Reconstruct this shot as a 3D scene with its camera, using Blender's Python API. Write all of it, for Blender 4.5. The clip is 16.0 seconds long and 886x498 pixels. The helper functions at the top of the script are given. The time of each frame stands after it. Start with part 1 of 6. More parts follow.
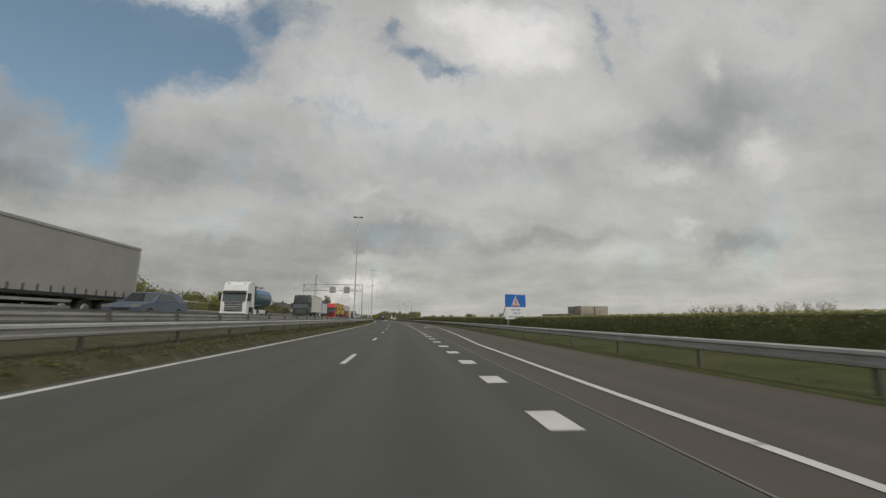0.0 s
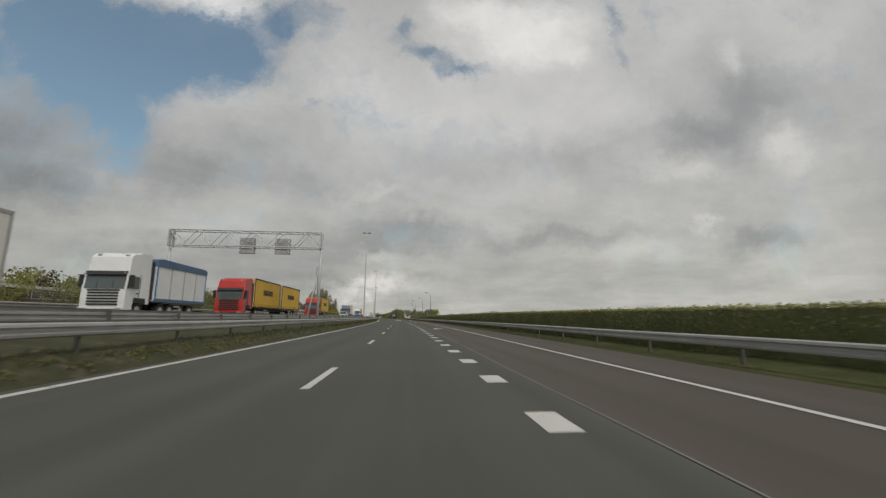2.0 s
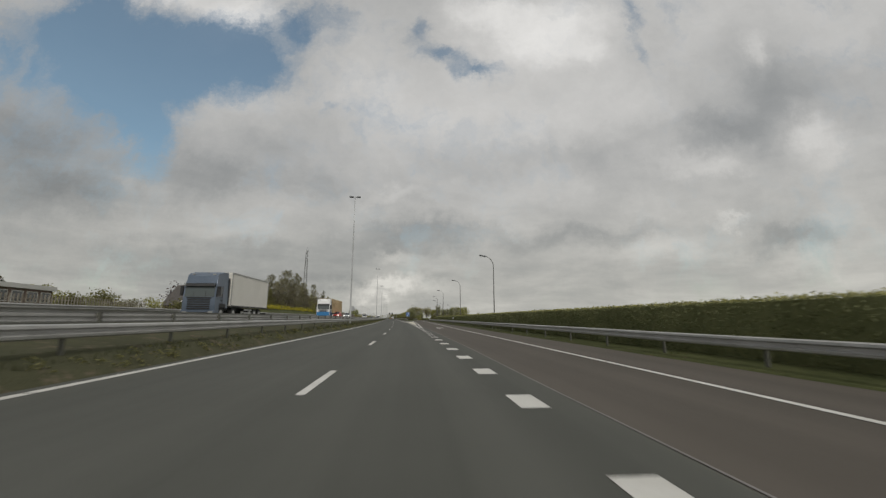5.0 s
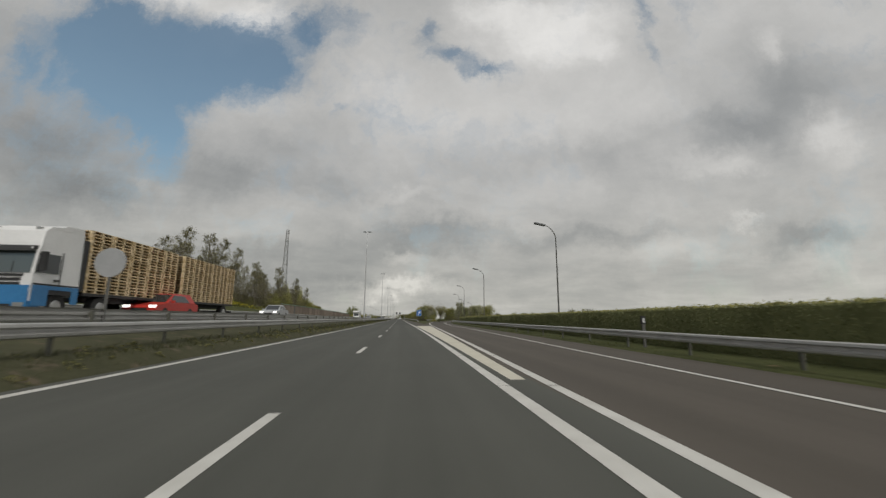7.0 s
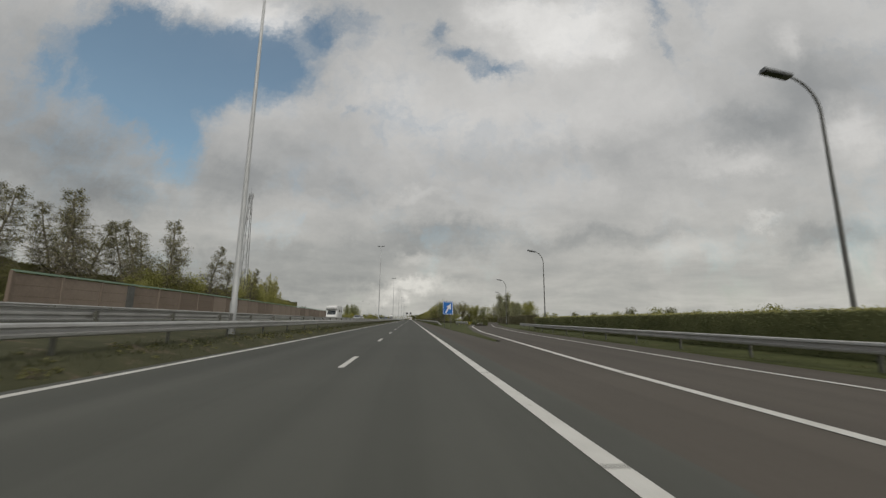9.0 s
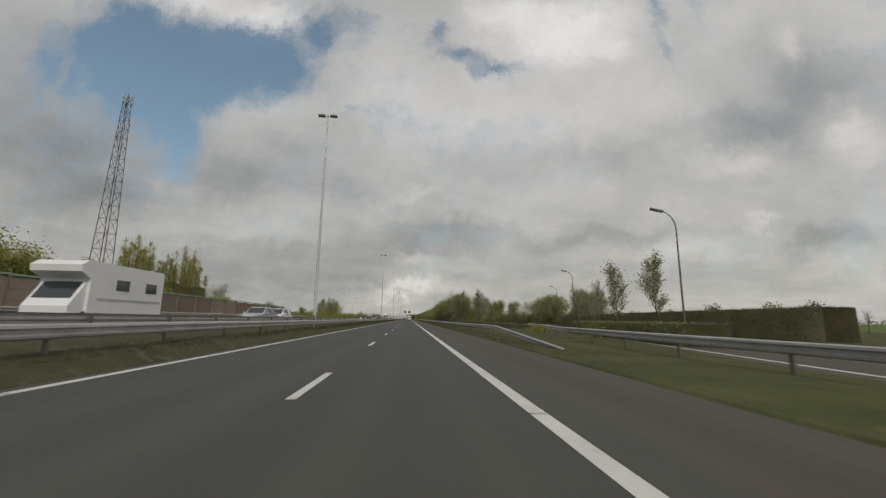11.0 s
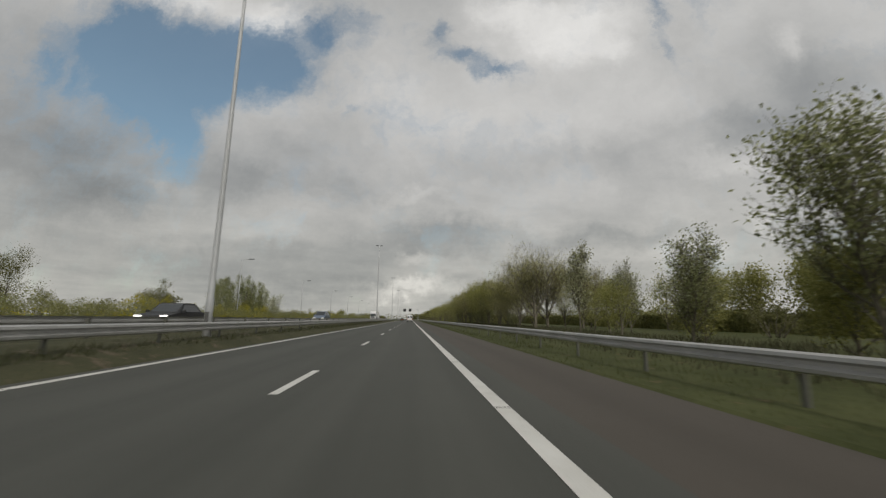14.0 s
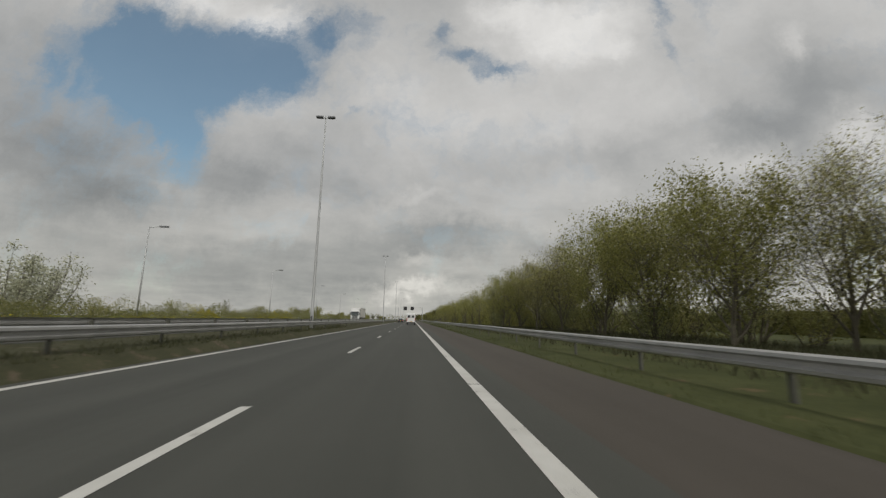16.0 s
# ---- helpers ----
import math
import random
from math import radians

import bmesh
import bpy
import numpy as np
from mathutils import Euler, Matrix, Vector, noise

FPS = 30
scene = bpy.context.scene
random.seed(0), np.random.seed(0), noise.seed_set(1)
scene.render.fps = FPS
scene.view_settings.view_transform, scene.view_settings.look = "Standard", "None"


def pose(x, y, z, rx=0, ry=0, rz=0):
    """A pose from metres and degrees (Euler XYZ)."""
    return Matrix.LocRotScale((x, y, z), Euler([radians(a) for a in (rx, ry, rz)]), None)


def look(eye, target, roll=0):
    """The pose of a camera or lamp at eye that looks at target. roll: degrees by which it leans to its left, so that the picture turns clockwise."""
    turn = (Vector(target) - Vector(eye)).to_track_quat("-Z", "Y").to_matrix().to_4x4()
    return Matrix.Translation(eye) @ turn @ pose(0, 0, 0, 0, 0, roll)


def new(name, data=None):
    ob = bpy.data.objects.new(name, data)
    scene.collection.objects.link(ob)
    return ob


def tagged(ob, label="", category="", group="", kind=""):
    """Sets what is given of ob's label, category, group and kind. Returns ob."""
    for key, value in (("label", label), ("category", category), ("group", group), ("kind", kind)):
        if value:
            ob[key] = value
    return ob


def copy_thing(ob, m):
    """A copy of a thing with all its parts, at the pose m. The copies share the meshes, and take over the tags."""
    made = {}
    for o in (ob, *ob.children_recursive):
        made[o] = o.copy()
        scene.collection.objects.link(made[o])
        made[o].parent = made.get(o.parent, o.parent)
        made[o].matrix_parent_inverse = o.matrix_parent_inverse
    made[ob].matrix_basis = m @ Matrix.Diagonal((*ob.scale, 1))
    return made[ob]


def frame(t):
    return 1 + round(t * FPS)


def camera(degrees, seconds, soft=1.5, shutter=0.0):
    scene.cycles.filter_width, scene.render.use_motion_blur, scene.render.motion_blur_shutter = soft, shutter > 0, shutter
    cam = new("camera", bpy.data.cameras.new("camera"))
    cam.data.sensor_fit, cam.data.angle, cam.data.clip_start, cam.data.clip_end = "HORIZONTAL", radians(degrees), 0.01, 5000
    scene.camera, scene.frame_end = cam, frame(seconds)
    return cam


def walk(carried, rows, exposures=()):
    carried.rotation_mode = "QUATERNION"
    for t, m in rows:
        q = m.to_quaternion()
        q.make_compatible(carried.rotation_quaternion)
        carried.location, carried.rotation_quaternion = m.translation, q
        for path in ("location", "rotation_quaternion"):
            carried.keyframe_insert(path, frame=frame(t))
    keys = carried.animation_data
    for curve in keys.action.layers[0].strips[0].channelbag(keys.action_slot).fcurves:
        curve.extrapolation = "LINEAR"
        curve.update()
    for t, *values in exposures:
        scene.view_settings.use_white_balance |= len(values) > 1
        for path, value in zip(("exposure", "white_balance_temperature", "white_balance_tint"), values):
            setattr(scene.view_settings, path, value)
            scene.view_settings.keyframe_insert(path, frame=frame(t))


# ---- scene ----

# -- the road's line: a gentle bend to the left, then straight; places are given as (s along it, u to its right) --
STATION = np.arange(-400.0, 3000.0, 1.0)
HEADING = np.cumsum(np.interp(STATION, [-60, -20, 250, 300], [0, 4.25e-4, 4.25e-4, 0]))
HEADING -= np.interp(0, STATION, HEADING)
LINE_X, LINE_Y = np.cumsum(-np.sin(HEADING)), np.cumsum(np.cos(HEADING))
LINE_X -= np.interp(0, STATION, LINE_X)
LINE_Y -= np.interp(0, STATION, LINE_Y)


def heading(s):
    return float(np.interp(s, STATION, HEADING))


def at(s, u, z=0.0):
    a = heading(s)
    return Vector((np.interp(s, STATION, LINE_X) + u * math.cos(a), np.interp(s, STATION, LINE_Y) + u * math.sin(a), z))


def along(s, u, z=0.0, turn=0.0):
    """A pose on the road's line whose y axis runs along it."""
    p = at(s, u, z)
    return pose(p.x, p.y, p.z, 0, 0, math.degrees(heading(s)) + turn)


# -- the camera: seconds, metres along, metres to the right, yaw, pitch, roll --
DRIVE = [
    (0.0, 0.00, 0.000, -5.36, 10.05, -0.35),
    (0.5, 16.11, 0.139, -4.92, 9.54, -0.30),
    (1.0, 32.04, 0.187, -4.79, 9.70, -0.20),
    (1.5, 47.90, 0.064, -5.08, 10.00, -0.30),
    (2.0, 64.14, 0.108, -4.84, 9.86, -0.25),
    (2.5, 80.30, 0.110, -4.99, 9.83, -0.30),
    (3.0, 96.45, 0.244, -4.65, 9.62, -0.25),
    (3.5, 112.49, 0.245, -4.57, 9.97, -0.15),
    (4.0, 128.52, 0.202, -4.58, 9.85, -0.15),
    (6.5, 208.86, -0.011, -4.98, 10.00, -0.26),
    (7.0, 224.90, 0.032, -4.94, 9.97, -0.41),
    (7.5, 240.90, 0.108, -4.55, 10.12, -0.50),
    (8.0, 256.98, 0.155, -4.34, 10.11, -0.55),
    (8.5, 273.02, 0.090, -4.63, 10.12, -0.55),
    (9.0, 288.95, 0.079, -4.51, 10.08, -0.55),
    (11.5, 369.06, 0.134, -4.71, 10.03, -0.75),
    (12.0, 385.04, 0.202, -4.50, 10.07, -0.72),
    (12.5, 400.95, 0.306, -4.43, 10.07, -0.76),
    (13.0, 416.77, 0.363, -4.68, 10.06, -0.75),
    (13.5, 432.56, 0.461, -4.42, 10.12, -0.85),
    (14.0, 448.63, 0.515, -4.50, 10.06, -0.75),
    (14.5, 464.62, 0.548, -4.38, 10.11, -0.70),
    (15.0, 480.64, 0.534, -4.15, 10.32, -0.90),
    (15.5, 496.57, 0.584, -4.16, 10.24, -0.80),
    (16.0, 512.49, 0.633, -4.16, 10.15, -0.75),
]
EYE = 1.23
cam = camera(96.5, 16.0, soft=1.35, shutter=0.11)
walk(cam, [(t, along(s, u, EYE, yaw) @ pose(0, 0, 0, 90 + pitch) @ pose(0, 0, 0, 0, 0, -roll)) for t, s, u, yaw, pitch, roll in DRIVE],
     exposures=[(0.0, 0.0), (16.0, 0.0)])


# -- sky: blue behind broken cloud, and a veiled sun --
class Graph:
    """Short hand for node trees: each call adds a node and returns its output."""

    def __init__(self, tree):
        self.tree = tree
        tree.nodes.clear()

    def put(self, socket, value):
        if isinstance(value, bpy.types.NodeSocket):
            self.tree.links.new(value, socket)
        else:
            socket.default_value = value

    def math(self, op, a, b=0.0, c=0.0, clamp=False):
        n = self.tree.nodes.new("ShaderNodeMath")
        n.operation, n.use_clamp = op, clamp
        for k, v in enumerate((a, b, c)):
            self.put(n.inputs[k], v)
        return n.outputs[0]

    def vec(self, op, a, b=(0, 0, 0), scale=None):
        n = self.tree.nodes.new("ShaderNodeVectorMath")
        n.operation = op
        self.put(n.inputs[0], a)
        if op != "SCALE":
            self.put(n.inputs[1], b)
        else:
            self.put(n.inputs[3], scale)
        return n.outputs["Value"] if op in ("LENGTH", "DOT_PRODUCT", "DISTANCE") else n.outputs[0]

    def noise(self, vector, scale, detail=4.0, rough=0.55, distort=0.0, colour=False):
        n = self.tree.nodes.new("ShaderNodeTexNoise")
        self.put(n.inputs["Vector"], vector)
        n.inputs["Scale"].default_value, n.inputs["Detail"].default_value = scale, detail
        n.inputs["Roughness"].default_value, n.inputs["Distortion"].default_value = rough, distort
        return n.outputs[1 if colour else 0]

    def ramp(self, fac, stops):
        n = self.tree.nodes.new("ShaderNodeValToRGB")
        els = n.color_ramp.elements
        while len(els) < len(stops):
            els.new(0.5)
        for el, (p, c) in zip(els, stops):
            el.position, el.color = p, (*c, 1) if len(c) == 3 else c
        self.put(n.inputs[0], fac)
        return n.outputs[0]

    def mix(self, fac, a, b, blend="MIX"):
        n = self.tree.nodes.new("ShaderNodeMix")
        n.data_type, n.blend_type = "RGBA", blend
        self.put(n.inputs[0], fac)
        for k, v in ((6, a), (7, b)):
            self.put(n.inputs[k], (*v, 1) if isinstance(v, tuple) and len(v) == 3 else v)
        return n.outputs[2]

    def span(self, x, lo, hi, to_lo=0.0, to_hi=1.0, smooth=True):
        n = self.tree.nodes.new("ShaderNodeMapRange")
        n.interpolation_type = "SMOOTHSTEP" if smooth else "LINEAR"
        for k, v in enumerate((x, lo, hi, to_lo, to_hi)):
            self.put(n.inputs[k], v)
        return n.outputs[0]

    def xyz(self, x=0.0, y=0.0, z=0.0):
        n = self.tree.nodes.new("ShaderNodeCombineXYZ")
        for k, v in enumerate((x, y, z)):
            self.put(n.inputs[k], v)
        return n.outputs[0]

    def split(self, v):
        n = self.tree.nodes.new("ShaderNodeSeparateXYZ")
        self.put(n.inputs[0], v)
        return n.outputs


SUN_UP, SUN_ROUND = 42.0, 160.0   # degrees above the horizon, and clockwise from the road's first heading

world = bpy.data.worlds.new("sky")
scene.world = world
world.use_nodes = True
g = Graph(world.node_tree)
way = g.tree.nodes.new("ShaderNodeTexCoord").outputs["Generated"]
dx, dy, dz = g.split(way)
ahead = g.math("MAXIMUM", g.math("ABSOLUTE", dy), 0.3)
px, pz = g.math("DIVIDE", dx, ahead), g.math("DIVIDE", dz, ahead)
flat = g.xyz(px, pz, g.math("MULTIPLY", dy, 0.35))
# clouds lie in a sheet: they flatten and crowd towards the horizon
lift = g.math("ADD", g.math("MAXIMUM", dz, 0.0), 0.16)
sheet = g.xyz(g.math("DIVIDE", dx, lift), g.math("DIVIDE", dy, lift), 0.0)
warp = g.vec("SCALE", g.vec("SUBTRACT", g.noise(flat, 5.0, 7.0, 0.68, colour=True), (0.5, 0.5, 0.5)), scale=0.22)
bent = g.vec("ADD", flat, warp)


def blobs(rows):
    """The sum of soft ovals in the sky: place across and up, half widths, weight."""
    total = None
    for x, z, rx, rz, weight in rows:
        off = g.vec("MULTIPLY", g.vec("SUBTRACT", bent, (x, z, 0)), (1 / rx, 1 / rz, 0))
        fall = g.math("MULTIPLY", g.math("EXPONENT", g.math("MULTIPLY", g.vec("DOT_PRODUCT", off, off), -1.0)), weight)
        total = fall if total is None else g.math("ADD", total, fall)
    return total


gaps = blobs([(-0.83, 0.703, 0.20, 0.108, 1.20), (-0.64, 0.719, 0.18, 0.081, 1.10), (-1.03, 0.779, 0.14, 0.093, 1.00), (-0.98, 0.885, 0.09, 0.07, 0.75), (-0.81, 0.528, 0.09, 0.077, 1.00),
              (-0.76, 0.395, 0.06, 0.081, 0.55), (-0.92, 0.598, 0.10, 0.070, 0.90), (-0.47, 0.681, 0.10, 0.071, 0.30), (-0.41, 0.834, 0.066, 0.065, 0.65), (-0.31, 0.567, 0.035, 0.027, 0.50),
              (-0.30, 0.869, 0.066, 0.047, 0.45), (-0.05, 0.809, 0.042, 0.040, 0.75), (0.02, 0.745, 0.071, 0.032, 0.75), (0.11, 0.695, 0.063, 0.028, 0.65), (0.55, 0.835, 0.025, 0.081, 0.50),
              (0.58, 0.720, 0.021, 0.043, 0.40), (-1.20, 0.726, 0.043, 0.129, 0.40), (-1.11, 0.626, 0.042, 0.071, 0.40), (-0.10, 0.21, 0.22, 0.035, 0.30)])
haze = blobs([(-0.90, 0.84, 0.15, 0.05, 0.25), (-0.70, 0.63, 0.26, 0.06, 0.45), (-0.78, 0.46, 0.07, 0.08, 0.40), (-0.56, 0.79, 0.10, 0.04, 0.30)])
gaps = g.math("ADD", gaps, haze)       # thin cloud that lets blue through
tone = blobs([(-0.57, 0.837, 0.10, 0.065, 0.75), (-0.86, 0.925, 0.087, 0.05, 0.40), (-0.73, 0.934, 0.155, 0.058, 0.50), (0.31, 0.803, 0.17, 0.098, 0.75), (0.14, 0.870, 0.11, 0.055, 0.5), (0.95, 0.86, 0.3, 0.14, 0.25),
              (0.43, 0.739, 0.062, 0.038, 0.30), (1.03, 0.493, 0.071, 0.071, 0.50), (0.92, 0.741, 0.030, 0.060, 0.40), (0.67, 0.423, 0.13, 0.047, 0.35), (0.76, 0.392, 0.057, 0.023, 0.25),
              (-0.13, 0.074, 0.093, 0.020, 0.80), (-0.11, 0.157, 0.036, 0.015, 0.30), (0.77, 0.254, 0.039, 0.012, 0.35),
              (-0.18, 0.626, 0.17, 0.120, 0.22), (0.13, 0.539, 0.20, 0.099, 0.20), (-0.12, 0.315, 0.090, 0.022, 0.25), (-0.53, 0.594, 0.145, 0.052, 0.25)])
veil = blobs([(0.44, 0.569, 0.18, 0.116, 0.32), (0.70, 0.62, 0.3, 0.12, 0.16), (0.30, 0.24, 0.4, 0.06, 0.12), (-0.62, 0.518, 0.11, 0.051, 0.15), (0.28, 0.331, 0.20, 0.046, 0.15), (0.58, 0.169, 0.21, 0.026, 0.15), (-0.82, 0.338, 0.028, 0.035, 0.25),
              (-0.85, 0.220, 0.31, 0.039, 0.12), (-0.31, 0.207, 0.22, 0.023, 0.10), (0.98, 0.130, 0.107, 0.028, 0.15)])
shade = blobs([(1.03, 0.630, 0.16, 0.099, 0.25), (0.92, 0.648, 0.088, 0.083, 0.16), (0.80, 0.518, 0.108, 0.048, 0.38), (-1.09, 0.445, 0.246, 0.117, 0.78), (-1.15, 0.27, 0.22, 0.09, 0.42), (-0.30, 0.10, 0.32, 0.05, 0.14), (-0.91, 0.330, 0.143, 0.064, 0.36),
               (-1.27, 0.583, 0.136, 0.123, 0.25), (-0.54, 0.362, 0.233, 0.056, 0.36), (-0.39, 0.451, 0.140, 0.049, 0.15), (-0.02, 0.216, 0.190, 0.033, 0.50), (-0.10, 0.179, 0.131, 0.021, 0.25),
               (0.94, 0.200, 0.149, 0.029, 0.40), (0.36, 0.211, 0.156, 0.024, 0.28), (0.53, 0.227, 0.084, 0.021, 0.20), (0.25, 0.433, 0.163, 0.035, 0.16), (0.01, 0.393, 0.105, 0.048, 0.12),
               (0.72, 0.455, 0.058, 0.031, 0.20), (-0.29, 0.346, 0.107, 0.039, 0.14), (0.68, 0.617, 0.074, 0.083, 0.10), (-0.63, 0.13, 0.376, 0.08, 0.30),
               (-1.30, 0.76, 0.25, 0.25, 0.35)])
puff = g.noise(sheet, 1.1, 9.0, 0.60, 0.25)
wisp = g.noise(bent, 3.2, 8.0, 0.62, 0.2)
bank = g.noise(flat, 1.6, 3.0, 0.5)
light = g.math("ADD", g.math("ADD", g.math("MULTIPLY", puff, 0.75), g.math("MULTIPLY", wisp, 0.55)), g.math("MULTIPLY", bank, 0.25))
light = g.math("ADD", light, g.math("MULTIPLY", g.math("SUBTRACT", g.math("ADD", tone, veil), shade), 0.66))
cloud = g.ramp(g.span(light, 0.22, 1.32, smooth=False), [(0.0, (0.21, 0.222, 0.23)), (0.31, (0.345, 0.352, 0.352)), (0.5, (0.445, 0.445, 0.437)),
                                        (0.69, (0.555, 0.55, 0.537)), (1.0, (0.76, 0.75, 0.73))])
shred = g.noise(bent, 11.0, 6.0, 0.6, 0.4)
cover = g.span(g.math("ADD", g.math("ADD", gaps, g.math("MULTIPLY", g.math("SUBTRACT", shred, 0.5), 0.9)), g.math("MULTIPLY", g.math("SUBTRACT", wisp, 0.5), 1.5)), -0.02, 0.95, 1.0, 0.08)
sky = g.tree.nodes.new("ShaderNodeTexSky")
sky.sky_type, sky.sun_disc, sky.sun_elevation, sky.sun_rotation = "NISHITA", False, radians(SUN_UP), radians(SUN_ROUND)
sky.air_density, sky.dust_density, sky.ozone_density = 1.0, 2.5, 0.7
blue, grey = g.tree.nodes.new("ShaderNodeBackground"), g.tree.nodes.new("ShaderNodeBackground")
g.put(blue.inputs[0], g.mix(1.0, sky.outputs[0], (1.0, 1.10, 0.97), "MULTIPLY"))
blue.inputs[1].default_value = 0.115
cloud = g.mix(g.span(dz, 0.0, 0.40, 1.0, 0.0), cloud, (1.01, 1.0, 0.945), "MULTIPLY")      # warmer through the haze low down
g.put(grey.inputs[0], cloud)
grey.inputs[1].default_value = 1.0
both = g.tree.nodes.new("ShaderNodeMixShader")
g.put(both.inputs[0], cover)
g.put(both.inputs[1], blue.outputs[0])
g.put(both.inputs[2], grey.outputs[0])
g.put(g.tree.nodes.new("ShaderNodeOutputWorld").inputs[0], both.outputs[0])

lamp = bpy.data.lights.new("sun", "SUN")
lamp.energy, lamp.angle, lamp.color = 1.5, radians(14), (1.0, 0.96, 0.9)
sun = new("sun", lamp)
a, b = radians(SUN_ROUND), radians(SUN_UP)
sun.matrix_world = look((0, 0, 0), (-math.sin(a) * math.cos(b), -math.cos(a) * math.cos(b), -math.sin(b)))
sun.location = (0, 0, 80)


# -- materials --
def stuff(name, low, high, rough=0.8, scale=2.0, fine=40.0, bump=0.2, metal=0.0, patch=0.0, patch_colour=(0.1, 0.1, 0.1), island=0.0, per_object=0.0, gloss=0.5, stretch=(1, 1, 1), thin=0.0):
    """A surface between two colours, mottled at a coarse and a fine size (per metre), with relief and, if wanted, patches of wear."""
    m = bpy.data.materials.new(name)
    m.use_nodes = True
    g = Graph(m.node_tree)
    place = g.tree.nodes.new("ShaderNodeTexCoord").outputs["Object"]
    place = g.vec("MULTIPLY", place, stretch)
    coarse, grain = g.noise(place, scale, 4.0, 0.6), g.noise(place, fine, 3.0, 0.6)
    fac = g.math("ADD", g.math("MULTIPLY", coarse, 0.6), g.math("MULTIPLY", grain, 0.4))
    if island:
        geo = g.tree.nodes.new("ShaderNodeNewGeometry").outputs["Random Per Island"]
        fac = g.math("ADD", fac, g.math("MULTIPLY", g.math("SUBTRACT", geo, 0.5), island))
    if per_object:
        info = g.tree.nodes.new("ShaderNodeObjectInfo").outputs["Random"]
        fac = g.math("ADD", fac, g.math("MULTIPLY", g.math("SUBTRACT", info, 0.5), per_object))
    colour = g.mix(g.span(fac, 0.3, 0.7), low, high)
    if patch:
        worn = g.span(g.noise(place, scale * 2.3, 6.0, 0.7), 0.66 - patch, 0.72 - patch * 0.6)
        colour = g.mix(worn, colour, patch_colour)
    shader = g.tree.nodes.new("ShaderNodeBsdfPrincipled")
    g.put(shader.inputs["Base Color"], colour)
    g.put(shader.inputs["Roughness"], g.span(grain, 0.2, 0.8, max(rough - 0.08, 0.02), min(rough + 0.08, 1.0)))
    shader.inputs["Metallic"].default_value = metal
    shader.inputs["Specular IOR Level"].default_value = gloss
    if bump:
        n = g.tree.nodes.new("ShaderNodeBump")
        n.inputs["Strength"].default_value, n.inputs["Distance"].default_value = bump, 0.02
        g.put(n.inputs["Height"], fac)
        g.put(shader.inputs["Normal"], n.outputs[0])
    last = shader.outputs[0]
    if thin:                                             # leaves let light through
        back, both = g.tree.nodes.new("ShaderNodeBsdfTranslucent"), g.tree.nodes.new("ShaderNodeMixShader")
        g.put(back.inputs[0], colour)
        both.inputs[0].default_value = thin
        g.put(both.inputs[1], last)
        g.put(both.inputs[2], back.outputs[0])
        last = both.outputs[0]
    g.put(g.tree.nodes.new("ShaderNodeOutputMaterial").inputs[0], last)
    return m


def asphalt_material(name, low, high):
    """Asphalt that is paler in the wheel tracks' length than across, with fine grit, seams and darker repairs."""
    m = bpy.data.materials.new(name)
    m.use_nodes = True
    g = Graph(m.node_tree)
    uv = g.tree.nodes.new("ShaderNodeUVMap").outputs[0]      # across, along, in metres
    place = g.tree.nodes.new("ShaderNodeTexCoord").outputs["Object"]
    streak = g.noise(g.vec("MULTIPLY", uv, (1.3, 0.02, 1)), 1.0, 4.0, 0.6)
    blotch, grit = g.noise(place, 0.25, 5.0, 0.65), g.noise(place, 60.0, 2.0, 0.7)
    across = g.split(uv)[0]
    track = g.math("COSINE", g.math("MULTIPLY", g.math("ADD", across, 0.72), 2 * math.pi / 1.75))
    fac = g.math("ADD", g.math("ADD", g.math("MULTIPLY", streak, 0.5), g.math("MULTIPLY", blotch, 0.3)), g.math("MULTIPLY", grit, 0.2))
    fac = g.math("ADD", fac, g.math("MULTIPLY", track, 0.05))
    colour = g.mix(g.span(fac, 0.3, 0.72), low, high)
    newer = g.span(g.split(uv)[1], 296, 304, 1.0, 0.85)      # a later, darker stretch of surfacing
    colour = g.vec("SCALE", colour, scale=newer)
    shader = g.tree.nodes.new("ShaderNodeBsdfPrincipled")
    g.put(shader.inputs["Base Color"], colour)
    shader.inputs["Roughness"].default_value = 0.82
    shader.inputs["Specular IOR Level"].default_value = 0.35
    n = g.tree.nodes.new("ShaderNodeBump")
    n.inputs["Strength"].default_value, n.inputs["Distance"].default_value = 0.35, 0.01
    g.put(n.inputs["Height"], grit)
    g.put(shader.inputs["Normal"], n.outputs[0])
    g.put(g.tree.nodes.new("ShaderNodeOutputMaterial").inputs[0], shader.outputs[0])
    return m


def glass_material(name, tint):
    m = bpy.data.materials.new(name)
    m.use_nodes = True
    g = Graph(m.node_tree)
    shader = g.tree.nodes.new("ShaderNodeBsdfPrincipled")
    shader.inputs["Base Color"].default_value, shader.inputs["Roughness"].default_value = (*tint, 1), 0.06
    shader.inputs["Specular IOR Level"].default_value = 0.8
    g.put(g.tree.nodes.new("ShaderNodeOutputMaterial").inputs[0], shader.outputs[0])
    return m


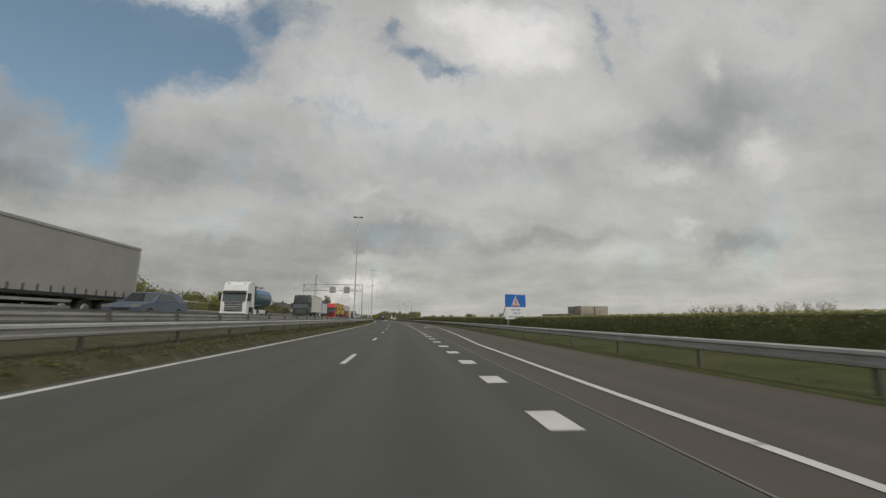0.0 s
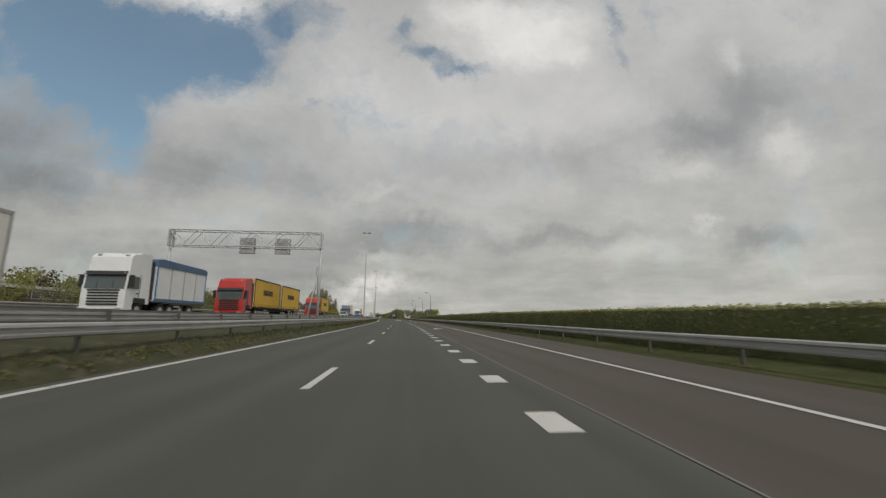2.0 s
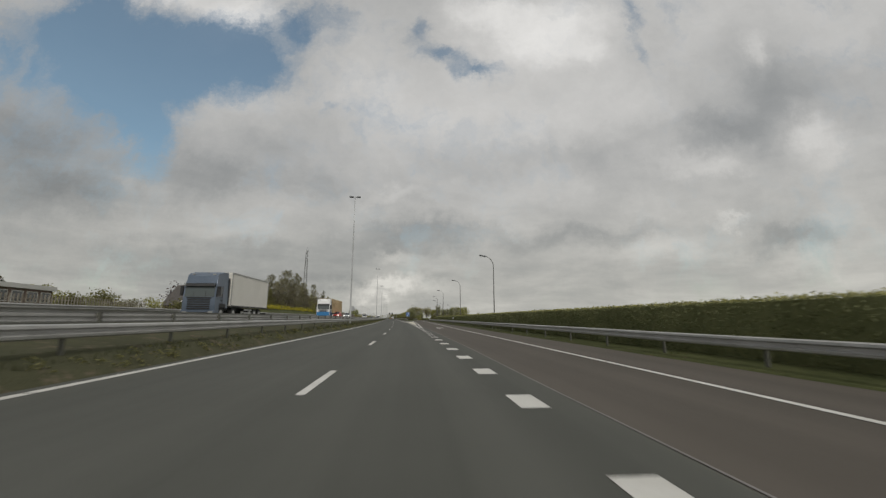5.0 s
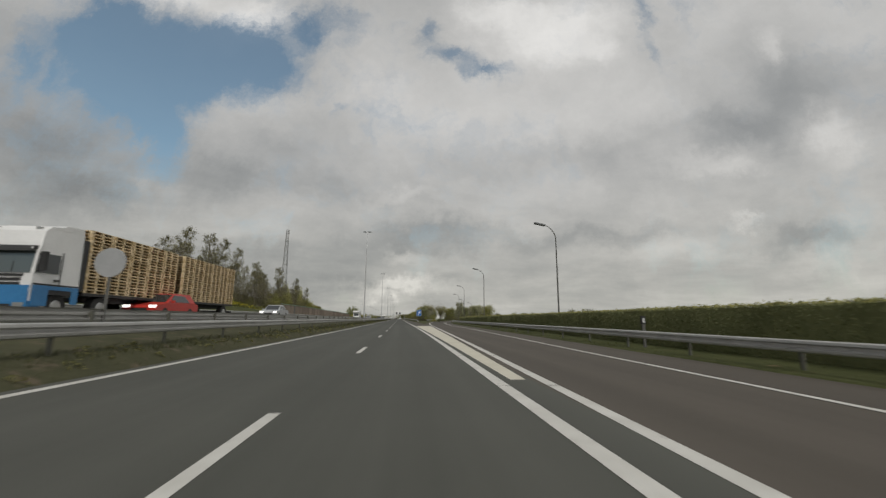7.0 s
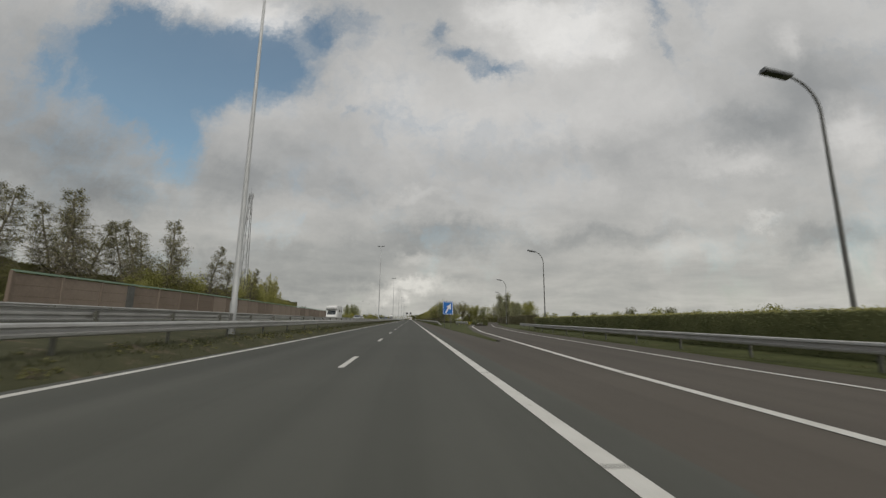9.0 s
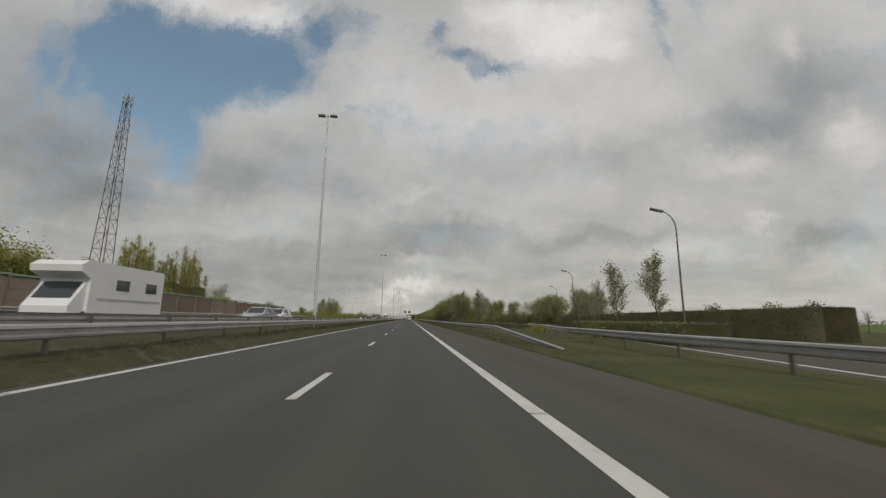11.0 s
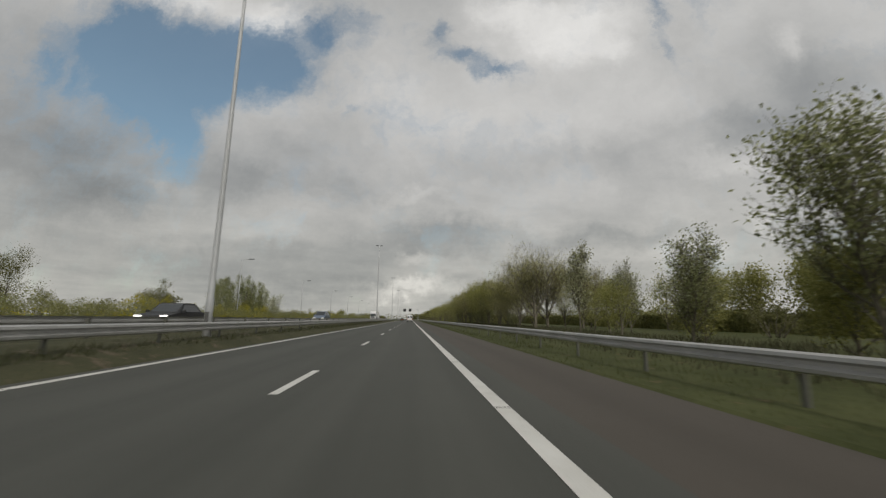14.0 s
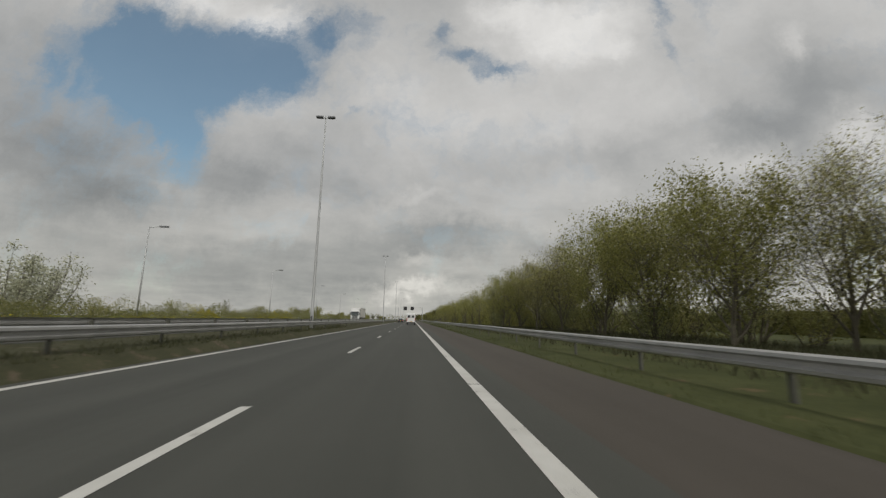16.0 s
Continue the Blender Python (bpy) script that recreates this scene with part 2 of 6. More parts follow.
ASPHALT = asphalt_material("asphalt", (0.066, 0.0675, 0.0575), (0.093, 0.094, 0.081))
ASPHALT_BROWN = asphalt_material("shoulder asphalt", (0.073, 0.063, 0.051), (0.099, 0.085, 0.070))
PAINT = stuff("road paint", (0.50, 0.49, 0.45), (0.63, 0.62, 0.58), 0.7, 1.5, 50, 0.1, patch=0.06, patch_colour=(0.3, 0.29, 0.27))
GORE = stuff("pale gore surfacing", (0.52, 0.49, 0.40), (0.62, 0.59, 0.50), 0.85, 0.8, 50, 0.15, patch=0.05, patch_colour=(0.4, 0.37, 0.3))
SEAM = stuff("joint sealing", (0.16, 0.155, 0.14), (0.2, 0.19, 0.18), 0.8, 1.0, 30, 0)
GRASS = stuff("mown grass", (0.048, 0.056, 0.022), (0.092, 0.099, 0.042), 0.95, 0.5, 9, 0.6, patch=0.07, patch_colour=(0.13, 0.10, 0.055), gloss=0.1)
GRASS_DRY = stuff("scrubby median grass", (0.050, 0.052, 0.030), (0.086, 0.085, 0.050), 0.95, 0.7, 14, 0.6, patch=0.12, patch_colour=(0.12, 0.10, 0.07), gloss=0.1)
FIELD = stuff("farmland", (0.07, 0.10, 0.025), (0.13, 0.16, 0.05), 0.95, 0.02, 2.0, 0.2, gloss=0.1)
BLADES = stuff("grass blades", (0.070, 0.082, 0.032), (0.122, 0.132, 0.056), 0.9, 0.6, 5, 0, island=0.35, gloss=0.1, thin=0.5)
BLADES_DRY = stuff("dry median blades", (0.080, 0.082, 0.046), (0.13, 0.128, 0.075), 0.9, 0.6, 5, 0, island=0.35, gloss=0.1, thin=0.5)
BLADES_RAIL = stuff("dark rough grass", (0.066, 0.072, 0.036), (0.108, 0.112, 0.06), 0.9, 0.6, 5, 0, island=0.35, gloss=0.1, thin=0.4)
GALVANISED = stuff("galvanised steel", (0.34, 0.335, 0.32), (0.47, 0.465, 0.45), 0.5, 1.2, 25, 0.05, metal=0.35, patch=0.03, patch_colour=(0.3, 0.3, 0.29))
# rail posts: the shade low in the grass is put into their dark olive colour
RAIL_POST = stuff("weathered rail post", (0.085, 0.085, 0.07), (0.13, 0.13, 0.105), 0.7, 3, 30, 0.1)
POST_STEEL = stuff("dull steel post", (0.10, 0.10, 0.092), (0.16, 0.16, 0.15), 0.6, 3, 30, 0.1, metal=0.3)
MAST_PAINT = stuff("grey mast paint", (0.42, 0.43, 0.43), (0.54, 0.55, 0.55), 0.5, 1.0, 20, 0.05, metal=0.2)
LAMP_DARK = stuff("dark lamp head", (0.10, 0.105, 0.11), (0.16, 0.165, 0.17), 0.5, 4, 30, 0.05)
BARK = stuff("bark", (0.10, 0.088, 0.062), (0.19, 0.17, 0.125), 0.9, 3.0, 30, 0.6)
BARK_PALE = stuff("pale bark", (0.17, 0.16, 0.13), (0.29, 0.275, 0.225), 0.9, 3.0, 30, 0.5)
LEAF = stuff("spring leaves", (0.225, 0.225, 0.072), (0.39, 0.38, 0.135), 0.75, 0.5, 4, 0, island=0.5, per_object=0.25, gloss=0.2, thin=0.5)
LEAF_YOUNG = stuff("young yellowish leaves", (0.30, 0.29, 0.10), (0.50, 0.475, 0.20), 0.75, 0.5, 4, 0, island=0.5, per_object=0.25, gloss=0.2, thin=0.5)
LEAF_DARK = stuff("dark leaves", (0.12, 0.12, 0.048), (0.23, 0.222, 0.095), 0.75, 0.5, 4, 0, island=0.5, per_object=0.25, gloss=0.2, thin=0.45)
LEAF_SILVER = stuff("silvery young leaves", (0.34, 0.35, 0.24), (0.58, 0.58, 0.44), 0.7, 0.5, 4, 0, island=0.9, per_object=0.2, gloss=0.3, thin=0.35)
LEAF_SAGE = stuff("grey-green young leaves", (0.22, 0.225, 0.115), (0.44, 0.44, 0.27), 0.7, 0.5, 4, 0, island=0.9, per_object=0.2, gloss=0.3, thin=0.35)
LEAF_FRESH = stuff("fresh mid-green leaves", (0.19, 0.205, 0.085), (0.36, 0.375, 0.18), 0.7, 0.5, 4, 0, island=0.8, per_object=0.25, gloss=0.3, thin=0.4)
LEAF_LARCH = stuff("dull olive leaves", (0.13, 0.125, 0.06), (0.27, 0.255, 0.13), 0.75, 0.5, 4, 0, island=0.6, per_object=0.35, gloss=0.2, thin=0.4)
LEAF_COPPER = stuff("copper leaves", (0.045, 0.028, 0.024), (0.085, 0.048, 0.038), 0.75, 0.5, 4, 0, island=0.9, gloss=0.2, thin=0.3)
LEAF_SCRUB = stuff("scrub leaves", (0.18, 0.185, 0.075), (0.32, 0.315, 0.13), 0.75, 0.5, 4, 0, island=0.5, gloss=0.2, thin=0.5)
LEAF_HEDGE = stuff("hedge leaves", (0.15, 0.16, 0.075), (0.25, 0.26, 0.13), 0.75, 0.6, 4, 0, island=0.25, gloss=0.2, thin=0.4)
LEAF_DRY = stuff("brownish hedge leaves", (0.15, 0.14, 0.085), (0.26, 0.24, 0.145), 0.8, 0.6, 4, 0, island=0.7, gloss=0.2, thin=0.3)
LEAF_YELLOW = stuff("yellow blossom", (0.26, 0.24, 0.035), (0.50, 0.44, 0.05), 0.8, 0.6, 4, 0, island=0.8, gloss=0.2, thin=0.3)
WHITE = stuff("white lacquer", (0.70, 0.70, 0.69), (0.78, 0.78, 0.77), 0.35, 0.8, 12, 0.02)
CREAM = stuff("off-white panel", (0.68, 0.66, 0.60), (0.76, 0.74, 0.68), 0.45, 0.6, 9, 0.03)
GREY_SHEET = stuff("grey curtain sheet", (0.30, 0.29, 0.27), (0.37, 0.36, 0.335), 0.6, 0.5, 9, 0.06)
YELLOW = stuff("yellow curtain sheet", (0.62, 0.36, 0.02), (0.74, 0.45, 0.03), 0.55, 0.5, 9, 0.06)
RED = stuff("red lacquer", (0.42, 0.03, 0.025), (0.55, 0.05, 0.035), 0.35, 0.8, 12, 0.02)
BLUE = stuff("blue lacquer", (0.03, 0.16, 0.36), (0.05, 0.22, 0.46), 0.35, 0.8, 12, 0.02)
BLUE_DULL = stuff("dull blue tarpaulin", (0.06, 0.11, 0.20), (0.10, 0.16, 0.26), 0.6, 0.8, 12, 0.08)
TEAL = stuff("dark teal tank", (0.05, 0.10, 0.12), (0.09, 0.15, 0.17), 0.3, 0.8, 12, 0.02)
DARK_GREEN = stuff("black-green lacquer", (0.018, 0.026, 0.024), (0.045, 0.055, 0.05), 0.4, 0.8, 8, 0.03, patch=0.05, patch_colour=(0.2, 0.21, 0.21))
BLACK = stuff("black plastic", (0.018, 0.018, 0.018), (0.035, 0.035, 0.035), 0.6, 3, 30, 0.05)
RUBBER = stuff("tyre rubber", (0.02, 0.02, 0.02), (0.04, 0.039, 0.037), 0.85, 3, 30, 0.2)
RIM = stuff("steel rim", (0.35, 0.35, 0.34), (0.5, 0.5, 0.49), 0.4, 4, 30, 0.05, metal=0.7)
SILVER = stuff("silver lacquer", (0.42, 0.43, 0.44), (0.52, 0.53, 0.54), 0.35, 0.8, 12, 0.02, metal=0.3)
GREY_BLUE = stuff("grey-blue lacquer", (0.10, 0.13, 0.17), (0.14, 0.17, 0.22), 0.35, 0.8, 12, 0.02, metal=0.2)
GLASS = glass_material("dark window glass", (0.03, 0.036, 0.04))
WOOD = stuff("raw pallet wood", (0.50, 0.37, 0.20), (0.70, 0.56, 0.36), 0.85, 2.0, 20, 0.2, island=0.5)
WOOD_GREY = stuff("weathered crate wood", (0.24, 0.215, 0.175), (0.38, 0.345, 0.285), 0.9, 1.0, 15, 0.3, island=0.6, per_object=0.5)
SIGN_BLUE = stuff("blue sign sheeting", (0.012, 0.12, 0.42), (0.02, 0.15, 0.48), 0.4, 1.0, 10, 0)
SIGN_WHITE = stuff("white sign sheeting", (0.66, 0.67, 0.67), (0.74, 0.75, 0.75), 0.4, 1.0, 10, 0)
SIGN_RED = stuff("red sign sheeting", (0.45, 0.03, 0.03), (0.52, 0.04, 0.04), 0.4, 1.0, 10, 0)
SIGN_TEXT = stuff("grey lettering", (0.30, 0.36, 0.42), (0.36, 0.42, 0.48), 0.5, 1.0, 10, 0)
SIGN_BACK = stuff("bare sign back", (0.36, 0.365, 0.37), (0.44, 0.445, 0.45), 0.5, 1.5, 14, 0.05, metal=0.3)
WALL_BROWN = stuff("rust-brown barrier panel", (0.19, 0.147, 0.115), (0.28, 0.225, 0.182), 0.9, 0.35, 8, 0.25, per_object=0.4, patch=0.05, patch_colour=(0.12, 0.10, 0.07))
CAP_GREEN = stuff("green capping", (0.20, 0.30, 0.22), (0.28, 0.38, 0.29), 0.7, 2, 20, 0.05)
BRICK = stuff("brown brickwork", (0.12, 0.085, 0.068), (0.20, 0.145, 0.115), 0.9, 0.6, 9, 0.2)
PLASTER = stuff("white render", (0.60, 0.59, 0.56), (0.70, 0.69, 0.66), 0.85, 0.6, 9, 0.1)
ROOF_TILE = stuff("dark roof tiles", (0.06, 0.055, 0.05), (0.12, 0.105, 0.095), 0.8, 1.0, 9, 0.3)
WINDSCREEN = glass_material("grey-green windscreen glass", (0.085, 0.10, 0.098))
HEAD_LAMP = bpy.data.materials.new("lit headlamp")
HEAD_LAMP.use_nodes = True
HEAD_LAMP.node_tree.nodes["Principled BSDF"].inputs["Emission Color"].default_value = (1.0, 0.96, 0.88, 1)
HEAD_LAMP.node_tree.nodes["Principled BSDF"].inputs["Emission Strength"].default_value = 1.6


# -- building blocks --
def raw(name, verts, faces, material, parent=None, label="", smooth=False):
    me = bpy.data.meshes.new(name)
    me.from_pydata(verts, [], faces)
    me.update()
    for m in material if isinstance(material, (list, tuple)) else [material]:
        me.materials.append(m)
    if smooth:
        me.polygons.foreach_set("use_smooth", [len(f.vertices) == 4 for f in me.polygons])
    ob = new(name, me)
    if parent is not None:
        ob.parent = parent
    if label:
        ob["label"] = label
    return ob


def part(name, bm, material, parent=None, label="", bevel=0.0, smooth=False):
    if bevel:
        bmesh.ops.bevel(bm, geom=[e for e in bm.edges if len(e.link_faces) == 2 and e.calc_face_angle(0) > 0.5], offset=bevel, segments=2, affect="EDGES", profile=0.6)
    bmesh.ops.recalc_face_normals(bm, faces=bm.faces)
    me = bpy.data.meshes.new(name)
    bm.to_mesh(me)
    bm.free()
    me.materials.append(material)
    if smooth:
        me.polygons.foreach_set("use_smooth", [len(f.vertices) == 4 for f in me.polygons])
    ob = new(name, me)
    if parent is not None:
        ob.parent = parent
    if label:
        ob["label"] = label
    return ob


def again(ob, parent, m):
    """Another piece on the same mesh."""
    o = new(ob.name.split(".")[0], ob.data)
    o.parent = parent
    o.matrix_basis = m
    return o


def empty(name, m=None):
    ob = new(name)
    ob.empty_display_size = 0.3
    if m is not None:
        ob.matrix_basis = m
    return ob


def box(bm, x0, x1, y0, y1, z0, z1):
    v = [bm.verts.new(p) for p in ((x0, y0, z0), (x1, y0, z0), (x1, y1, z0), (x0, y1, z0), (x0, y0, z1), (x1, y0, z1), (x1, y1, z1), (x0, y1, z1))]
    for f in ((3, 2, 1, 0), (4, 5, 6, 7), (0, 1, 5, 4), (1, 2, 6, 5), (2, 3, 7, 6), (3, 0, 4, 7)):
        bm.faces.new([v[k] for k in f])
    return bm


def boxed(*spans):
    bm = bmesh.new()
    for sp in spans:
        box(bm, *sp)
    return bm


def prism(outline, x0, x1, pinch=None):
    """A solid with that (y, z) outline, from x0 to x1; pinch(y, z) narrows it towards its middle."""
    bm = bmesh.new()
    rows = []
    for x in (x0, x1):
        mid = (x0 + x1) / 2
        rows.append([bm.verts.new((mid + (x - mid) * (pinch(y, z) if pinch else 1.0), y, z)) for y, z in outline])
    n = len(outline)
    for k in range(n):
        bm.faces.new((rows[0][k], rows[0][(k + 1) % n], rows[1][(k + 1) % n], rows[1][k]))
    bm.faces.new(rows[0][::-1])
    bm.faces.new(rows[1])
    return bm


def rod(bm, p, q, r0, r1=None, sides=8):
    r1 = r0 if r1 is None else r1
    p, q = Vector(p), Vector(q)
    turn = (q - p).to_track_quat("Z", "Y")
    rings = []
    for c, r in ((p, r0), (q, r1)):
        rings.append([bm.verts.new(c + turn @ Vector((r * math.cos(2 * math.pi * k / sides), r * math.sin(2 * math.pi * k / sides), 0))) for k in range(sides)])
    for k in range(sides):
        bm.faces.new((rings[0][k], rings[0][(k + 1) % sides], rings[1][(k + 1) % sides], rings[1][k]))
    bm.faces.new(rings[0][::-1])
    bm.faces.new(rings[1])
    return bm


def turned(profile, sides):
    """An upright shaft of revolution: heights and radii."""
    bm = bmesh.new()
    rings = [[bm.verts.new((r * math.cos(2 * math.pi * k / sides), r * math.sin(2 * math.pi * k / sides), z)) for k in range(sides)] for z, r in profile]
    for a, c in zip(rings, rings[1:]):
        for k in range(sides):
            bm.faces.new((a[k], a[(k + 1) % sides], c[(k + 1) % sides], c[k]))
    bm.faces.new(rings[0][::-1])
    bm.faces.new(rings[-1])
    return bm


def ribbon(name, s0, s1, edges, material, step=4.0, parent=None, label="", uv=True):
    """A sheet along the road: edges are functions s -> (u, z), from left to right."""
    n = max(2, int(math.ceil((s1 - s0) / step)) + 1)
    ss = np.linspace(s0, s1, n)
    verts, place = [], []
    for s in ss:
        for e in edges:
            u, z = e(s)
            verts.append(at(s, u, z))
            place.append((u, s))
    k = len(edges)
    faces = [(i * k + j, i * k + j + 1, (i + 1) * k + j + 1, (i + 1) * k + j) for i in range(n - 1) for j in range(k - 1)]
    ob = raw(name, verts, faces, material, parent, label)
    if uv:
        layer = ob.data.uv_layers.new(name="UVMap")
        for loop in ob.data.loops:
            layer.data[loop.index].uv = place[loop.vertex_index]
    return ob


def track(pairs):
    """A smooth function through (s, value) pairs."""
    s, v = zip(*pairs)
    return lambda x: float(np.interp(x, s, v))


def flat_edge(u, z):
    if callable(u):
        return lambda s: (u(s), z)
    return lambda s: (u, z)

# -- ground and roads --
lift = track([(-60, 1.1), (300, 1.1), (390, 0.6), (520, 0.45), (1300, 0.4)])      # the opposite carriageway lies higher
LEFT, CENTRE, RIGHT = -6.1, -1.656, 1.844          # the markings of the carriageway
exit_right = track([(-60, 3.55), (8, 3.6), (20, 3.75), (32, 4.4), (45, 5.0), (60, 5.55), (130, 5.6), (200, 5.9), (240, 6.9), (270, 8.1), (300, 9.0), (330, 11.2), (360, 15), (400, 22.5), (440, 32), (480, 43)])
exit_left = track([(200, 2.08), (214, 2.2), (230, 2.72), (247, 3.3), (264, 3.9), (282, 4.6), (300, 5.3), (330, 7.4), (360, 11), (400, 18.4), (440, 27.6), (480, 38)])
right_edge = track([(-60, 7.0), (20, 7.2), (60, 8.2), (200, 8.4), (240, 9.2), (270, 10.2), (300, 11.0), (330, 13.2), (360, 17), (400, 24.5), (440, 34), (480, 45)])

span = 2600
ground = raw("ground", [(-span, -600, -0.35), (span, -600, -0.35), (span, 3000, -0.35), (-span, 3000, -0.35)], [(0, 1, 2, 3)], FIELD)
tagged(ground, "flat green farmland reaching to the horizon", "ground", kind="structure")

road = ribbon("road", -60, 1300, [flat_edge(-6.55, -0.04), flat_edge(-6.5, 0), flat_edge(-3.0, 0), flat_edge(0.0, 0), flat_edge(2.6, 0)], ASPHALT)
tagged(road, "dark grey asphalt carriageway with worn wheel tracks", "road", kind="structure")
shoulder = ribbon("hard_shoulder", 312, 1300, [flat_edge(2.6, -0.002), flat_edge(5.0, -0.01), flat_edge(5.05, -0.05)], ASPHALT_BROWN)
tagged(shoulder, "brownish asphalt hard shoulder beside the carriageway", "hard shoulder", kind="structure")
exit_lane = ribbon("exit_lane", -60, 312, [flat_edge(2.6, -0.002), lambda s: ((2.6 + right_edge(s)) / 2, -0.004), lambda s: (right_edge(s), -0.008), lambda s: (right_edge(s) + 0.05, -0.05)], ASPHALT_BROWN, step=2)
slip_road = ribbon("slip_road", 312, 480, [lambda s: (exit_left(s) - 0.9, -0.002), lambda s: (exit_right(s) - 1.5, -0.004), lambda s: (right_edge(s), -0.008), lambda s: (right_edge(s) + 0.05, -0.05)], ASPHALT_BROWN, step=2)
tagged(slip_road, "brownish asphalt slip road curving away", "road", kind="structure")
tagged(exit_lane, "brownish asphalt exit lane beside the carriageway", "road", kind="structure")
far_road = ribbon("opposite_carriageway", -60, 1300, [lambda s: (-22.35, lift(s) - 0.05), lambda s: (-22.25, lift(s)), lambda s: (-15, lift(s)), lambda s: (-10.3, lift(s)), lambda s: (-10.25, lift(s) - 0.05)], ASPHALT)
tagged(far_road, "grey asphalt carriageway of the oncoming traffic", "road", kind="structure")

verge_bumps = lambda s, k: 0.05 * noise.noise(Vector((s * 0.21, k * 3.7, 0)))
median = ribbon("median", -60, 1300, [lambda s: (-10.3, lift(s) - 0.03), lambda s: (-9.7, 0.25 + 0.45 * lift(s) + verge_bumps(s, 1)), lambda s: (-8.5, 0.40 + 0.2 * lift(s) + verge_bumps(s, 2)), lambda s: (-7.5, 0.38 + 0.1 * lift(s) + verge_bumps(s, 3)),
                                  lambda s: (-6.95, 0.24 + verge_bumps(s, 4)), lambda s: (-6.55 + 0.5 * verge_bumps(s * 3, 5), 0.03), lambda s: (-6.48 + 0.5 * verge_bumps(s * 3, 5), -0.03)], GRASS_DRY, step=1.0)
tagged(median, "scrubby raised grass median with bare patches", "grass strip", kind="structure")
bank = track([(-60, 1), (285, 1), (318, 0), (1300, 0)])
rise = track([(-60, 1), (175, 1), (240, 0.1), (320, 0), (1300, 0)])      # the land on the left lies on a low bank at first
mound = track([(-60, 0), (236, 0), (256, 0.85), (300, 1), (314, 0.8), (326, 0), (1300, 0)])       # the bank that carries the blossom
left_verge = ribbon("left_verge", -60, 1300, [flat_edge(-120, -0.45), lambda s: (-75, -0.3 + 1.9 * rise(s)), lambda s: (-42, 0.3 + 2.0 * rise(s) + 2 * verge_bumps(s, 5)), lambda s: (-34, 0.4 + 0.3 * lift(s) + 1.4 * bank(s) + 1.9 * mound(s) + 2 * verge_bumps(s, 6)), lambda s: (-28, 0.3 + 0.8 * lift(s) + 0.4 * bank(s) + 1.5 * mound(s)), lambda s: (-25.5, 0.2 + lift(s) + 0.2 * mound(s) + verge_bumps(s, 7)), lambda s: (-23.8, 0.2 + lift(s) + verge_bumps(s, 8)), lambda s: (-22.3, lift(s) + 0.01)], GRASS, step=4)
tagged(left_verge, "rough grass verge beyond the opposite carriageway", "grass verge", kind="structure")
right_verge = ribbon("right_verge", -60, 366, [lambda s: (right_edge(s) - 0.12 + verge_bumps(s * 2, 9), -0.03), lambda s: (right_edge(s) - 0.02 + verge_bumps(s * 2, 9), 0.03), lambda s: (right_edge(s) + 1.0, 0.06 + verge_bumps(s, 10)), lambda s: (right_edge(s) + 3, 0.1 + verge_bumps(s, 11)),
                                          lambda s: (right_edge(s) + 12, 0.0), lambda s: (right_edge(s) + 60, -0.3)], GRASS, step=2)
tagged(right_verge, "grass verge beside the exit lane", "grass verge", kind="structure")
wedge = ribbon("gore_verge", 312, 480, [lambda s: (4.92 + verge_bumps(s * 2, 12), -0.03), lambda s: (5.04 + verge_bumps(s * 2, 12), 0.03), lambda s: (5.0 + 0.33 * max(exit_left(s) - 5.9, 0.1), 0.07), lambda s: (5.0 + 0.66 * max(exit_left(s) - 5.9, 0.1), 0.07), lambda s: (max(exit_left(s) - 0.85, 5.1), 0.01)], GRASS, step=2)
tagged(wedge, "grass wedge between carriageway and slip road", "grass verge", kind="structure")
ease = lambda s, z: -0.08 + (z + 0.08) * min(1.0, max(0.0, (s - 470) / 14))
late_verge = ribbon("late_verge", 470, 1300, [lambda s: (4.92 + verge_bumps(s * 2, 12), ease(s, -0.03)), lambda s: (5.04 + verge_bumps(s * 2, 12), ease(s, 0.03)), lambda s: (6.2, ease(s, 0.08 + verge_bumps(s, 13))), lambda s: (9, ease(s, 0.1 + verge_bumps(s, 14))), lambda s: (20, ease(s, 0.1)), flat_edge(90, -0.3)], GRASS, step=2)
tagged(late_verge, "grass verge beside the hard shoulder", "grass verge", kind="structure")
field_right = ribbon("slip_road_meadow", 362, 484, [lambda s: (right_edge(s) - 0.02, 0.01), lambda s: (right_edge(s) + 6, 0.1), lambda s: (right_edge(s) + 60, -0.3)], GRASS, step=4)
tagged(field_right, "meadow beyond the slip road", "grass verge", kind="structure")


# -- road markings: each stroke is a piece of the road --
def stripe(name, s0, s1, u, width, parent, material=PAINT, z=0.005, step=4.0):
    mid = u if callable(u) else (lambda s: u)
    return ribbon(name, s0, s1, [lambda s: (mid(s) - width / 2, z), lambda s: (mid(s) + width / 2, z)], material, step, parent)


random.seed(3)
for k in range(-4, 66):                                 # lane line: 3 m strokes, 9 m gaps
    s = 11.49 + 12 * k
    stripe("lane_dash", s, s + 3, CENTRE, 0.16, road, step=1.5)
for k in range(-8, 62):                                 # wide blocks beside the exit lane
    s = 1.22 + 3.369 * k
    if s < 205.5:
        stripe("block_mark", s, s + 0.95, RIGHT + 0.02, 0.42, road, step=1)


def solid(name, s0, s1, u, width, parent, piece, z=0.005):
    """A solid line laid in pieces, with hair joints between them."""
    s = s0
    while s < s1:
        e = min(s + piece, s1)
        stripe(name, s, e - 0.05, u, width, parent, z=z)
        s = e


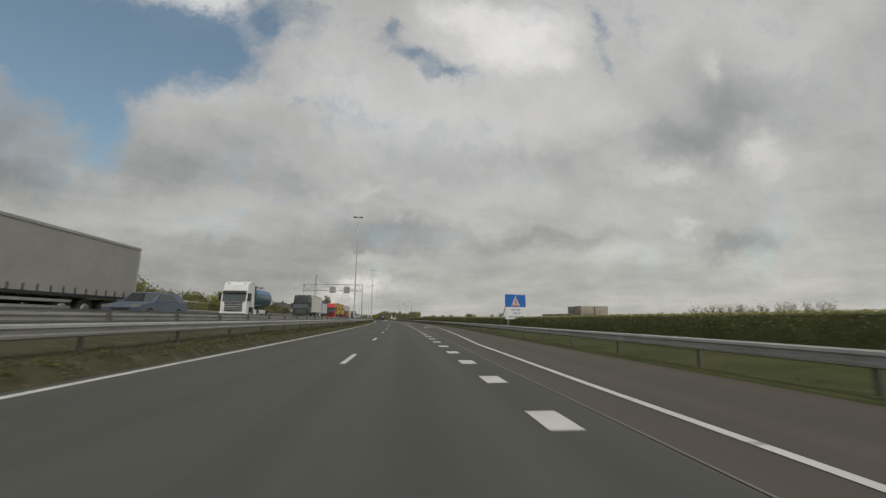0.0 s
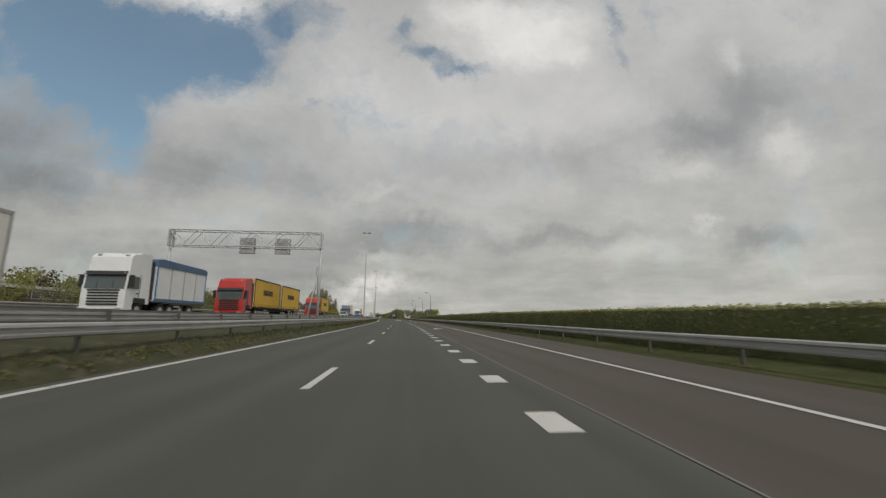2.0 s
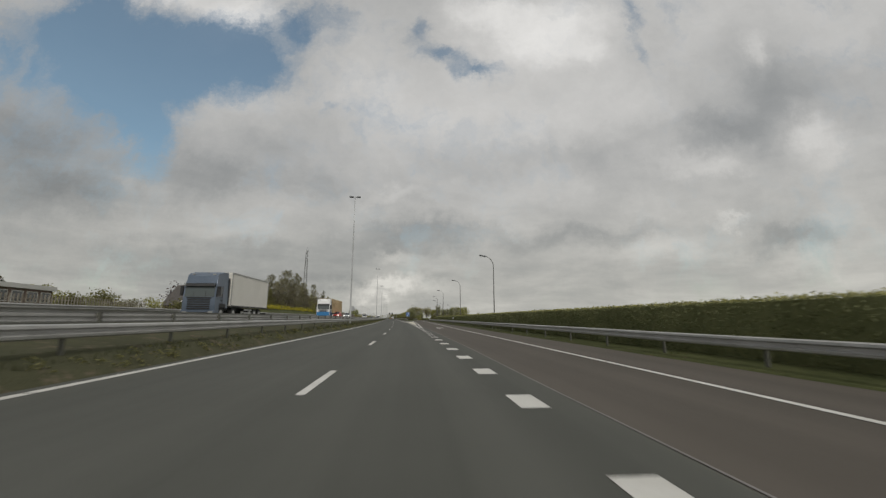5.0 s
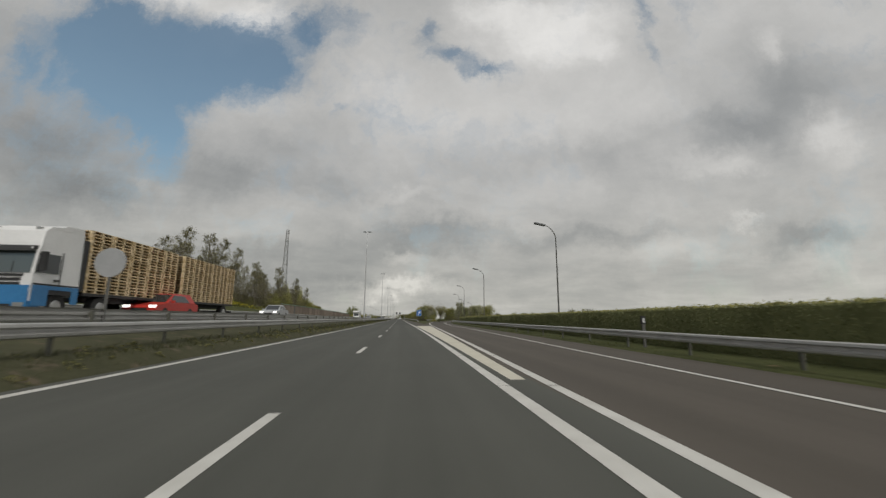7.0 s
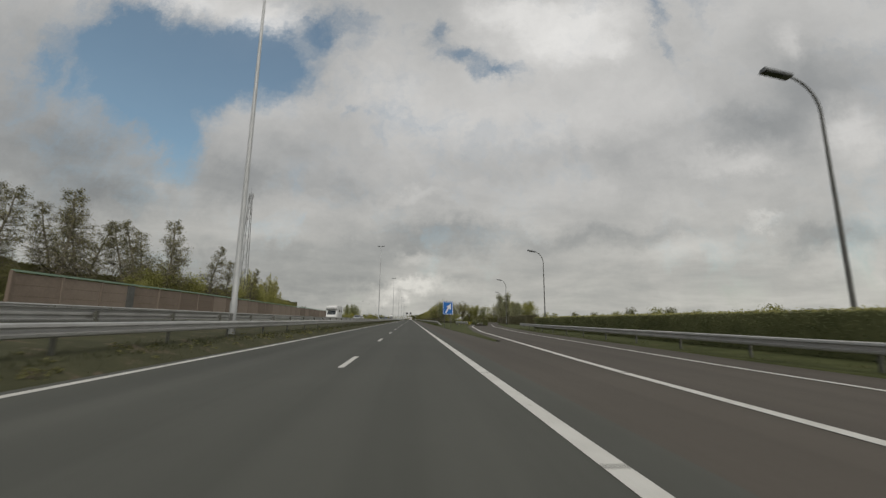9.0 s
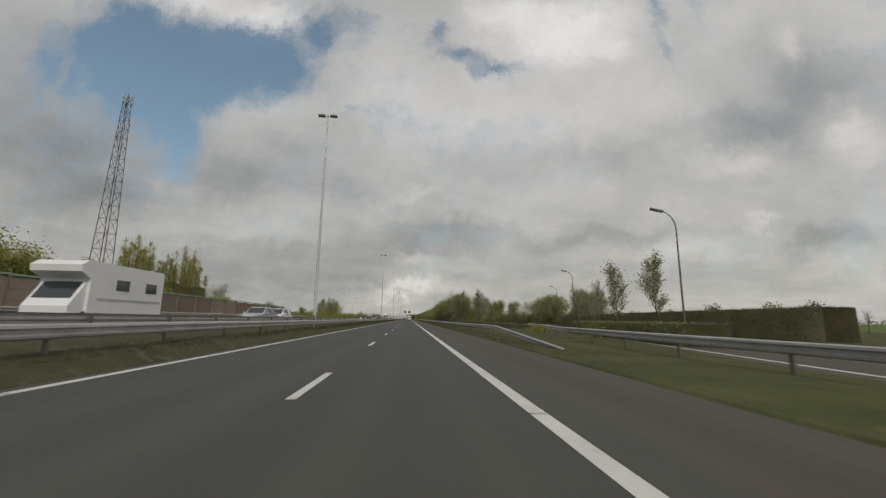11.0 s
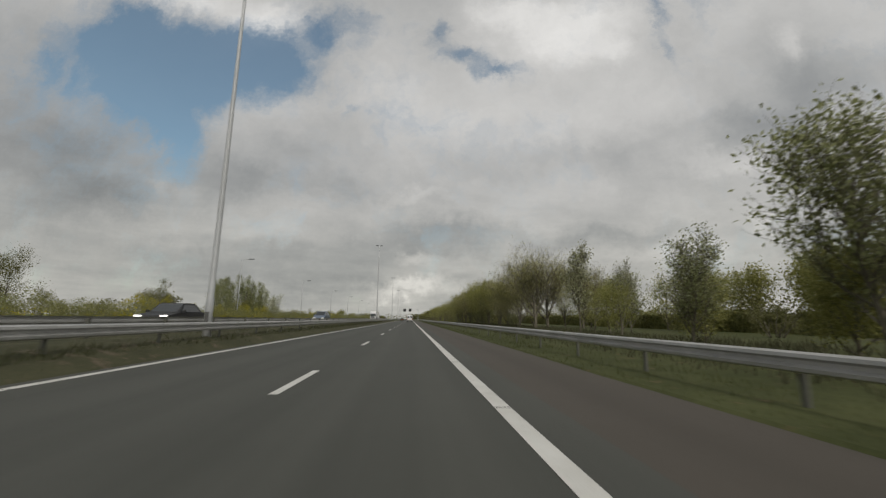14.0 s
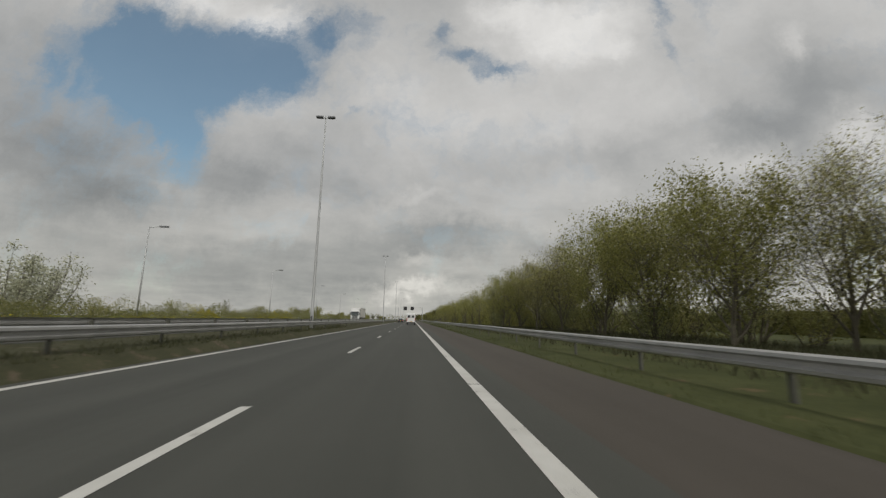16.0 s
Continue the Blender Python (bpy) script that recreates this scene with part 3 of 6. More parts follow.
solid("left_edge_line", -60, 760, LEFT, 0.22, road, 12.0)
solid("right_edge_line", 208.5, 760, lambda s: RIGHT + 0.01, 0.24, road, 6.0)
solid("slip_edge_line", 208.5, 470, lambda s: exit_left(s), 0.22, exit_lane, 6.0)
solid("exit_edge_line", -60, 470, lambda s: exit_right(s), 0.16, exit_lane, 8.0)
for s in np.arange(760, 1300, 90):
    stripe("left_edge_line", s, s + 89.9, LEFT, 0.2, road, step=8)
    stripe("right_edge_line", s, s + 89.9, RIGHT, 0.22, road, step=8)
for k in range(-3, 60):
    stripe("opposite_dash", 6 + 12 * k, 9 + 12 * k, -14.6, 0.15, far_road, z=lift(7.5 + 12 * k) + 0.006, step=3)
for name, u in (("opposite_edge_line", -11.0), ("opposite_outer_line", -18.3)):
    for s in np.arange(-60, 700, 95.0):
        ribbon(name, s, s + 94.9, [lambda x: (u - 0.1, lift(x) + 0.006), lambda x: (u + 0.1, lift(x) + 0.006)], PAINT, 4, far_road)
gore_fill = ribbon("gore_surfacing", 233.2, 290, [lambda s: (RIGHT + 0.33, 0.004), lambda s: (exit_left(s) - 0.33, 0.004)], GORE, 2, exit_lane, "pale cream gore surfacing")
stripe("seam", -60, 205, lambda s: 2.62 + 0.02 * math.sin(s * 0.4), 0.035, road, SEAM, 0.006, 1.0)


def lane_arrow(s, u):
    """A right-turn arrow painted in the exit lane."""
    def mark(points):
        bm = bmesh.new()
        bm.faces.new([bm.verts.new(at(s + b, u + a, 0.004)) for a, b in points])
        return bm
    arrow = part("lane_arrow", mark([(-0.09, 0.0), (0.09, 0.0), (0.09, 4.4), (-0.09, 4.6)]), PAINT, exit_lane)
    part("arrow_head", mark([(-0.16, 4.5), (0.12, 4.3), (0.45, 4.75), (0.75, 3.9), (0.95, 5.3), (0.55, 6.0), (0.5, 5.5), (0.1, 5.6)]), PAINT, exit_lane)


for s, u in ((54.4, 3.6), (105.1, 3.45), (156, 3.45), (207.0, 4.1)):
    lane_arrow(s, u)


# -- guard rails --
W_BEAM = [(0.0, 0.0), (0.065, 0.03), (0.075, 0.085), (0.005, 0.125), (0.005, 0.185), (0.075, 0.225), (0.065, 0.28), (0.0, 0.31)]


def guard_rail(s0, s1, u, foot, label, side=1, top=0.75, drop=0.0, drop_end=0.0, spacing=4.0):
    """A steel beam on posts. side: 1 where its face looks to the right. drop: metres over which the start dives into the ground."""
    mid = u if callable(u) else (lambda s: u)
    base = foot if callable(foot) else (lambda s: foot)
    thing = empty("guard_rail")
    n = int((s1 - s0) / 2) + 1
    verts, faces = [], []
    for s in np.linspace(s0, s1, n):
        h = top - 0.31
        if drop and s < s0 + drop:
            h = -0.28 + (h + 0.28) * (s - s0) / drop
        if drop_end and s > s1 - drop_end:
            h = -0.28 + (h + 0.28) * (s1 - s) / drop_end
        sag = 0.012 * noise.noise(Vector((s * 0.13, top, 7.0)))
        for a, b in W_BEAM:
            verts.append(at(s, mid(s) + side * (a + 0.09), base(s) + h + b + sag))
        for a, b in W_BEAM[::-1]:
            verts.append(at(s, mid(s) + side * (a + 0.075), base(s) + h + b + sag))
    k = 2 * len(W_BEAM)
    for i in range(n - 1):
        for j in range(k):
            faces.append((i * k + j, i * k + (j + 1) % k, (i + 1) * k + (j + 1) % k, (i + 1) * k + j))
    raw("beam", verts, faces, GALVANISED, thing, smooth=False)
    first = None
    for s in np.arange(s0 + 2 + drop * 0.6, s1 - 1, spacing):
        m = along(s, mid(s), base(s))
        if first is None:
            bm = boxed((-0.028, 0.028, -0.012, 0.0, -0.5, top - 0.06), (-0.028, -0.016, 0.0, 0.09, -0.5, top - 0.06), (0.016, 0.028, 0.0, 0.09, -0.5, top - 0.06), (min(0, side * 0.09), max(0, side * 0.09), 0.0, 0.05, top - 0.24, top - 0.10))
            first = part("post", bm, RAIL_POST, thing)
            first.matrix_basis = m
        else:
            again(first, thing, m)
    return tagged(thing, label, "guard rail")


guard_rail(-40, 620, -7.35, track([(-40, 0.34), (300, 0.34), (390, 0.26), (620, 0.24)]), "galvanised steel guard rail on the grass median", 1)
guard_rail(-40, 620, -9.5, track([(-40, 0.71), (300, 0.70), (385, 0.46), (620, 0.38)]), "galvanised steel guard rail facing the oncoming lanes", -1)
guard_rail(-40, 445, -23.3, lambda s: lift(s) + 0.22, "galvanised steel guard rail along the far verge", 1)
guard_rail(-40, 345, lambda s: right_edge(s) + 0.6, 0.06, "galvanised steel guard rail beside the exit lane and hedge", -1, top=0.72)
guard_rail(369, 900, track([(369, 6.5), (382, 6.3), (1000, 6.3)]), 0.08, "galvanised steel guard rail with a turned-down end", -1, drop=12)
guard_rail(352, 412, track([(352, 9.3), (366, 9.2), (380, 10.5), (412, 18.0)]), 0.06, "short galvanised guard rail along the slip road", -1)


# -- lamp masts and lamps --
def lamp_mast():
    """A tall tapered median mast with two flat lamp heads."""
    thing = empty("lamp_mast")
    part("pole", turned([(-0.3, 0.15), (1.55, 0.145), (1.66, 0.124), (5, 0.111), (9, 0.095), (14, 0.072), (18.6, 0.05)], 14), MAST_PAINT, thing, smooth=True)
    part("service_door", boxed((-0.07, 0.07, -0.165, -0.13, 0.5, 1.1)), POST_STEEL, thing)
    bm = rod(bmesh.new(), (-0.3, 0, 18.6), (0.3, 0, 18.6), 0.04)
    rod(bm, (0, 0, 18.5), (0, 0, 18.72), 0.075)
    part("crossarm", bm, MAST_PAINT, thing)
    for side in (-1, 1):
        out = [(-0.14, 18.56), (0.14, 18.56), (0.17, 18.64), (0.11, 18.74), (-0.11, 18.74), (-0.17, 18.64)]
        head = part("lamp_head", prism(out, side * 0.22 if side > 0 else -0.82, 0.82 if side > 0 else -0.22), LAMP_DARK, thing, bevel=0.02)
        part("lens", boxed((min(side * 0.32, side * 0.74), max(side * 0.32, side * 0.74), -0.11, 0.11, 18.535, 18.56)), GLASS, head)
    return tagged(thing, "tall grey tapered lamp mast with twin heads on the median", "lamp mast", "lamp masts along the median")


MASTS = [-9, 69.5, 148.0, 218.4, 307, 386.5, 465.5, 546, 625, 704, 783, 862]
mast = lamp_mast()
mast.matrix_basis = along(MASTS[0], -7.6, 0.3)
for s in MASTS[1:]:
    copy_thing(mast, along(s, -7.6, 0.3))


def slip_lamp():
    """A dark lamp post whose top bends over to carry one head."""
    thing = empty("street_lamp")
    bm = bmesh.new()
    pts = [(0, 0, -0.3), (0, 0, 5), (0, 0, 10.2)]
    pts = pts[:3] + [(-1.55 * (1 - math.cos(a)), 0, 10.2 + 1.75 * math.sin(a)) for a in np.linspace(0.12, 1.36, 12)]
    rad = [0.09, 0.078, 0.055] + [0.055 - 0.0015 * k for k in range(12)]
    rings = []
    for k, p in enumerate(pts):
        way_on = Vector(pts[min(k + 1, len(pts) - 1)]) - Vector(pts[max(k - 1, 0)])
        side_on = Vector((0, 1, 0)).cross(way_on).normalized()
        rings.append([bm.verts.new(Vector(p) + rad[k] * (math.cos(j * math.pi / 5) * side_on + math.sin(j * math.pi / 5) * Vector((0, 1, 0)))) for j in range(10)])
    for a, c in zip(rings, rings[1:]):
        for j in range(10):
            bm.faces.new((a[j], a[(j + 1) % 10], c[(j + 1) % 10], c[j]))
    part("pole", bm, POST_STEEL, thing, smooth=True)
    part("sleeve", rod(bmesh.new(), (0, 0, -0.3), (0, 0, 1.4), 0.125, 0.12, 10), POST_STEEL, thing, smooth=True)
    head = part("lamp_head", prism([(-0.16, -0.09), (0.16, -0.09), (0.18, -0.01), (0.1, 0.11), (-0.1, 0.11), (-0.18, -0.01)], -1.05, 0.1), LAMP_DARK, thing, bevel=0.03)
    head.matrix_basis = Matrix.Translation((-1.2, 0, 11.9)) @ Matrix.Rotation(0.2, 4, "Y")
    part("lens", boxed((-0.95, -0.25, -0.12, 0.12, -0.115, -0.09)), GLASS, head)
    return tagged(thing, "slender grey street lamp with a bent arm behind the hedge", "street lamp", "lamps along the slip road")


SLIP_LAMPS = [(221.8, 14.0), (263.8, 15.5), (302.1, 16.0), (343.6, 18.8), (385.3, 23.4), (429.4, 32.4), (466, 43)]
first = slip_lamp()
first.matrix_basis = along(*SLIP_LAMPS[0], 0.0) @ Matrix.Diagonal((1, 1, 0.915, 1))
for s, u in SLIP_LAMPS[1:]:
    copy_thing(first, along(s, u, 0.0)).scale = (1, 1, 0.915)


def road_lamp():
    thing = empty("street_lamp")
    part("pole", rod(bmesh.new(), (0, 0, -0.3), (0, 0, 10.5), 0.10, 0.055, 8), MAST_PAINT, thing, smooth=True)
    part("arm", rod(bmesh.new(), (0, 0, 10.45), (1.2, 0, 10.6), 0.04), MAST_PAINT, thing)
    part("lamp_head", prism([(-0.14, 10.52), (0.14, 10.52), (0.1, 10.68), (-0.1, 10.68)], 1.1, 2.0), LAMP_DARK, thing, bevel=0.02)
    return tagged(thing, "slim grey street lamp beyond the opposite carriageway", "street lamp", "lamps beyond the opposite carriageway")


side_lamp = road_lamp()
side_lamp.matrix_basis = along(518, -28.4, 0.3)
for s in (557, 596, 635, 674, 713, 752):
    copy_thing(side_lamp, along(s, -28.4, 0.3))


# -- the sign gantry over the opposite carriageway --
def gantry(s):
    thing = empty("sign_gantry", along(s, 0, 0))
    lo, hi, y0, y1 = 8.35, 9.95, -0.55, 0.55
    left, right = -23.8, -8.85
    for k, x in enumerate((left, right)):
        leg = part("leg", rod(bmesh.new(), (x, 0, -0.2), (x, 0, hi), 0.13, 0.11, 10), MAST_PAINT, thing, smooth=True)
        part("brace_leg", rod(bmesh.new(), (x - 1.25, -0.1, -0.2), (x - 0.05, 0, 6.6), 0.11, 0.05, 10), MAST_PAINT, thing, smooth=True)
        part("end_plate", boxed((x - 0.05, x + 0.05, y0 - 0.03, y1 + 0.03, lo - 0.08, hi + 0.08)), MAST_PAINT, thing, bevel=0.02)
    for y in (y0, y1):
        for z in (lo, hi):
            part("chord", rod(bmesh.new(), (left, y, z), (right, y, z), 0.06, sides=6), MAST_PAINT, thing)
    bays = 11
    step = (right - left) / bays
    for k in range(bays):
        x = left + k * step
        for y in (y0, y1):
            a, b = ((x, y, lo), (x + step, y, hi)) if k % 2 else ((x, y, hi), (x + step, y, lo))
            part("diagonal", rod(bmesh.new(), a, b, 0.035, sides=6), MAST_PAINT, thing)
        part("cross_strut", rod(bmesh.new(), (x, y0, hi), (x + step, y1, hi), 0.03, sides=6), MAST_PAINT, thing)
        part("cross_strut", rod(bmesh.new(), (x, y0, lo), (x, y1, lo), 0.03, sides=6), MAST_PAINT, thing)
    for x in (-16.6, -13.0):
        panel = part("signal_box", boxed((x - 0.75, x + 0.75, y1 + 0.05, y1 + 0.45, 7.8, 9.45)), SIGN_BACK, thing, "grey back of a matrix signal box", bevel=0.12)
        for dx in (-0.68, 0.6):
            part("signal_rib", boxed((x + dx, x + dx + 0.08, y1 - 0.03, y1 + 0.05, 7.9, 9.35)), MAST_PAINT, panel)
    return tagged(thing, "white lattice sign gantry over the opposite carriageway", "gantry")


gantry(106.4)


def far_gantry(s, left, right):
    thing = empty("sign_gantry", along(s, 0, 0))
    for x in (left, right):
        part("leg", rod(bmesh.new(), (x, 0, -0.2), (x, 0, 8.2), 0.17, 0.15, 8), MAST_PAINT, thing)
    for z in (7.0, 8.2):
        part("chord", rod(bmesh.new(), (left, 0, z), (right, 0, z), 0.07, sides=6), MAST_PAINT, thing)
    for x in (-3.9, 0.1):
        part("matrix_sign", boxed((x - 0.95, x + 0.95, -0.35, 0.1, 6.4, 8.5)), BLACK, thing, "black matrix lane signal", bevel=0.06)
    return tagged(thing, "far lattice gantry with two black lane signals", "gantry")


far_gantry(745, -7.9, 6.0)


# -- plants --
def tubes(segments, sides=5):
    """Tapered tubes for (p, q, r0, r1), as vertex and face lists."""
    verts, faces = [], []
    for p, q, r0, r1 in segments:
        n = sides if r0 > 0.09 else 3
        d = (q - p)
        turn = d.to_track_quat("Z", "Y")
        base = len(verts)
        for c, r in ((p, r0), (q, r1)):
            for k in range(n):
                a = 2 * math.pi * k / n
                verts.append(c + turn @ Vector((r * math.cos(a), r * math.sin(a), 0)))
        for k in range(n):
            faces.append((base + k, base + (k + 1) % n, base + n + (k + 1) % n, base + n + k))
    return verts, faces


def leaf_cards(points, size, rng, flatten=0.0, lift=0.35):
    """Small folded leaves, one at each point, as vertex and face lists."""
    pts = np.asarray(points, dtype=float)
    n = len(pts)
    d = rng.normal(size=(n, 3))
    d[:, 2] *= 1 - flatten
    d /= np.linalg.norm(d, axis=1)[:, None] + 1e-9
    e = np.cross(d, rng.normal(size=(n, 3)))
    e /= np.linalg.norm(e, axis=1)[:, None] + 1e-9
    f = np.cross(d, e)
    long = size * rng.uniform(0.6, 1.35, n)[:, None]
    wide = long * rng.uniform(0.4, 0.62, n)[:, None]
    verts = np.stack([pts - d * long * 0.5, pts + e * wide * 0.5 + f * wide * lift * 0.5, pts + d * long * 0.5, pts - e * wide * 0.5 + f * wide * lift * 0.5], axis=1).reshape(-1, 3)
    faces = np.arange(4 * n).reshape(n, 4)
    return verts.tolist(), faces.tolist()


def grow(rng, height, spread, first=0.25, levels=3, forks=7, droop=0.0, up=0.45, trunk=0.16, leaf_step=0.35, whorl=1.0, meshed=9, cone=0.0):
    """A trunk that carries limbs, branches and twigs. Returns its segments and the places where leaves sit."""
    segs, tips = [], []

    def shoot(p, d, length, r, level):
        n = (5, 4, 3, 2)[min(level, 3)]
        here, way = Vector(p), Vector(d).normalized()
        marks = []
        for k in range(n):
            bend = 0.10 if level == 0 else 0.28
            way = (way + Vector(rng.normal(0, bend, 3)) * 0.6 + Vector((0, 0, (up if level else 0.3) * 0.25 - droop * level * 0.1))).normalized()
            nxt = here + way * (length / n)
            r0, r1 = r * (1 - k / n * 0.75), r * (1 - (k + 1) / n * 0.75)
            if level <= meshed:
                segs.append((here.copy(), nxt.copy(), r0, r1))
            marks.append((here.copy(), nxt.copy(), way.copy(), r1, (k + 1) / n))
            here = nxt
        if level >= levels - 1:
            for a, b, w, rr, f in marks:
                m = max(1, int((b - a).length / leaf_step))
                for j in range(m):
                    tips.append(a.lerp(b, (j + rng.uniform(0, 1)) / m))
            tips.append(here)
        if level < levels:
            count = forks if level == 0 else max(3, forks - 2 * level)
            for j in range(count):
                f = (first + (1 - first) * (j + rng.uniform(0.1, 0.9)) / count) if level == 0 else rng.uniform(0.25, 1.0)
                k = min(int(f * n), n - 1)
                a, b, w, rr, _ = marks[k]
                start = a.lerp(b, f * n - k)
                turn = 2.4 * j + rng.uniform(-0.5, 0.5)
                side = Vector((math.cos(turn), math.sin(turn), 0)) if level == 0 else Vector(rng.normal(0, 1, 3)).cross(w).normalized()
                new_way = (side * whorl + w * 0.5 + Vector((0, 0, up * 0.6 - droop * 0.2))).normalized()
                if level == 0:
                    size = spread * (1.0 - 0.55 * abs(f - 0.45)) * rng.uniform(0.75, 1.1) * (1.0 - cone * f)
                else:
                    size = length * rng.uniform(0.38, 0.62)
                shoot(start, new_way, size, max(rr * 0.62, 0.012), level + 1)

    shoot((0, 0, -0.15), (0, 0, 1), height, trunk, 0)
    return segs, tips


def fuller(tips, rng, times, reach):
    pts = np.array([tuple(t) for t in tips])
    pts = np.repeat(pts, times, axis=0)
    return pts + rng.normal(0, reach, pts.shape)


def make_tree(name, seed, label, bark, leaf, height, spread, size, times, reach, cap=7000, **shape):
    rng = np.random.default_rng(seed)
    thing = empty(name)
    segs, tips = grow(rng, height, spread, **shape)
    raw("trunk", *tubes(segs), bark, thing)
    pts = fuller(tips, rng, times, reach)
    pts = pts[pts[:, 2] > 0.3]
    if len(pts) > cap:
        pts = pts[rng.choice(len(pts), cap, replace=False)]
    raw("crown", *leaf_cards(pts, size, rng), leaf, thing)
    return tagged(thing, label, "tree")


def make_bush(seed, label, leaf, radius, height, size, count, bark=BARK, name="bush"):
    """Many stems fanning from the ground under an uneven mound of leaves."""
    rng = np.random.default_rng(seed)
    thing = empty(name)
    segs = []
    for k in range(16):
        a, lean = rng.uniform(0, 2 * math.pi), rng.uniform(0.15, 0.8)
        p = Vector((math.cos(a) * 0.2 * radius, math.sin(a) * 0.2 * radius, -0.1))
        d = Vector((math.cos(a) * lean, math.sin(a) * lean, 1)).normalized()
        for j in range(4):
            q = p + (d + Vector(rng.normal(0, 0.16, 3))).normalized() * height * 0.24
            segs.append((p, q, 0.05 * (1 - j * 0.22), 0.05 * (1 - (j + 1) * 0.22)))
            p = q
    raw("stem", *tubes(segs), bark, thing)
    lobes = [(Vector((rng.normal(0, 0.42) * radius, rng.normal(0, 0.42) * radius, height * rng.uniform(0.25, 0.78))), rng.uniform(0.28, 0.5)) for _ in range(13)]
    pts = []
    for k in range(count):
        c, r = lobes[k % len(lobes)]
        v = Vector(rng.normal(0, 1, 3)).normalized() * rng.uniform(0.45, 1.0) ** 0.6
        pts.append((c.x + v.x * r * radius, c.y + v.y * r * radius, max(0.05, c.z + v.z * r * height * 0.6)))
    raw("foliage", *leaf_cards(pts, size, rng), leaf, thing)
    return tagged(thing, label, "bush")


def plume_tree(seed, label, bark, leaf, height, spread, stems, size, count):
    """An upright tree of several leafy plumes, each on its own stem, narrow at the foot and pointed at the tip."""
    rng = np.random.default_rng(seed)
    thing = empty("tree")
    segs, pts = [], []
    for k in range(stems):
        a = 2 * math.pi * k / stems + rng.uniform(-0.4, 0.4)
        out = spread * (0.15 if k == 0 else rng.uniform(0.45, 1.0))
        high = height * (1.0 if k == 0 else rng.uniform(0.68, 0.97))
        foot, tip = Vector((0.12 * math.cos(a), 0.12 * math.sin(a), -0.15)), Vector((out * math.cos(a), out * math.sin(a), high))
        line = [foot.lerp(tip, f) + Vector((math.cos(a), math.sin(a), 0)) * out * 0.35 * math.sin(math.pi * f) for f in np.linspace(0, 1, 6)]
        segs += [(p, q, 0.11 * (1 - j / 5.5), 0.11 * (1 - (j + 1) / 5.5)) for j, (p, q) in enumerate(zip(line, line[1:]))]
        for j in range(22):
            f = rng.uniform(0.12, 0.95)
            p = line[int(f * 5)].lerp(line[min(int(f * 5) + 1, 5)], f * 5 - int(f * 5))
            b = rng.uniform(0, 6.283)
            q = p + Vector((math.cos(b) * 0.45, math.sin(b) * 0.45, 1.0)) * height * 0.11 * (1.15 - f)
            segs.append((p, q, 0.025, 0.008))
            n = count // (stems * 22)
            w = spread * 0.24 * (1.1 - f * 0.8)
            for i in range(n):
                c = p.lerp(q, rng.uniform(0.0, 1.15))
                pts.append((c.x + rng.normal(0, w), c.y + rng.normal(0, w), c.z + rng.normal(0, w * 0.9)))
    raw("trunk", *tubes(segs), bark, thing)
    pts = [p for p in pts if p[2] > 0.2]
    raw("crown", *leaf_cards(pts, size, rng), leaf, thing)
    return tagged(thing, label, "tree")


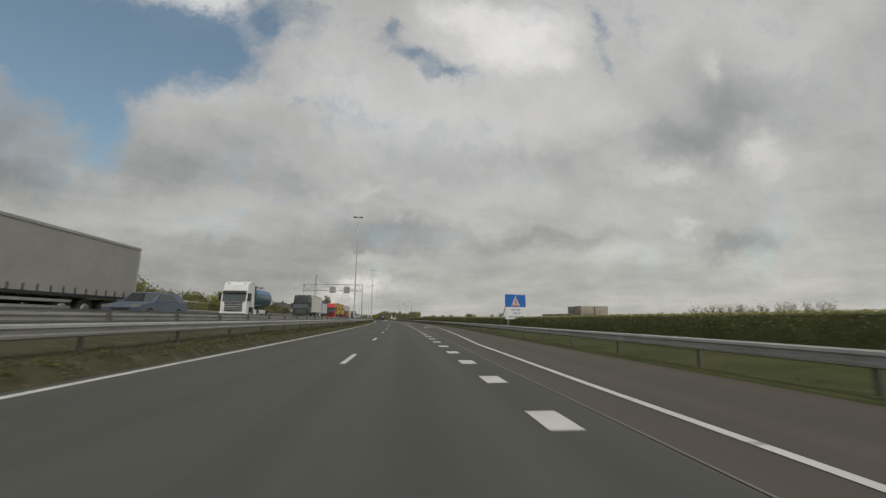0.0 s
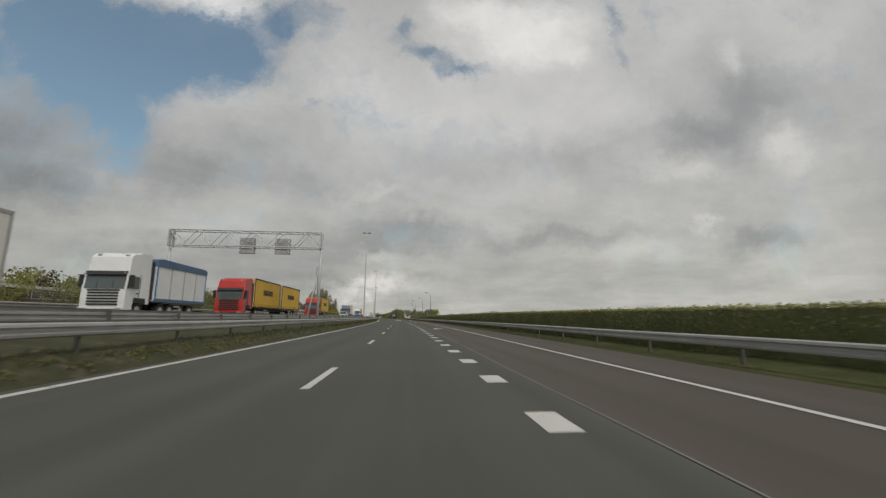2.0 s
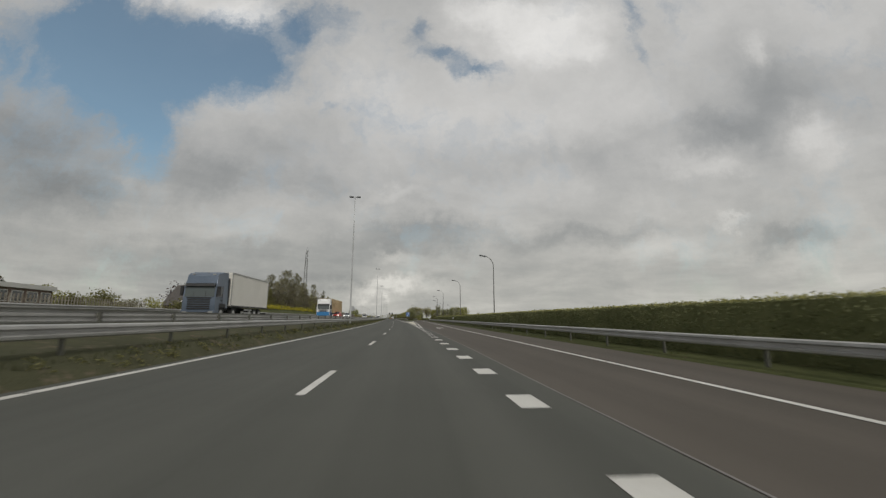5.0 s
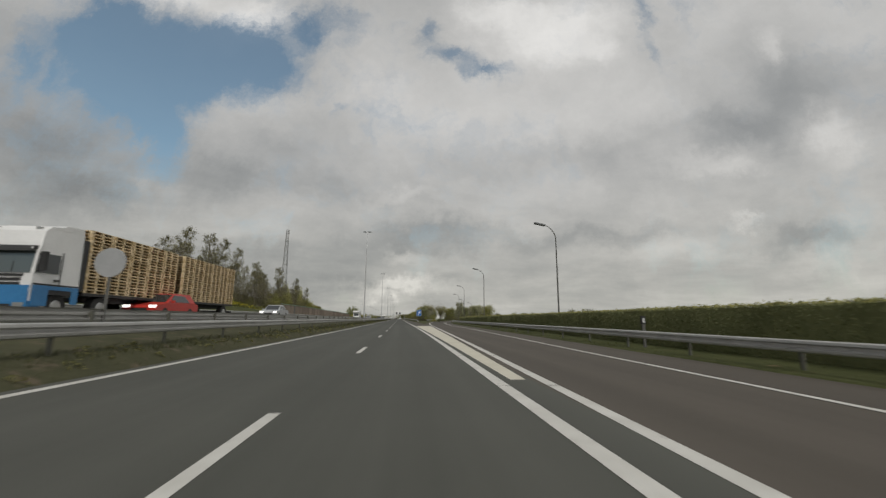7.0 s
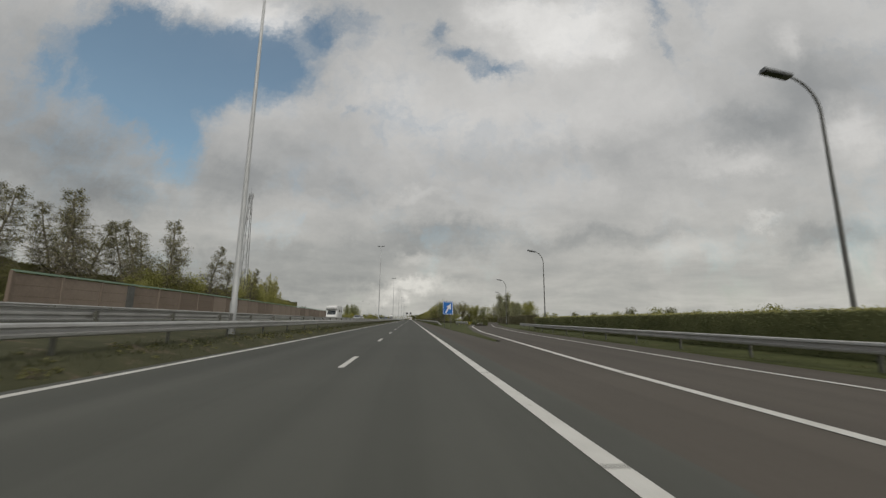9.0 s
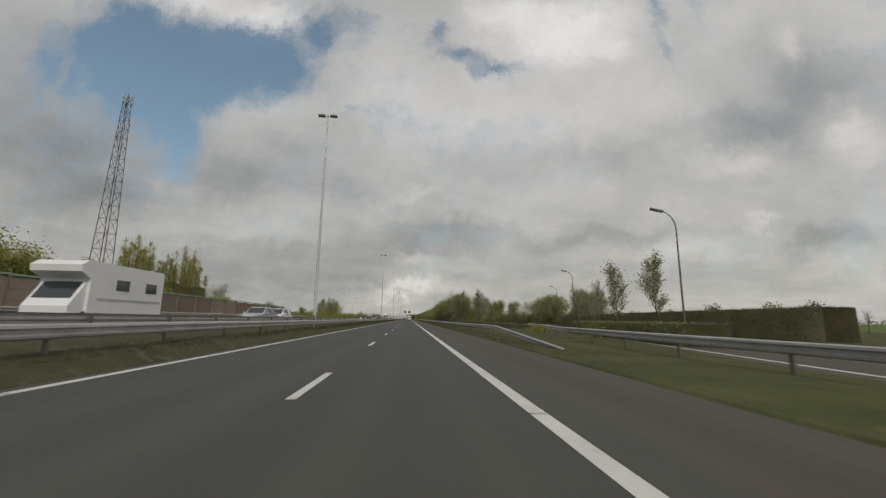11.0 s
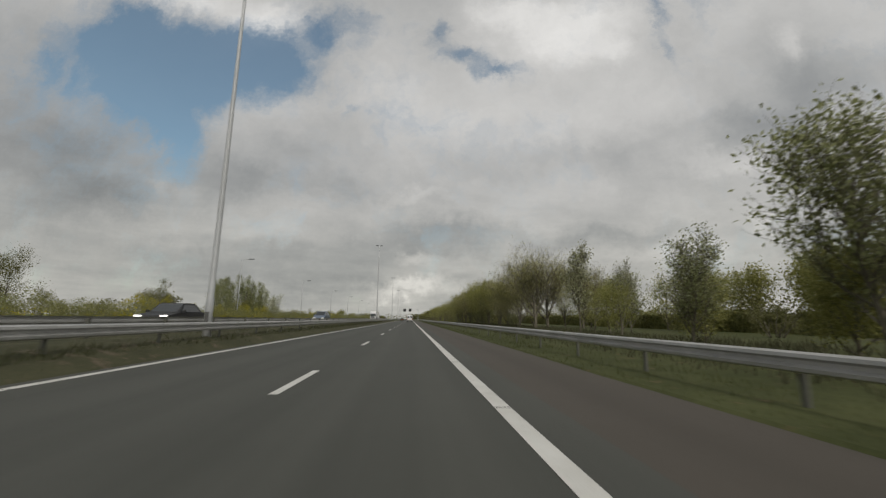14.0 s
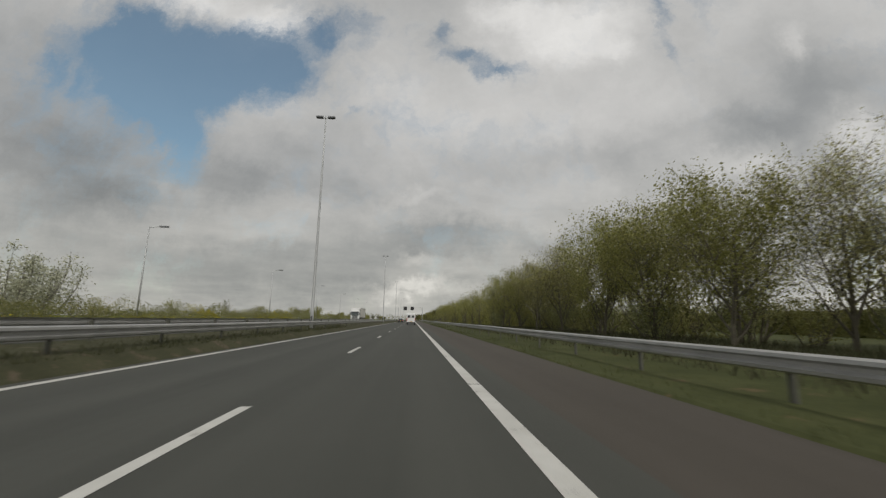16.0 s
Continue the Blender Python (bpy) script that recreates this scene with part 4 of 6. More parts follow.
KINDS = {
    "broad": make_tree("tree", 11, "broad-crowned tree just coming into leaf", BARK, LEAF_YOUNG, 9.5, 10.4, 0.19, 5, 0.2, cap=14000, first=0.2, levels=3, forks=16, up=0.62, trunk=0.42, leaf_step=0.3),
    "belt": make_tree("tree", 12, "tall tree with fine bare twigs and young leaves", BARK, LEAF_YOUNG, 10.0, 7.4, 0.19, 5, 0.24, cap=11000, first=0.08, levels=3, forks=14, up=0.72, trunk=0.22, leaf_step=0.32),
    "belt_b": make_tree("tree", 42, "leafy olive-green tree with ascending limbs in a tree belt", BARK, LEAF, 9.6, 7.2, 0.25, 5, 0.34, cap=10500, first=0.04, levels=3, forks=15, up=0.72, meshed=2, trunk=0.22, leaf_step=0.32),
    "belt_far": make_tree("tree", 43, "leafy tree in the far part of the tree belt", BARK, LEAF, 9.6, 6.6, 0.36, 2, 0.4, cap=2000, first=0.03, levels=2, forks=24, up=0.72, meshed=1, trunk=0.22, leaf_step=0.1),
    "dense": make_tree("tree", 15, "dense leafy olive-green tree", BARK, LEAF, 5.4, 3.6, 0.18, 5, 0.24, cap=3500, first=0.06, levels=3, forks=13, up=0.7, meshed=1, trunk=0.16, leaf_step=0.3),
    "birch": make_tree("tree", 17, "tall dark open-crowned tree", BARK, LEAF_DARK, 12.5, 3.4, 0.21, 2, 0.22, cap=3300, first=0.25, levels=2, forks=18, up=0.45, meshed=1, trunk=0.14, leaf_step=0.13),
    "larch": make_tree("tree", 61, "tall dark-stemmed open tree with short level branches", BARK, LEAF_LARCH, 13.0, 3.6, 0.15, 3, 0.13, cap=3600, first=0.26, levels=2, forks=34, up=0.02, meshed=2, trunk=0.2, leaf_step=0.24, whorl=1.4, cone=0.7),
    "spruce": make_tree("tree", 72, "dark pointed spruce in a garden", BARK, LEAF_DARK, 11.0, 2.7, 0.2, 4, 0.18, cap=6000, first=0.05, levels=2, forks=40, up=-0.15, meshed=1, trunk=0.13, leaf_step=0.14, whorl=1.2, cone=0.95),
    "ash": make_tree("tree", 66, "young roadside tree in sparse grey-green leaf", BARK, LEAF_SAGE, 7.2, 2.0, 0.2, 3, 0.17, cap=2600, first=0.26, levels=2, forks=22, up=0.95, trunk=0.10, leaf_step=0.2),
    "ash_wide": make_tree("tree", 65, "spreading young tree in fresh grey-green leaf", BARK, LEAF_FRESH, 7.0, 3.5, 0.22, 4, 0.2, cap=4600, first=0.14, levels=2, forks=28, up=0.75, trunk=0.12, leaf_step=0.2),
    "round": make_tree("tree", 64, "round dense tree in fresh olive leaf", BARK, LEAF, 5.4, 3.6, 0.27, 6, 0.34, cap=6500, first=0.04, levels=3, forks=15, up=0.62, meshed=1, trunk=0.16, leaf_step=0.3),
    "ash_open": make_tree("tree", 63, "young bare-stemmed tree just breaking into leaf", BARK_PALE, LEAF_SAGE, 7.0, 2.7, 0.15, 2, 0.12, cap=1300, first=0.28, levels=2, forks=20, up=0.95, trunk=0.09, leaf_step=0.24),
    "poplar": plume_tree(18, "upright pale-green poplar in young leaf", BARK, LEAF_YOUNG, 12.0, 2.0, 8, 0.17, 9500),
    "poplar_low": plume_tree(58, "bushy young poplar with wind-blown tips", BARK, LEAF_FRESH, 10.0, 3.0, 8, 0.18, 8600),
    "oak": make_tree("tree", 59, "dark full-crowned tree behind the scrub", BARK, LEAF_DARK, 10.0, 6.4, 0.26, 5, 0.34, cap=6500, first=0.06, levels=3, forks=14, up=0.68, meshed=1, trunk=0.22, leaf_step=0.3),
    "silver": plume_tree(44, "bushy willow with silvery young leaves", BARK_PALE, LEAF_SILVER, 6.5, 3.0, 8, 0.2, 4600),
    "dark": make_tree("tree", 19, "dark rounded garden tree", BARK, LEAF_DARK, 5.4, 4.2, 0.6, 2, 0.42, cap=820, first=0.12, levels=2, forks=14, up=0.5, meshed=1, trunk=0.2, leaf_step=0.12),
    "garden": make_tree("tree", 22, "leafy green garden tree", BARK, LEAF, 5.4, 4.2, 0.6, 2, 0.42, cap=820, first=0.1, levels=2, forks=14, up=0.6, meshed=1, trunk=0.2, leaf_step=0.12),
    "copper": make_tree("tree", 20, "copper-leaved rounded garden tree", BARK, LEAF_COPPER, 5.6, 5.0, 0.5, 3, 0.45, cap=1400, first=0.12, levels=2, forks=14, up=0.5, meshed=1, trunk=0.2, leaf_step=0.12),
    "pollard": make_tree("tree", 21, "bare pollarded roadside tree", BARK, LEAF_DARK, 3.4, 1.5, 0.15, 1, 0.12, cap=160, first=0.5, levels=2, forks=15, up=1.1, meshed=1, trunk=0.16, leaf_step=0.3),
    "bush": make_bush(31, "leafy green roadside bush", LEAF_FRESH, 2.2, 3.0, 0.13, 2300),
    "bush_dark": make_bush(32, "dark green leafy bush", LEAF_DARK, 2.4, 3.4, 0.2, 1500),
    "bush_young": make_bush(33, "pale green willow bush", LEAF_YOUNG, 2.4, 3.6, 0.13, 2300),
    "gorse": make_bush(34, "bush covered in yellow blossom", LEAF_YELLOW, 1.9, 1.6, 0.16, 500),
}
TALL = {k: max(v.co.z for ch in ob.children for v in ch.data.vertices) for k, ob in KINDS.items()}
spent = set()


def plant(kind, s, u, height, z=0.0, turn=None, group=""):
    """A tree or bush of that height at a place."""
    turn = (s * 37.0 + u * 91.0) % 360 if turn is None else turn
    p = at(s, u, z)
    k = height / TALL[kind]
    m = pose(p.x, p.y, p.z, 0, 0, turn) @ Matrix.Diagonal((k, k, k, 1))
    if kind not in spent:
        spent.add(kind)
        ob = KINDS[kind]
    else:
        ob = copy_thing(KINDS[kind], m)
    ob.matrix_basis = m
    if group:
        ob["group"] = group
    return ob


rnd = random.Random(5)
belt = "tree belt beside the road"
# along the slip road, in the wedge beside the carriageway, and far back behind the slip road
for kind, s, u, h in (("ash", 392.2, 25.6, 8.8), ("ash", 399.8, 25.4, 8.9), ("ash_open", 409, 26.4, 7.4), ("ash_open", 412.5, 26.0, 6.6), ("ash_wide", 427, 32.6, 8.2), ("ash", 423.5, 35, 7.8), ("ash_open", 431, 36, 7.6), ("ash_wide", 445, 41.5, 8.8), ("ash_open", 449, 44, 8.6), ("ash", 438, 41, 8.0), ("ash_open", 455, 44, 9.0),
                      ("ash", 430.4, 13.8, 7.3), ("ash_wide", 446.7, 12.9, 7.4), ("ash_open", 447.2, 15.4, 6.3), ("ash_open", 449.6, 17.6, 7.3), ("ash_wide", 455.8, 13.4, 8.0), ("ash_wide", 459.4, 14.6, 9.4), ("round", 461.5, 16.0, 4.9), ("round", 448.8, 14.9, 4.6), ("dense", 432.5, 17.5, 3.4), ("ash_wide", 466.8, 13.9, 6.2), ("round", 469.5, 16.6, 4.6), ("ash", 480.2, 14.2, 7.9), ("dense", 477.5, 16.2, 4.6), ("ash_open", 483.5, 19.5, 7.0), ("dense", 481.5, 17.4, 4.6), ("round", 455.4, 18.6, 4.3), ("dense", 447.5, 14.6, 3.2), ("bush", 432, 15.2, 2.2), ("ash_wide", 488, 23, 7.2), ("dense", 490, 20, 5.0),
                      ("ash_wide", 464.3, 39, 8.6), ("round", 473, 55, 11.4), ("round", 490.6, 50, 11.6), ("round", 497, 54.6, 12.2), ("round", 503, 50, 11), ("ash_wide", 477, 47, 9.2), ("ash_open", 469, 49, 9.4), ("ash_wide", 483, 46, 8.8), ("dense", 466, 56, 8.6), ("round", 517, 37, 10.6), ("dense", 509, 41, 9.4), ("dense", 503, 43, 9.0), ("ash_wide", 497, 38, 8.6), ("belt_b", 521, 34, 10.4), ("belt_b", 526, 31, 10.2)):
    plant(kind, s, u, h, group=belt)
plant("broad", 504.2, 18.2, 13.3, group=belt, turn=40)
plant("broad", 507.4, 21.0, 12.2, group=belt, turn=150)
plant("broad", 512.0, 28.5, 12.8, group=belt, turn=265)
for j, (s, u, h) in enumerate(((516, 19.2, 11.6), (519.6, 16.6, 9.8), (523, 21.0, 11.2), (529, 20.2, 10.8), (532, 17.0, 10.2), (534.6, 19.6, 10.8), (538.5, 17.0, 10.8), (541, 18.6, 11.4), (545, 16.6, 10.8), (550, 18.6, 10.6), (554, 16.4, 10.3), (559, 18.9, 10.2), (562.5, 16.3, 9.9), (567, 18.2, 10), (571.5, 16.5, 9.7), (577, 18.2, 9.8), (582, 16.5, 9.8))):
    plant(("belt", "belt_b", "belt", "belt_b", "belt_b")[j % 5] if j > 3 else "belt", s, u, h, group=belt)
for j in range(36):
    plant("belt_far", 586 + j * 5.4 + rnd.uniform(-1.5, 1.5), 15.6 + rnd.uniform(0, 4), rnd.uniform(8.8, 10.1), group=belt)
for j in range(18):
    plant(("bush", "bush_young", "bush")[j % 3], 528 + j * 3.4 + rnd.uniform(-1.5, 1.5), 17.8 + rnd.uniform(-1, 3.5), rnd.uniform(2.6, 4.1), group="undergrowth of the tree belt")
for s, u, h in ((455, 33, 3.0), (470, 33, 3.4), (481, 32, 3.0), (492, 33, 3.6), (440, 34, 2.8)):
    plant("bush_dark", s, u, h, group="undergrowth of the tree belt")

# trees behind the noise barrier
shade_group = "trees behind the noise barrier"
for s, u, h in ((296, -40, 17), (301, -42, 15), (306, -39.4, 18.4), (312, -39.2, 17.5), (317, -43, 15), (322, -39.5, 17.3), (329, -41, 14.5), (335, -39.1, 16.4), (340, -39.5, 14.2), (346, -38.4, 14.2), (351, -41, 16), (354, -39, 17.4), (361, -40, 13), (368, -38.2, 14.8), (376, -38, 13), (389, -38.9, 13), (299, -45, 16), (309, -46, 16.5), (319, -45, 16), (326, -46, 15.6), (333, -44, 15.4), (343, -45, 15.8), (349, -46, 15), (358, -43, 15.2)):
    plant("larch", s, u, h, group=shade_group)
for j in range(40):
    s = 284 + j * 3.9 + rnd.uniform(-1, 1)
    plant(("oak", "round", "oak")[j % 3], s, -37 - rnd.uniform(0, 7), rnd.uniform(6.0, 9.5) if s < 372 else rnd.uniform(5.0, 7.6), group=shade_group)
for s, u, h in ((350, -38.5, 9.4), (356, -40, 10.6), (362, -38.6, 9.8), (371, -40, 8.6), (381, -39, 9.4), (392, -39, 10.2), (398, -41, 9.6), (405, -40, 9.0), (414, -40, 8.0)):
    plant("round", s, u, h, group=shade_group)
for s, u, h in ((447.5, -62.5, 19.6), (450.5, -64.5, 21), (453.5, -62.8, 20), (459.5, -60.5, 18.6), (462.5, -59.5, 20.6), (465.5, -61, 19.8), (468.5, -59.6, 17.6)):
    plant("poplar", s, u, h, group="poplars behind the noise barrier")
across = "trees beyond the opposite carriageway"
for kind, s, u, h in (("oak", 540, -85, 16.6), ("oak", 530, -97, 15.2), ("oak", 523, -92, 12.6), ("oak", 515, -84, 13.4), ("oak", 508, -78, 12.8), ("round", 500, -66, 9.4), ("round", 493, -62, 8.6), ("oak", 545, -92, 9.6), ("oak", 552, -88, 8.0), ("oak", 588, -86, 9.6), ("oak", 594, -84, 9.0), ("oak", 567, -73, 9.6), ("oak", 573, -74, 9.9), ("birch", 506.6, -34.3, 6.6), ("dense", 505, -35, 4.6),
                      ("round", 479, -59, 8.0), ("round", 486, -61.6, 8.2), ("dark", 530, -46, 6.0), ("bush_dark", 466, -36, 3.4), ("dense", 466, -35, 4.2), ("bush", 491, -32.2, 3.0), ("bush_dark", 497, -33, 3.2), ("bush", 484, -34, 3.0),
                      ("poplar_low", 529.6, -36.6, 8.0), ("poplar_low", 532.8, -37.8, 9.6), ("poplar_low", 535.7, -36.2, 10.6), ("poplar_low", 539.0, -35.0, 9.9), ("poplar_low", 542.6, -35.2, 8.8), ("poplar_low", 546.0, -35.6, 7.6), ("dense", 531, -35, 5.0), ("dense", 537, -34.4, 5.4), ("dense", 542, -34.4, 4.8), ("silver", 550.4, -34.8, 7.9), ("silver", 554.6, -36.4, 7.3), ("dense", 575, -35, 4.0), ("birch", 590, -34, 4.6), ("dense", 610, -36, 4.4), ("dense", 640, -37, 5.0)):
    plant(kind, s, u, h, group=across)
for j in range(30):
    s = 444 + j * 8.1 + rnd.uniform(-1, 1)
    plant(("bush", "bush_young", "bush", "bush_dark")[j % 4], s, -27.6 - rnd.uniform(0, 3.5), rnd.uniform(2.0, 3.1), group="scrub beyond the opposite carriageway")
for j in range(46):
    s = 253 + j * 1.0 + rnd.uniform(-0.5, 0.5)
    plant("gorse", s, -29.5 - rnd.uniform(0, 3), rnd.uniform(0.8, 1.5), z=3.1, group="yellow blossom on the verge")
for j in range(22):
    s = 428 + j * 8.4 + rnd.uniform(-2, 2)
    plant("gorse", s, -25.6 - rnd.uniform(0, 3.0), rnd.uniform(0.8, 1.9) if s > 445 else 0.8, z=0.3, group="yellow blossom on the verge")
# gardens on the left
for kind, s, u, h in (("dark", 52, -62, 7), ("dark", 66, -43, 5.2), ("garden", 71, -45, 4.6), ("dark", 61, -46, 5.6), ("garden", 57, -44, 4.2), ("dark", 80, -47, 4.4), ("garden", 90, -54.7, 8.4), ("garden", 84, -60, 7.6), ("dark", 105, -60, 7.8), ("garden", 112, -66, 7.4), ("dark", 120, -64, 7.5), ("garden", 160, -64, 9.6), ("dark", 150, -70, 9.0), ("dark", 166, -66, 8.6), ("garden", 190, -59, 9.3), ("dark", 196, -62, 8.4), ("copper", 197, -55.5, 9.2),
                      ("garden", 205, -56, 6.5), ("dark", 180, -62, 9.4), ("dark", 174, -60, 8.4), ("garden", 216, -62, 6.4), ("dark", 225, -64, 6.5), ("dark", 236, -62, 6.2), ("garden", 246, -66, 6.6), ("dark", 255, -66, 6.6), ("copper", 291.5, -65.5, 12.6), ("garden", 283, -60, 8.2), ("dark", 262, -36, 8.2), ("dark", 266, -38, 7.6),
                      ("belt_far", 281, -40, 11), ("belt_far", 290, -43, 12.6), ("spruce", 281.6, -38.5, 11.2), ("spruce", 290, -40, 10.6), ("spruce", 285, -41, 9.0), ("dark", 60, -75, 8), ("garden", 152, -56, 7.6), ("dark", 168, -52, 5.6), ("garden", 184, -54, 7.2), ("dark", 189, -50, 6.4), ("garden", 212, -54, 6.2), ("dark", 220, -56, 6.6), ("garden", 231, -58, 6.4), ("dark", 243, -56, 6.8), ("garden", 251, -52, 5.6), ("dark", 226, -50, 4.6), ("garden", 200, -48, 4.2), ("dark", 236, -48, 4.4), ("garden", 144, -58, 7.0), ("dark", 128, -60, 7.2), ("garden", 30, -66, 7.5), ("garden", 75, -70, 8), ("garden", 130, -72, 7.6), ("dark", 140, -74, 8.4), ("garden", 300, -62, 8), ("copper", 145, -66, 8.4), ("garden", 139, -64, 8.0), ("dark", 118, -63, 7.4), ("garden", 121, -66, 7.6), ("garden", 126, -68, 6.4), ("dark", 156, -68, 8.2)):
    plant(kind, s, u, h, z=-0.1 + 1.9 * rise(s), group="garden trees on the left")
for j in range(46):
    s = 84 + j * 3.9 + rnd.uniform(-2, 2)
    plant(("garden", "dark", "garden", "bush_dark", "bush")[j % 5], s, -43 - rnd.uniform(0, 16), rnd.uniform(3.2, 5.6), z=-0.1 + 1.9 * rise(s), group="garden trees on the left")
for s, u, h in ((393, 13.5, 0.9), (391.4, 13.1, 0.7), (395, 13.9, 0.8), (380.6, 13.1, 1.0), (397, 14.6, 0.6)):
    plant("gorse", s, u, h, group="yellow blossom beside the slip road")
def grove(name, label, rows):
    """Far trees that nobody could count, joined into one thing: kind, s, u, height, depth of the foot."""
    cos, faces, slots, base = [], [], [], 0
    mats = []
    for kind, s, u, h, z in rows:
        p, k = at(s, u, z), h / TALL[kind]
        a = math.radians((s * 37.0 + u * 91.0) % 360)
        turn = np.array([[math.cos(a), -math.sin(a), 0], [math.sin(a), math.cos(a), 0], [0, 0, 1]]) * k
        for ch in KINDS[kind].children:
            me = ch.data
            co = np.zeros(3 * len(me.vertices))
            me.vertices.foreach_get("co", co)
            cos.append(co.reshape(-1, 3) @ turn.T + np.array(p))
            ids = np.zeros(len(me.loops), dtype=int)
            me.loops.foreach_get("vertex_index", ids)
            faces += (ids.reshape(-1, 4) + base).tolist()
            base += len(me.vertices)
            mat = me.materials[0]
            if mat not in mats:
                mats.append(mat)
            slots += [mats.index(mat)] * len(me.polygons)
    ob = raw(name, np.concatenate(cos).tolist(), faces, mats)
    ob.data.polygons.foreach_set("material_index", slots)
    return tagged(ob, label, "woods", kind="stuff")


# where the road vanishes, and across the fields
grove("far_belt", "far continuation of the leafy tree belt", [(("garden", "dark", "garden")[j % 3], 785 + j * 13 + rnd.uniform(-4, 4), 15.5 + rnd.uniform(0, 8), rnd.uniform(8, 10), 0.0) for j in range(44)])
grove("far_trees", "low far trees beyond the opposite carriageway", [(("garden", "dark")[j % 2], 650 + j * 20 + rnd.uniform(-6, 6), -34 - rnd.uniform(0, 25), rnd.uniform(4, 6.5), 0.0) for j in range(30)])
grove("belt_back", "back rows of the leafy tree belt", [("belt_far", 526 + j * 6.2 + rnd.uniform(-1.5, 1.5), 23.5 + rnd.uniform(0, 4), rnd.uniform(8.6, 10.4), 0.0) for j in range(22)])
grove("field_trees", "far trees across the fields", [(("garden", "dark", "garden")[j % 3], 440 + j * 18, 112 + rnd.uniform(0, 70), rnd.uniform(6, 10), -0.3) for j in range(30)])
for j in range(22):
    plant("pollard", 46 + j * 1.15, 56 + rnd.uniform(-0.6, 0.6), 4.5 + 0.3 * math.sin(j * 2.3), z=-0.3, group="pollards along the fields")
for j in range(24):
    plant("pollard", 338 + j * 4.1, 74 + rnd.uniform(-0.6, 0.6), 4.4 + 0.4 * math.sin(j * 2.3), z=-0.3, group="pollards along the fields")


def far_woods(name, label, rows, seed, count):
    """Distant woods: many leaf clumps in uneven heaps along a line."""
    rng = np.random.default_rng(seed)
    pts = []
    for x0, y0, x1, y1, h in rows:
        n = count
        f = rng.uniform(0, 1, n)
        top = h * (0.45 + 0.55 * np.abs(np.sin(f * 31 + np.sin(f * 87) * 1.3)))
        z = rng.uniform(0, 1, n) ** 0.7 * top
        pts.append(np.stack([x0 + (x1 - x0) * f + rng.normal(0, 6, n), y0 + (y1 - y0) * f + rng.normal(0, 6, n), z - 0.3], axis=1))
    return tagged(raw(name, *leaf_cards(np.concatenate(pts), 3.2, rng), LEAF_DARK), label, "woods", kind="stuff")


far_woods("far_woods", "distant belt of woods on the horizon", [(-900, 1500, -150, 1700, 16), (120, 1500, 900, 1150, 12), (900, 1150, 1500, 300, 11), (-700, 500, -900, 1500, 13), (-160, 1500, -60, 1500, 14)], 4, 3000)


def hedge(s0, s1, u, width, tall, seed, density, label, leaf=LEAF_HEDGE, size=0.13, growth=0):
    """A clipped hedge: a mass of leaves whose faces waver, over a dark twiggy core."""
    rng = np.random.default_rng(seed)
    mid = u if callable(u) else (lambda s: u)
    top_of = tall if callable(tall) else (lambda s: tall)
    length = s1 - s0
    thing = empty("hedge")
    n = int(length * density)
    s = rng.uniform(s0, s1, n)
    face = rng.uniform(0, 1, n)
    height = np.array([top_of(x) for x in s])
    a, b = np.zeros(n), np.zeros(n)
    front = face < 0.55
    a[front], b[front] = -width / 2, rng.uniform(0.0, 1, front.sum()) * height[front]
    a[~front], b[~front] = rng.uniform(-0.5, 0.5, (~front).sum()) * width, height[~front]
    wave = np.array([noise.noise(Vector((x * 0.55, y * 1.3, seed))) for x, y in zip(s, b + a)])
    a += np.where(front, wave * 0.22, 0) + rng.normal(0, 0.06, n)
    b += np.where(front, 0, wave * 0.07) + rng.normal(0, 0.035, n)
    pts = [tuple(at(si, mid(si) + ai, max(bi, 0.02))) for si, ai, bi in zip(s, a, b)]
    raw("foliage", *leaf_cards(pts, size, rng), leaf, thing)
    core = ribbon("core", s0, s1, [lambda x: (mid(x) - width / 2 + 0.14, -0.1), lambda x: (mid(x) - width / 2 + 0.16, top_of(x) - 0.03 + 0.05 * noise.noise(Vector((x * 0.5, 0, seed)))),
                                   lambda x: (mid(x) + width / 2 - 0.1, top_of(x) - 0.03), lambda x: (mid(x) + width / 2 - 0.1, -0.1)], leaf, 1.0, thing)
    # a thin layer of paler, yellower leaves along the top
    if growth:
        m = int(length * growth)
        s = rng.uniform(s0, s1, m)
        tops = [tuple(at(si, mid(si) + rng.uniform(-0.55, 0.5) * width, top_of(si) + abs(rng.normal(0, 0.05)) + 0.02)) for si in s]
        raw("new_growth", *leaf_cards(tops, size * 1.1, rng), LEAF_YOUNG, thing, "pale young shoots on top")
    return tagged(thing, label, "hedge")


hedge_line = track([(-60, 12.9), (20, 12.9), (50, 12.6), (75, 11.3), (110, 10.6), (200, 10.9), (240, 12.3), (270, 13.6), (300, 14.8), (345, 18.5)])
for k, (s0, s1) in enumerate(((-30, 45), (45, 120), (120, 195), (195, 270), (270, 345))):
    hedge(s0, s1, hedge_line, 1.7, track([(-60, 1.5), (20, 1.44), (45, 1.38), (80, 1.58), (115, 1.76), (240, 1.70), (345, 1.55)]), 50 + k, 420, "long clipped green hedge behind the guard rail", size=0.1, growth=120)
hedge(372, 392, track([(372, 15.0), (392, 17.5)]), 2.6, 1.15, 60, 200, "low clipped hedge with a pale top")
hedge(376, 437, track([(376, 27), (430, 33), (462, 36)]), 2.6, 2.3, 61, 150, "brownish clipped hedge behind the slip road", LEAF_DRY)


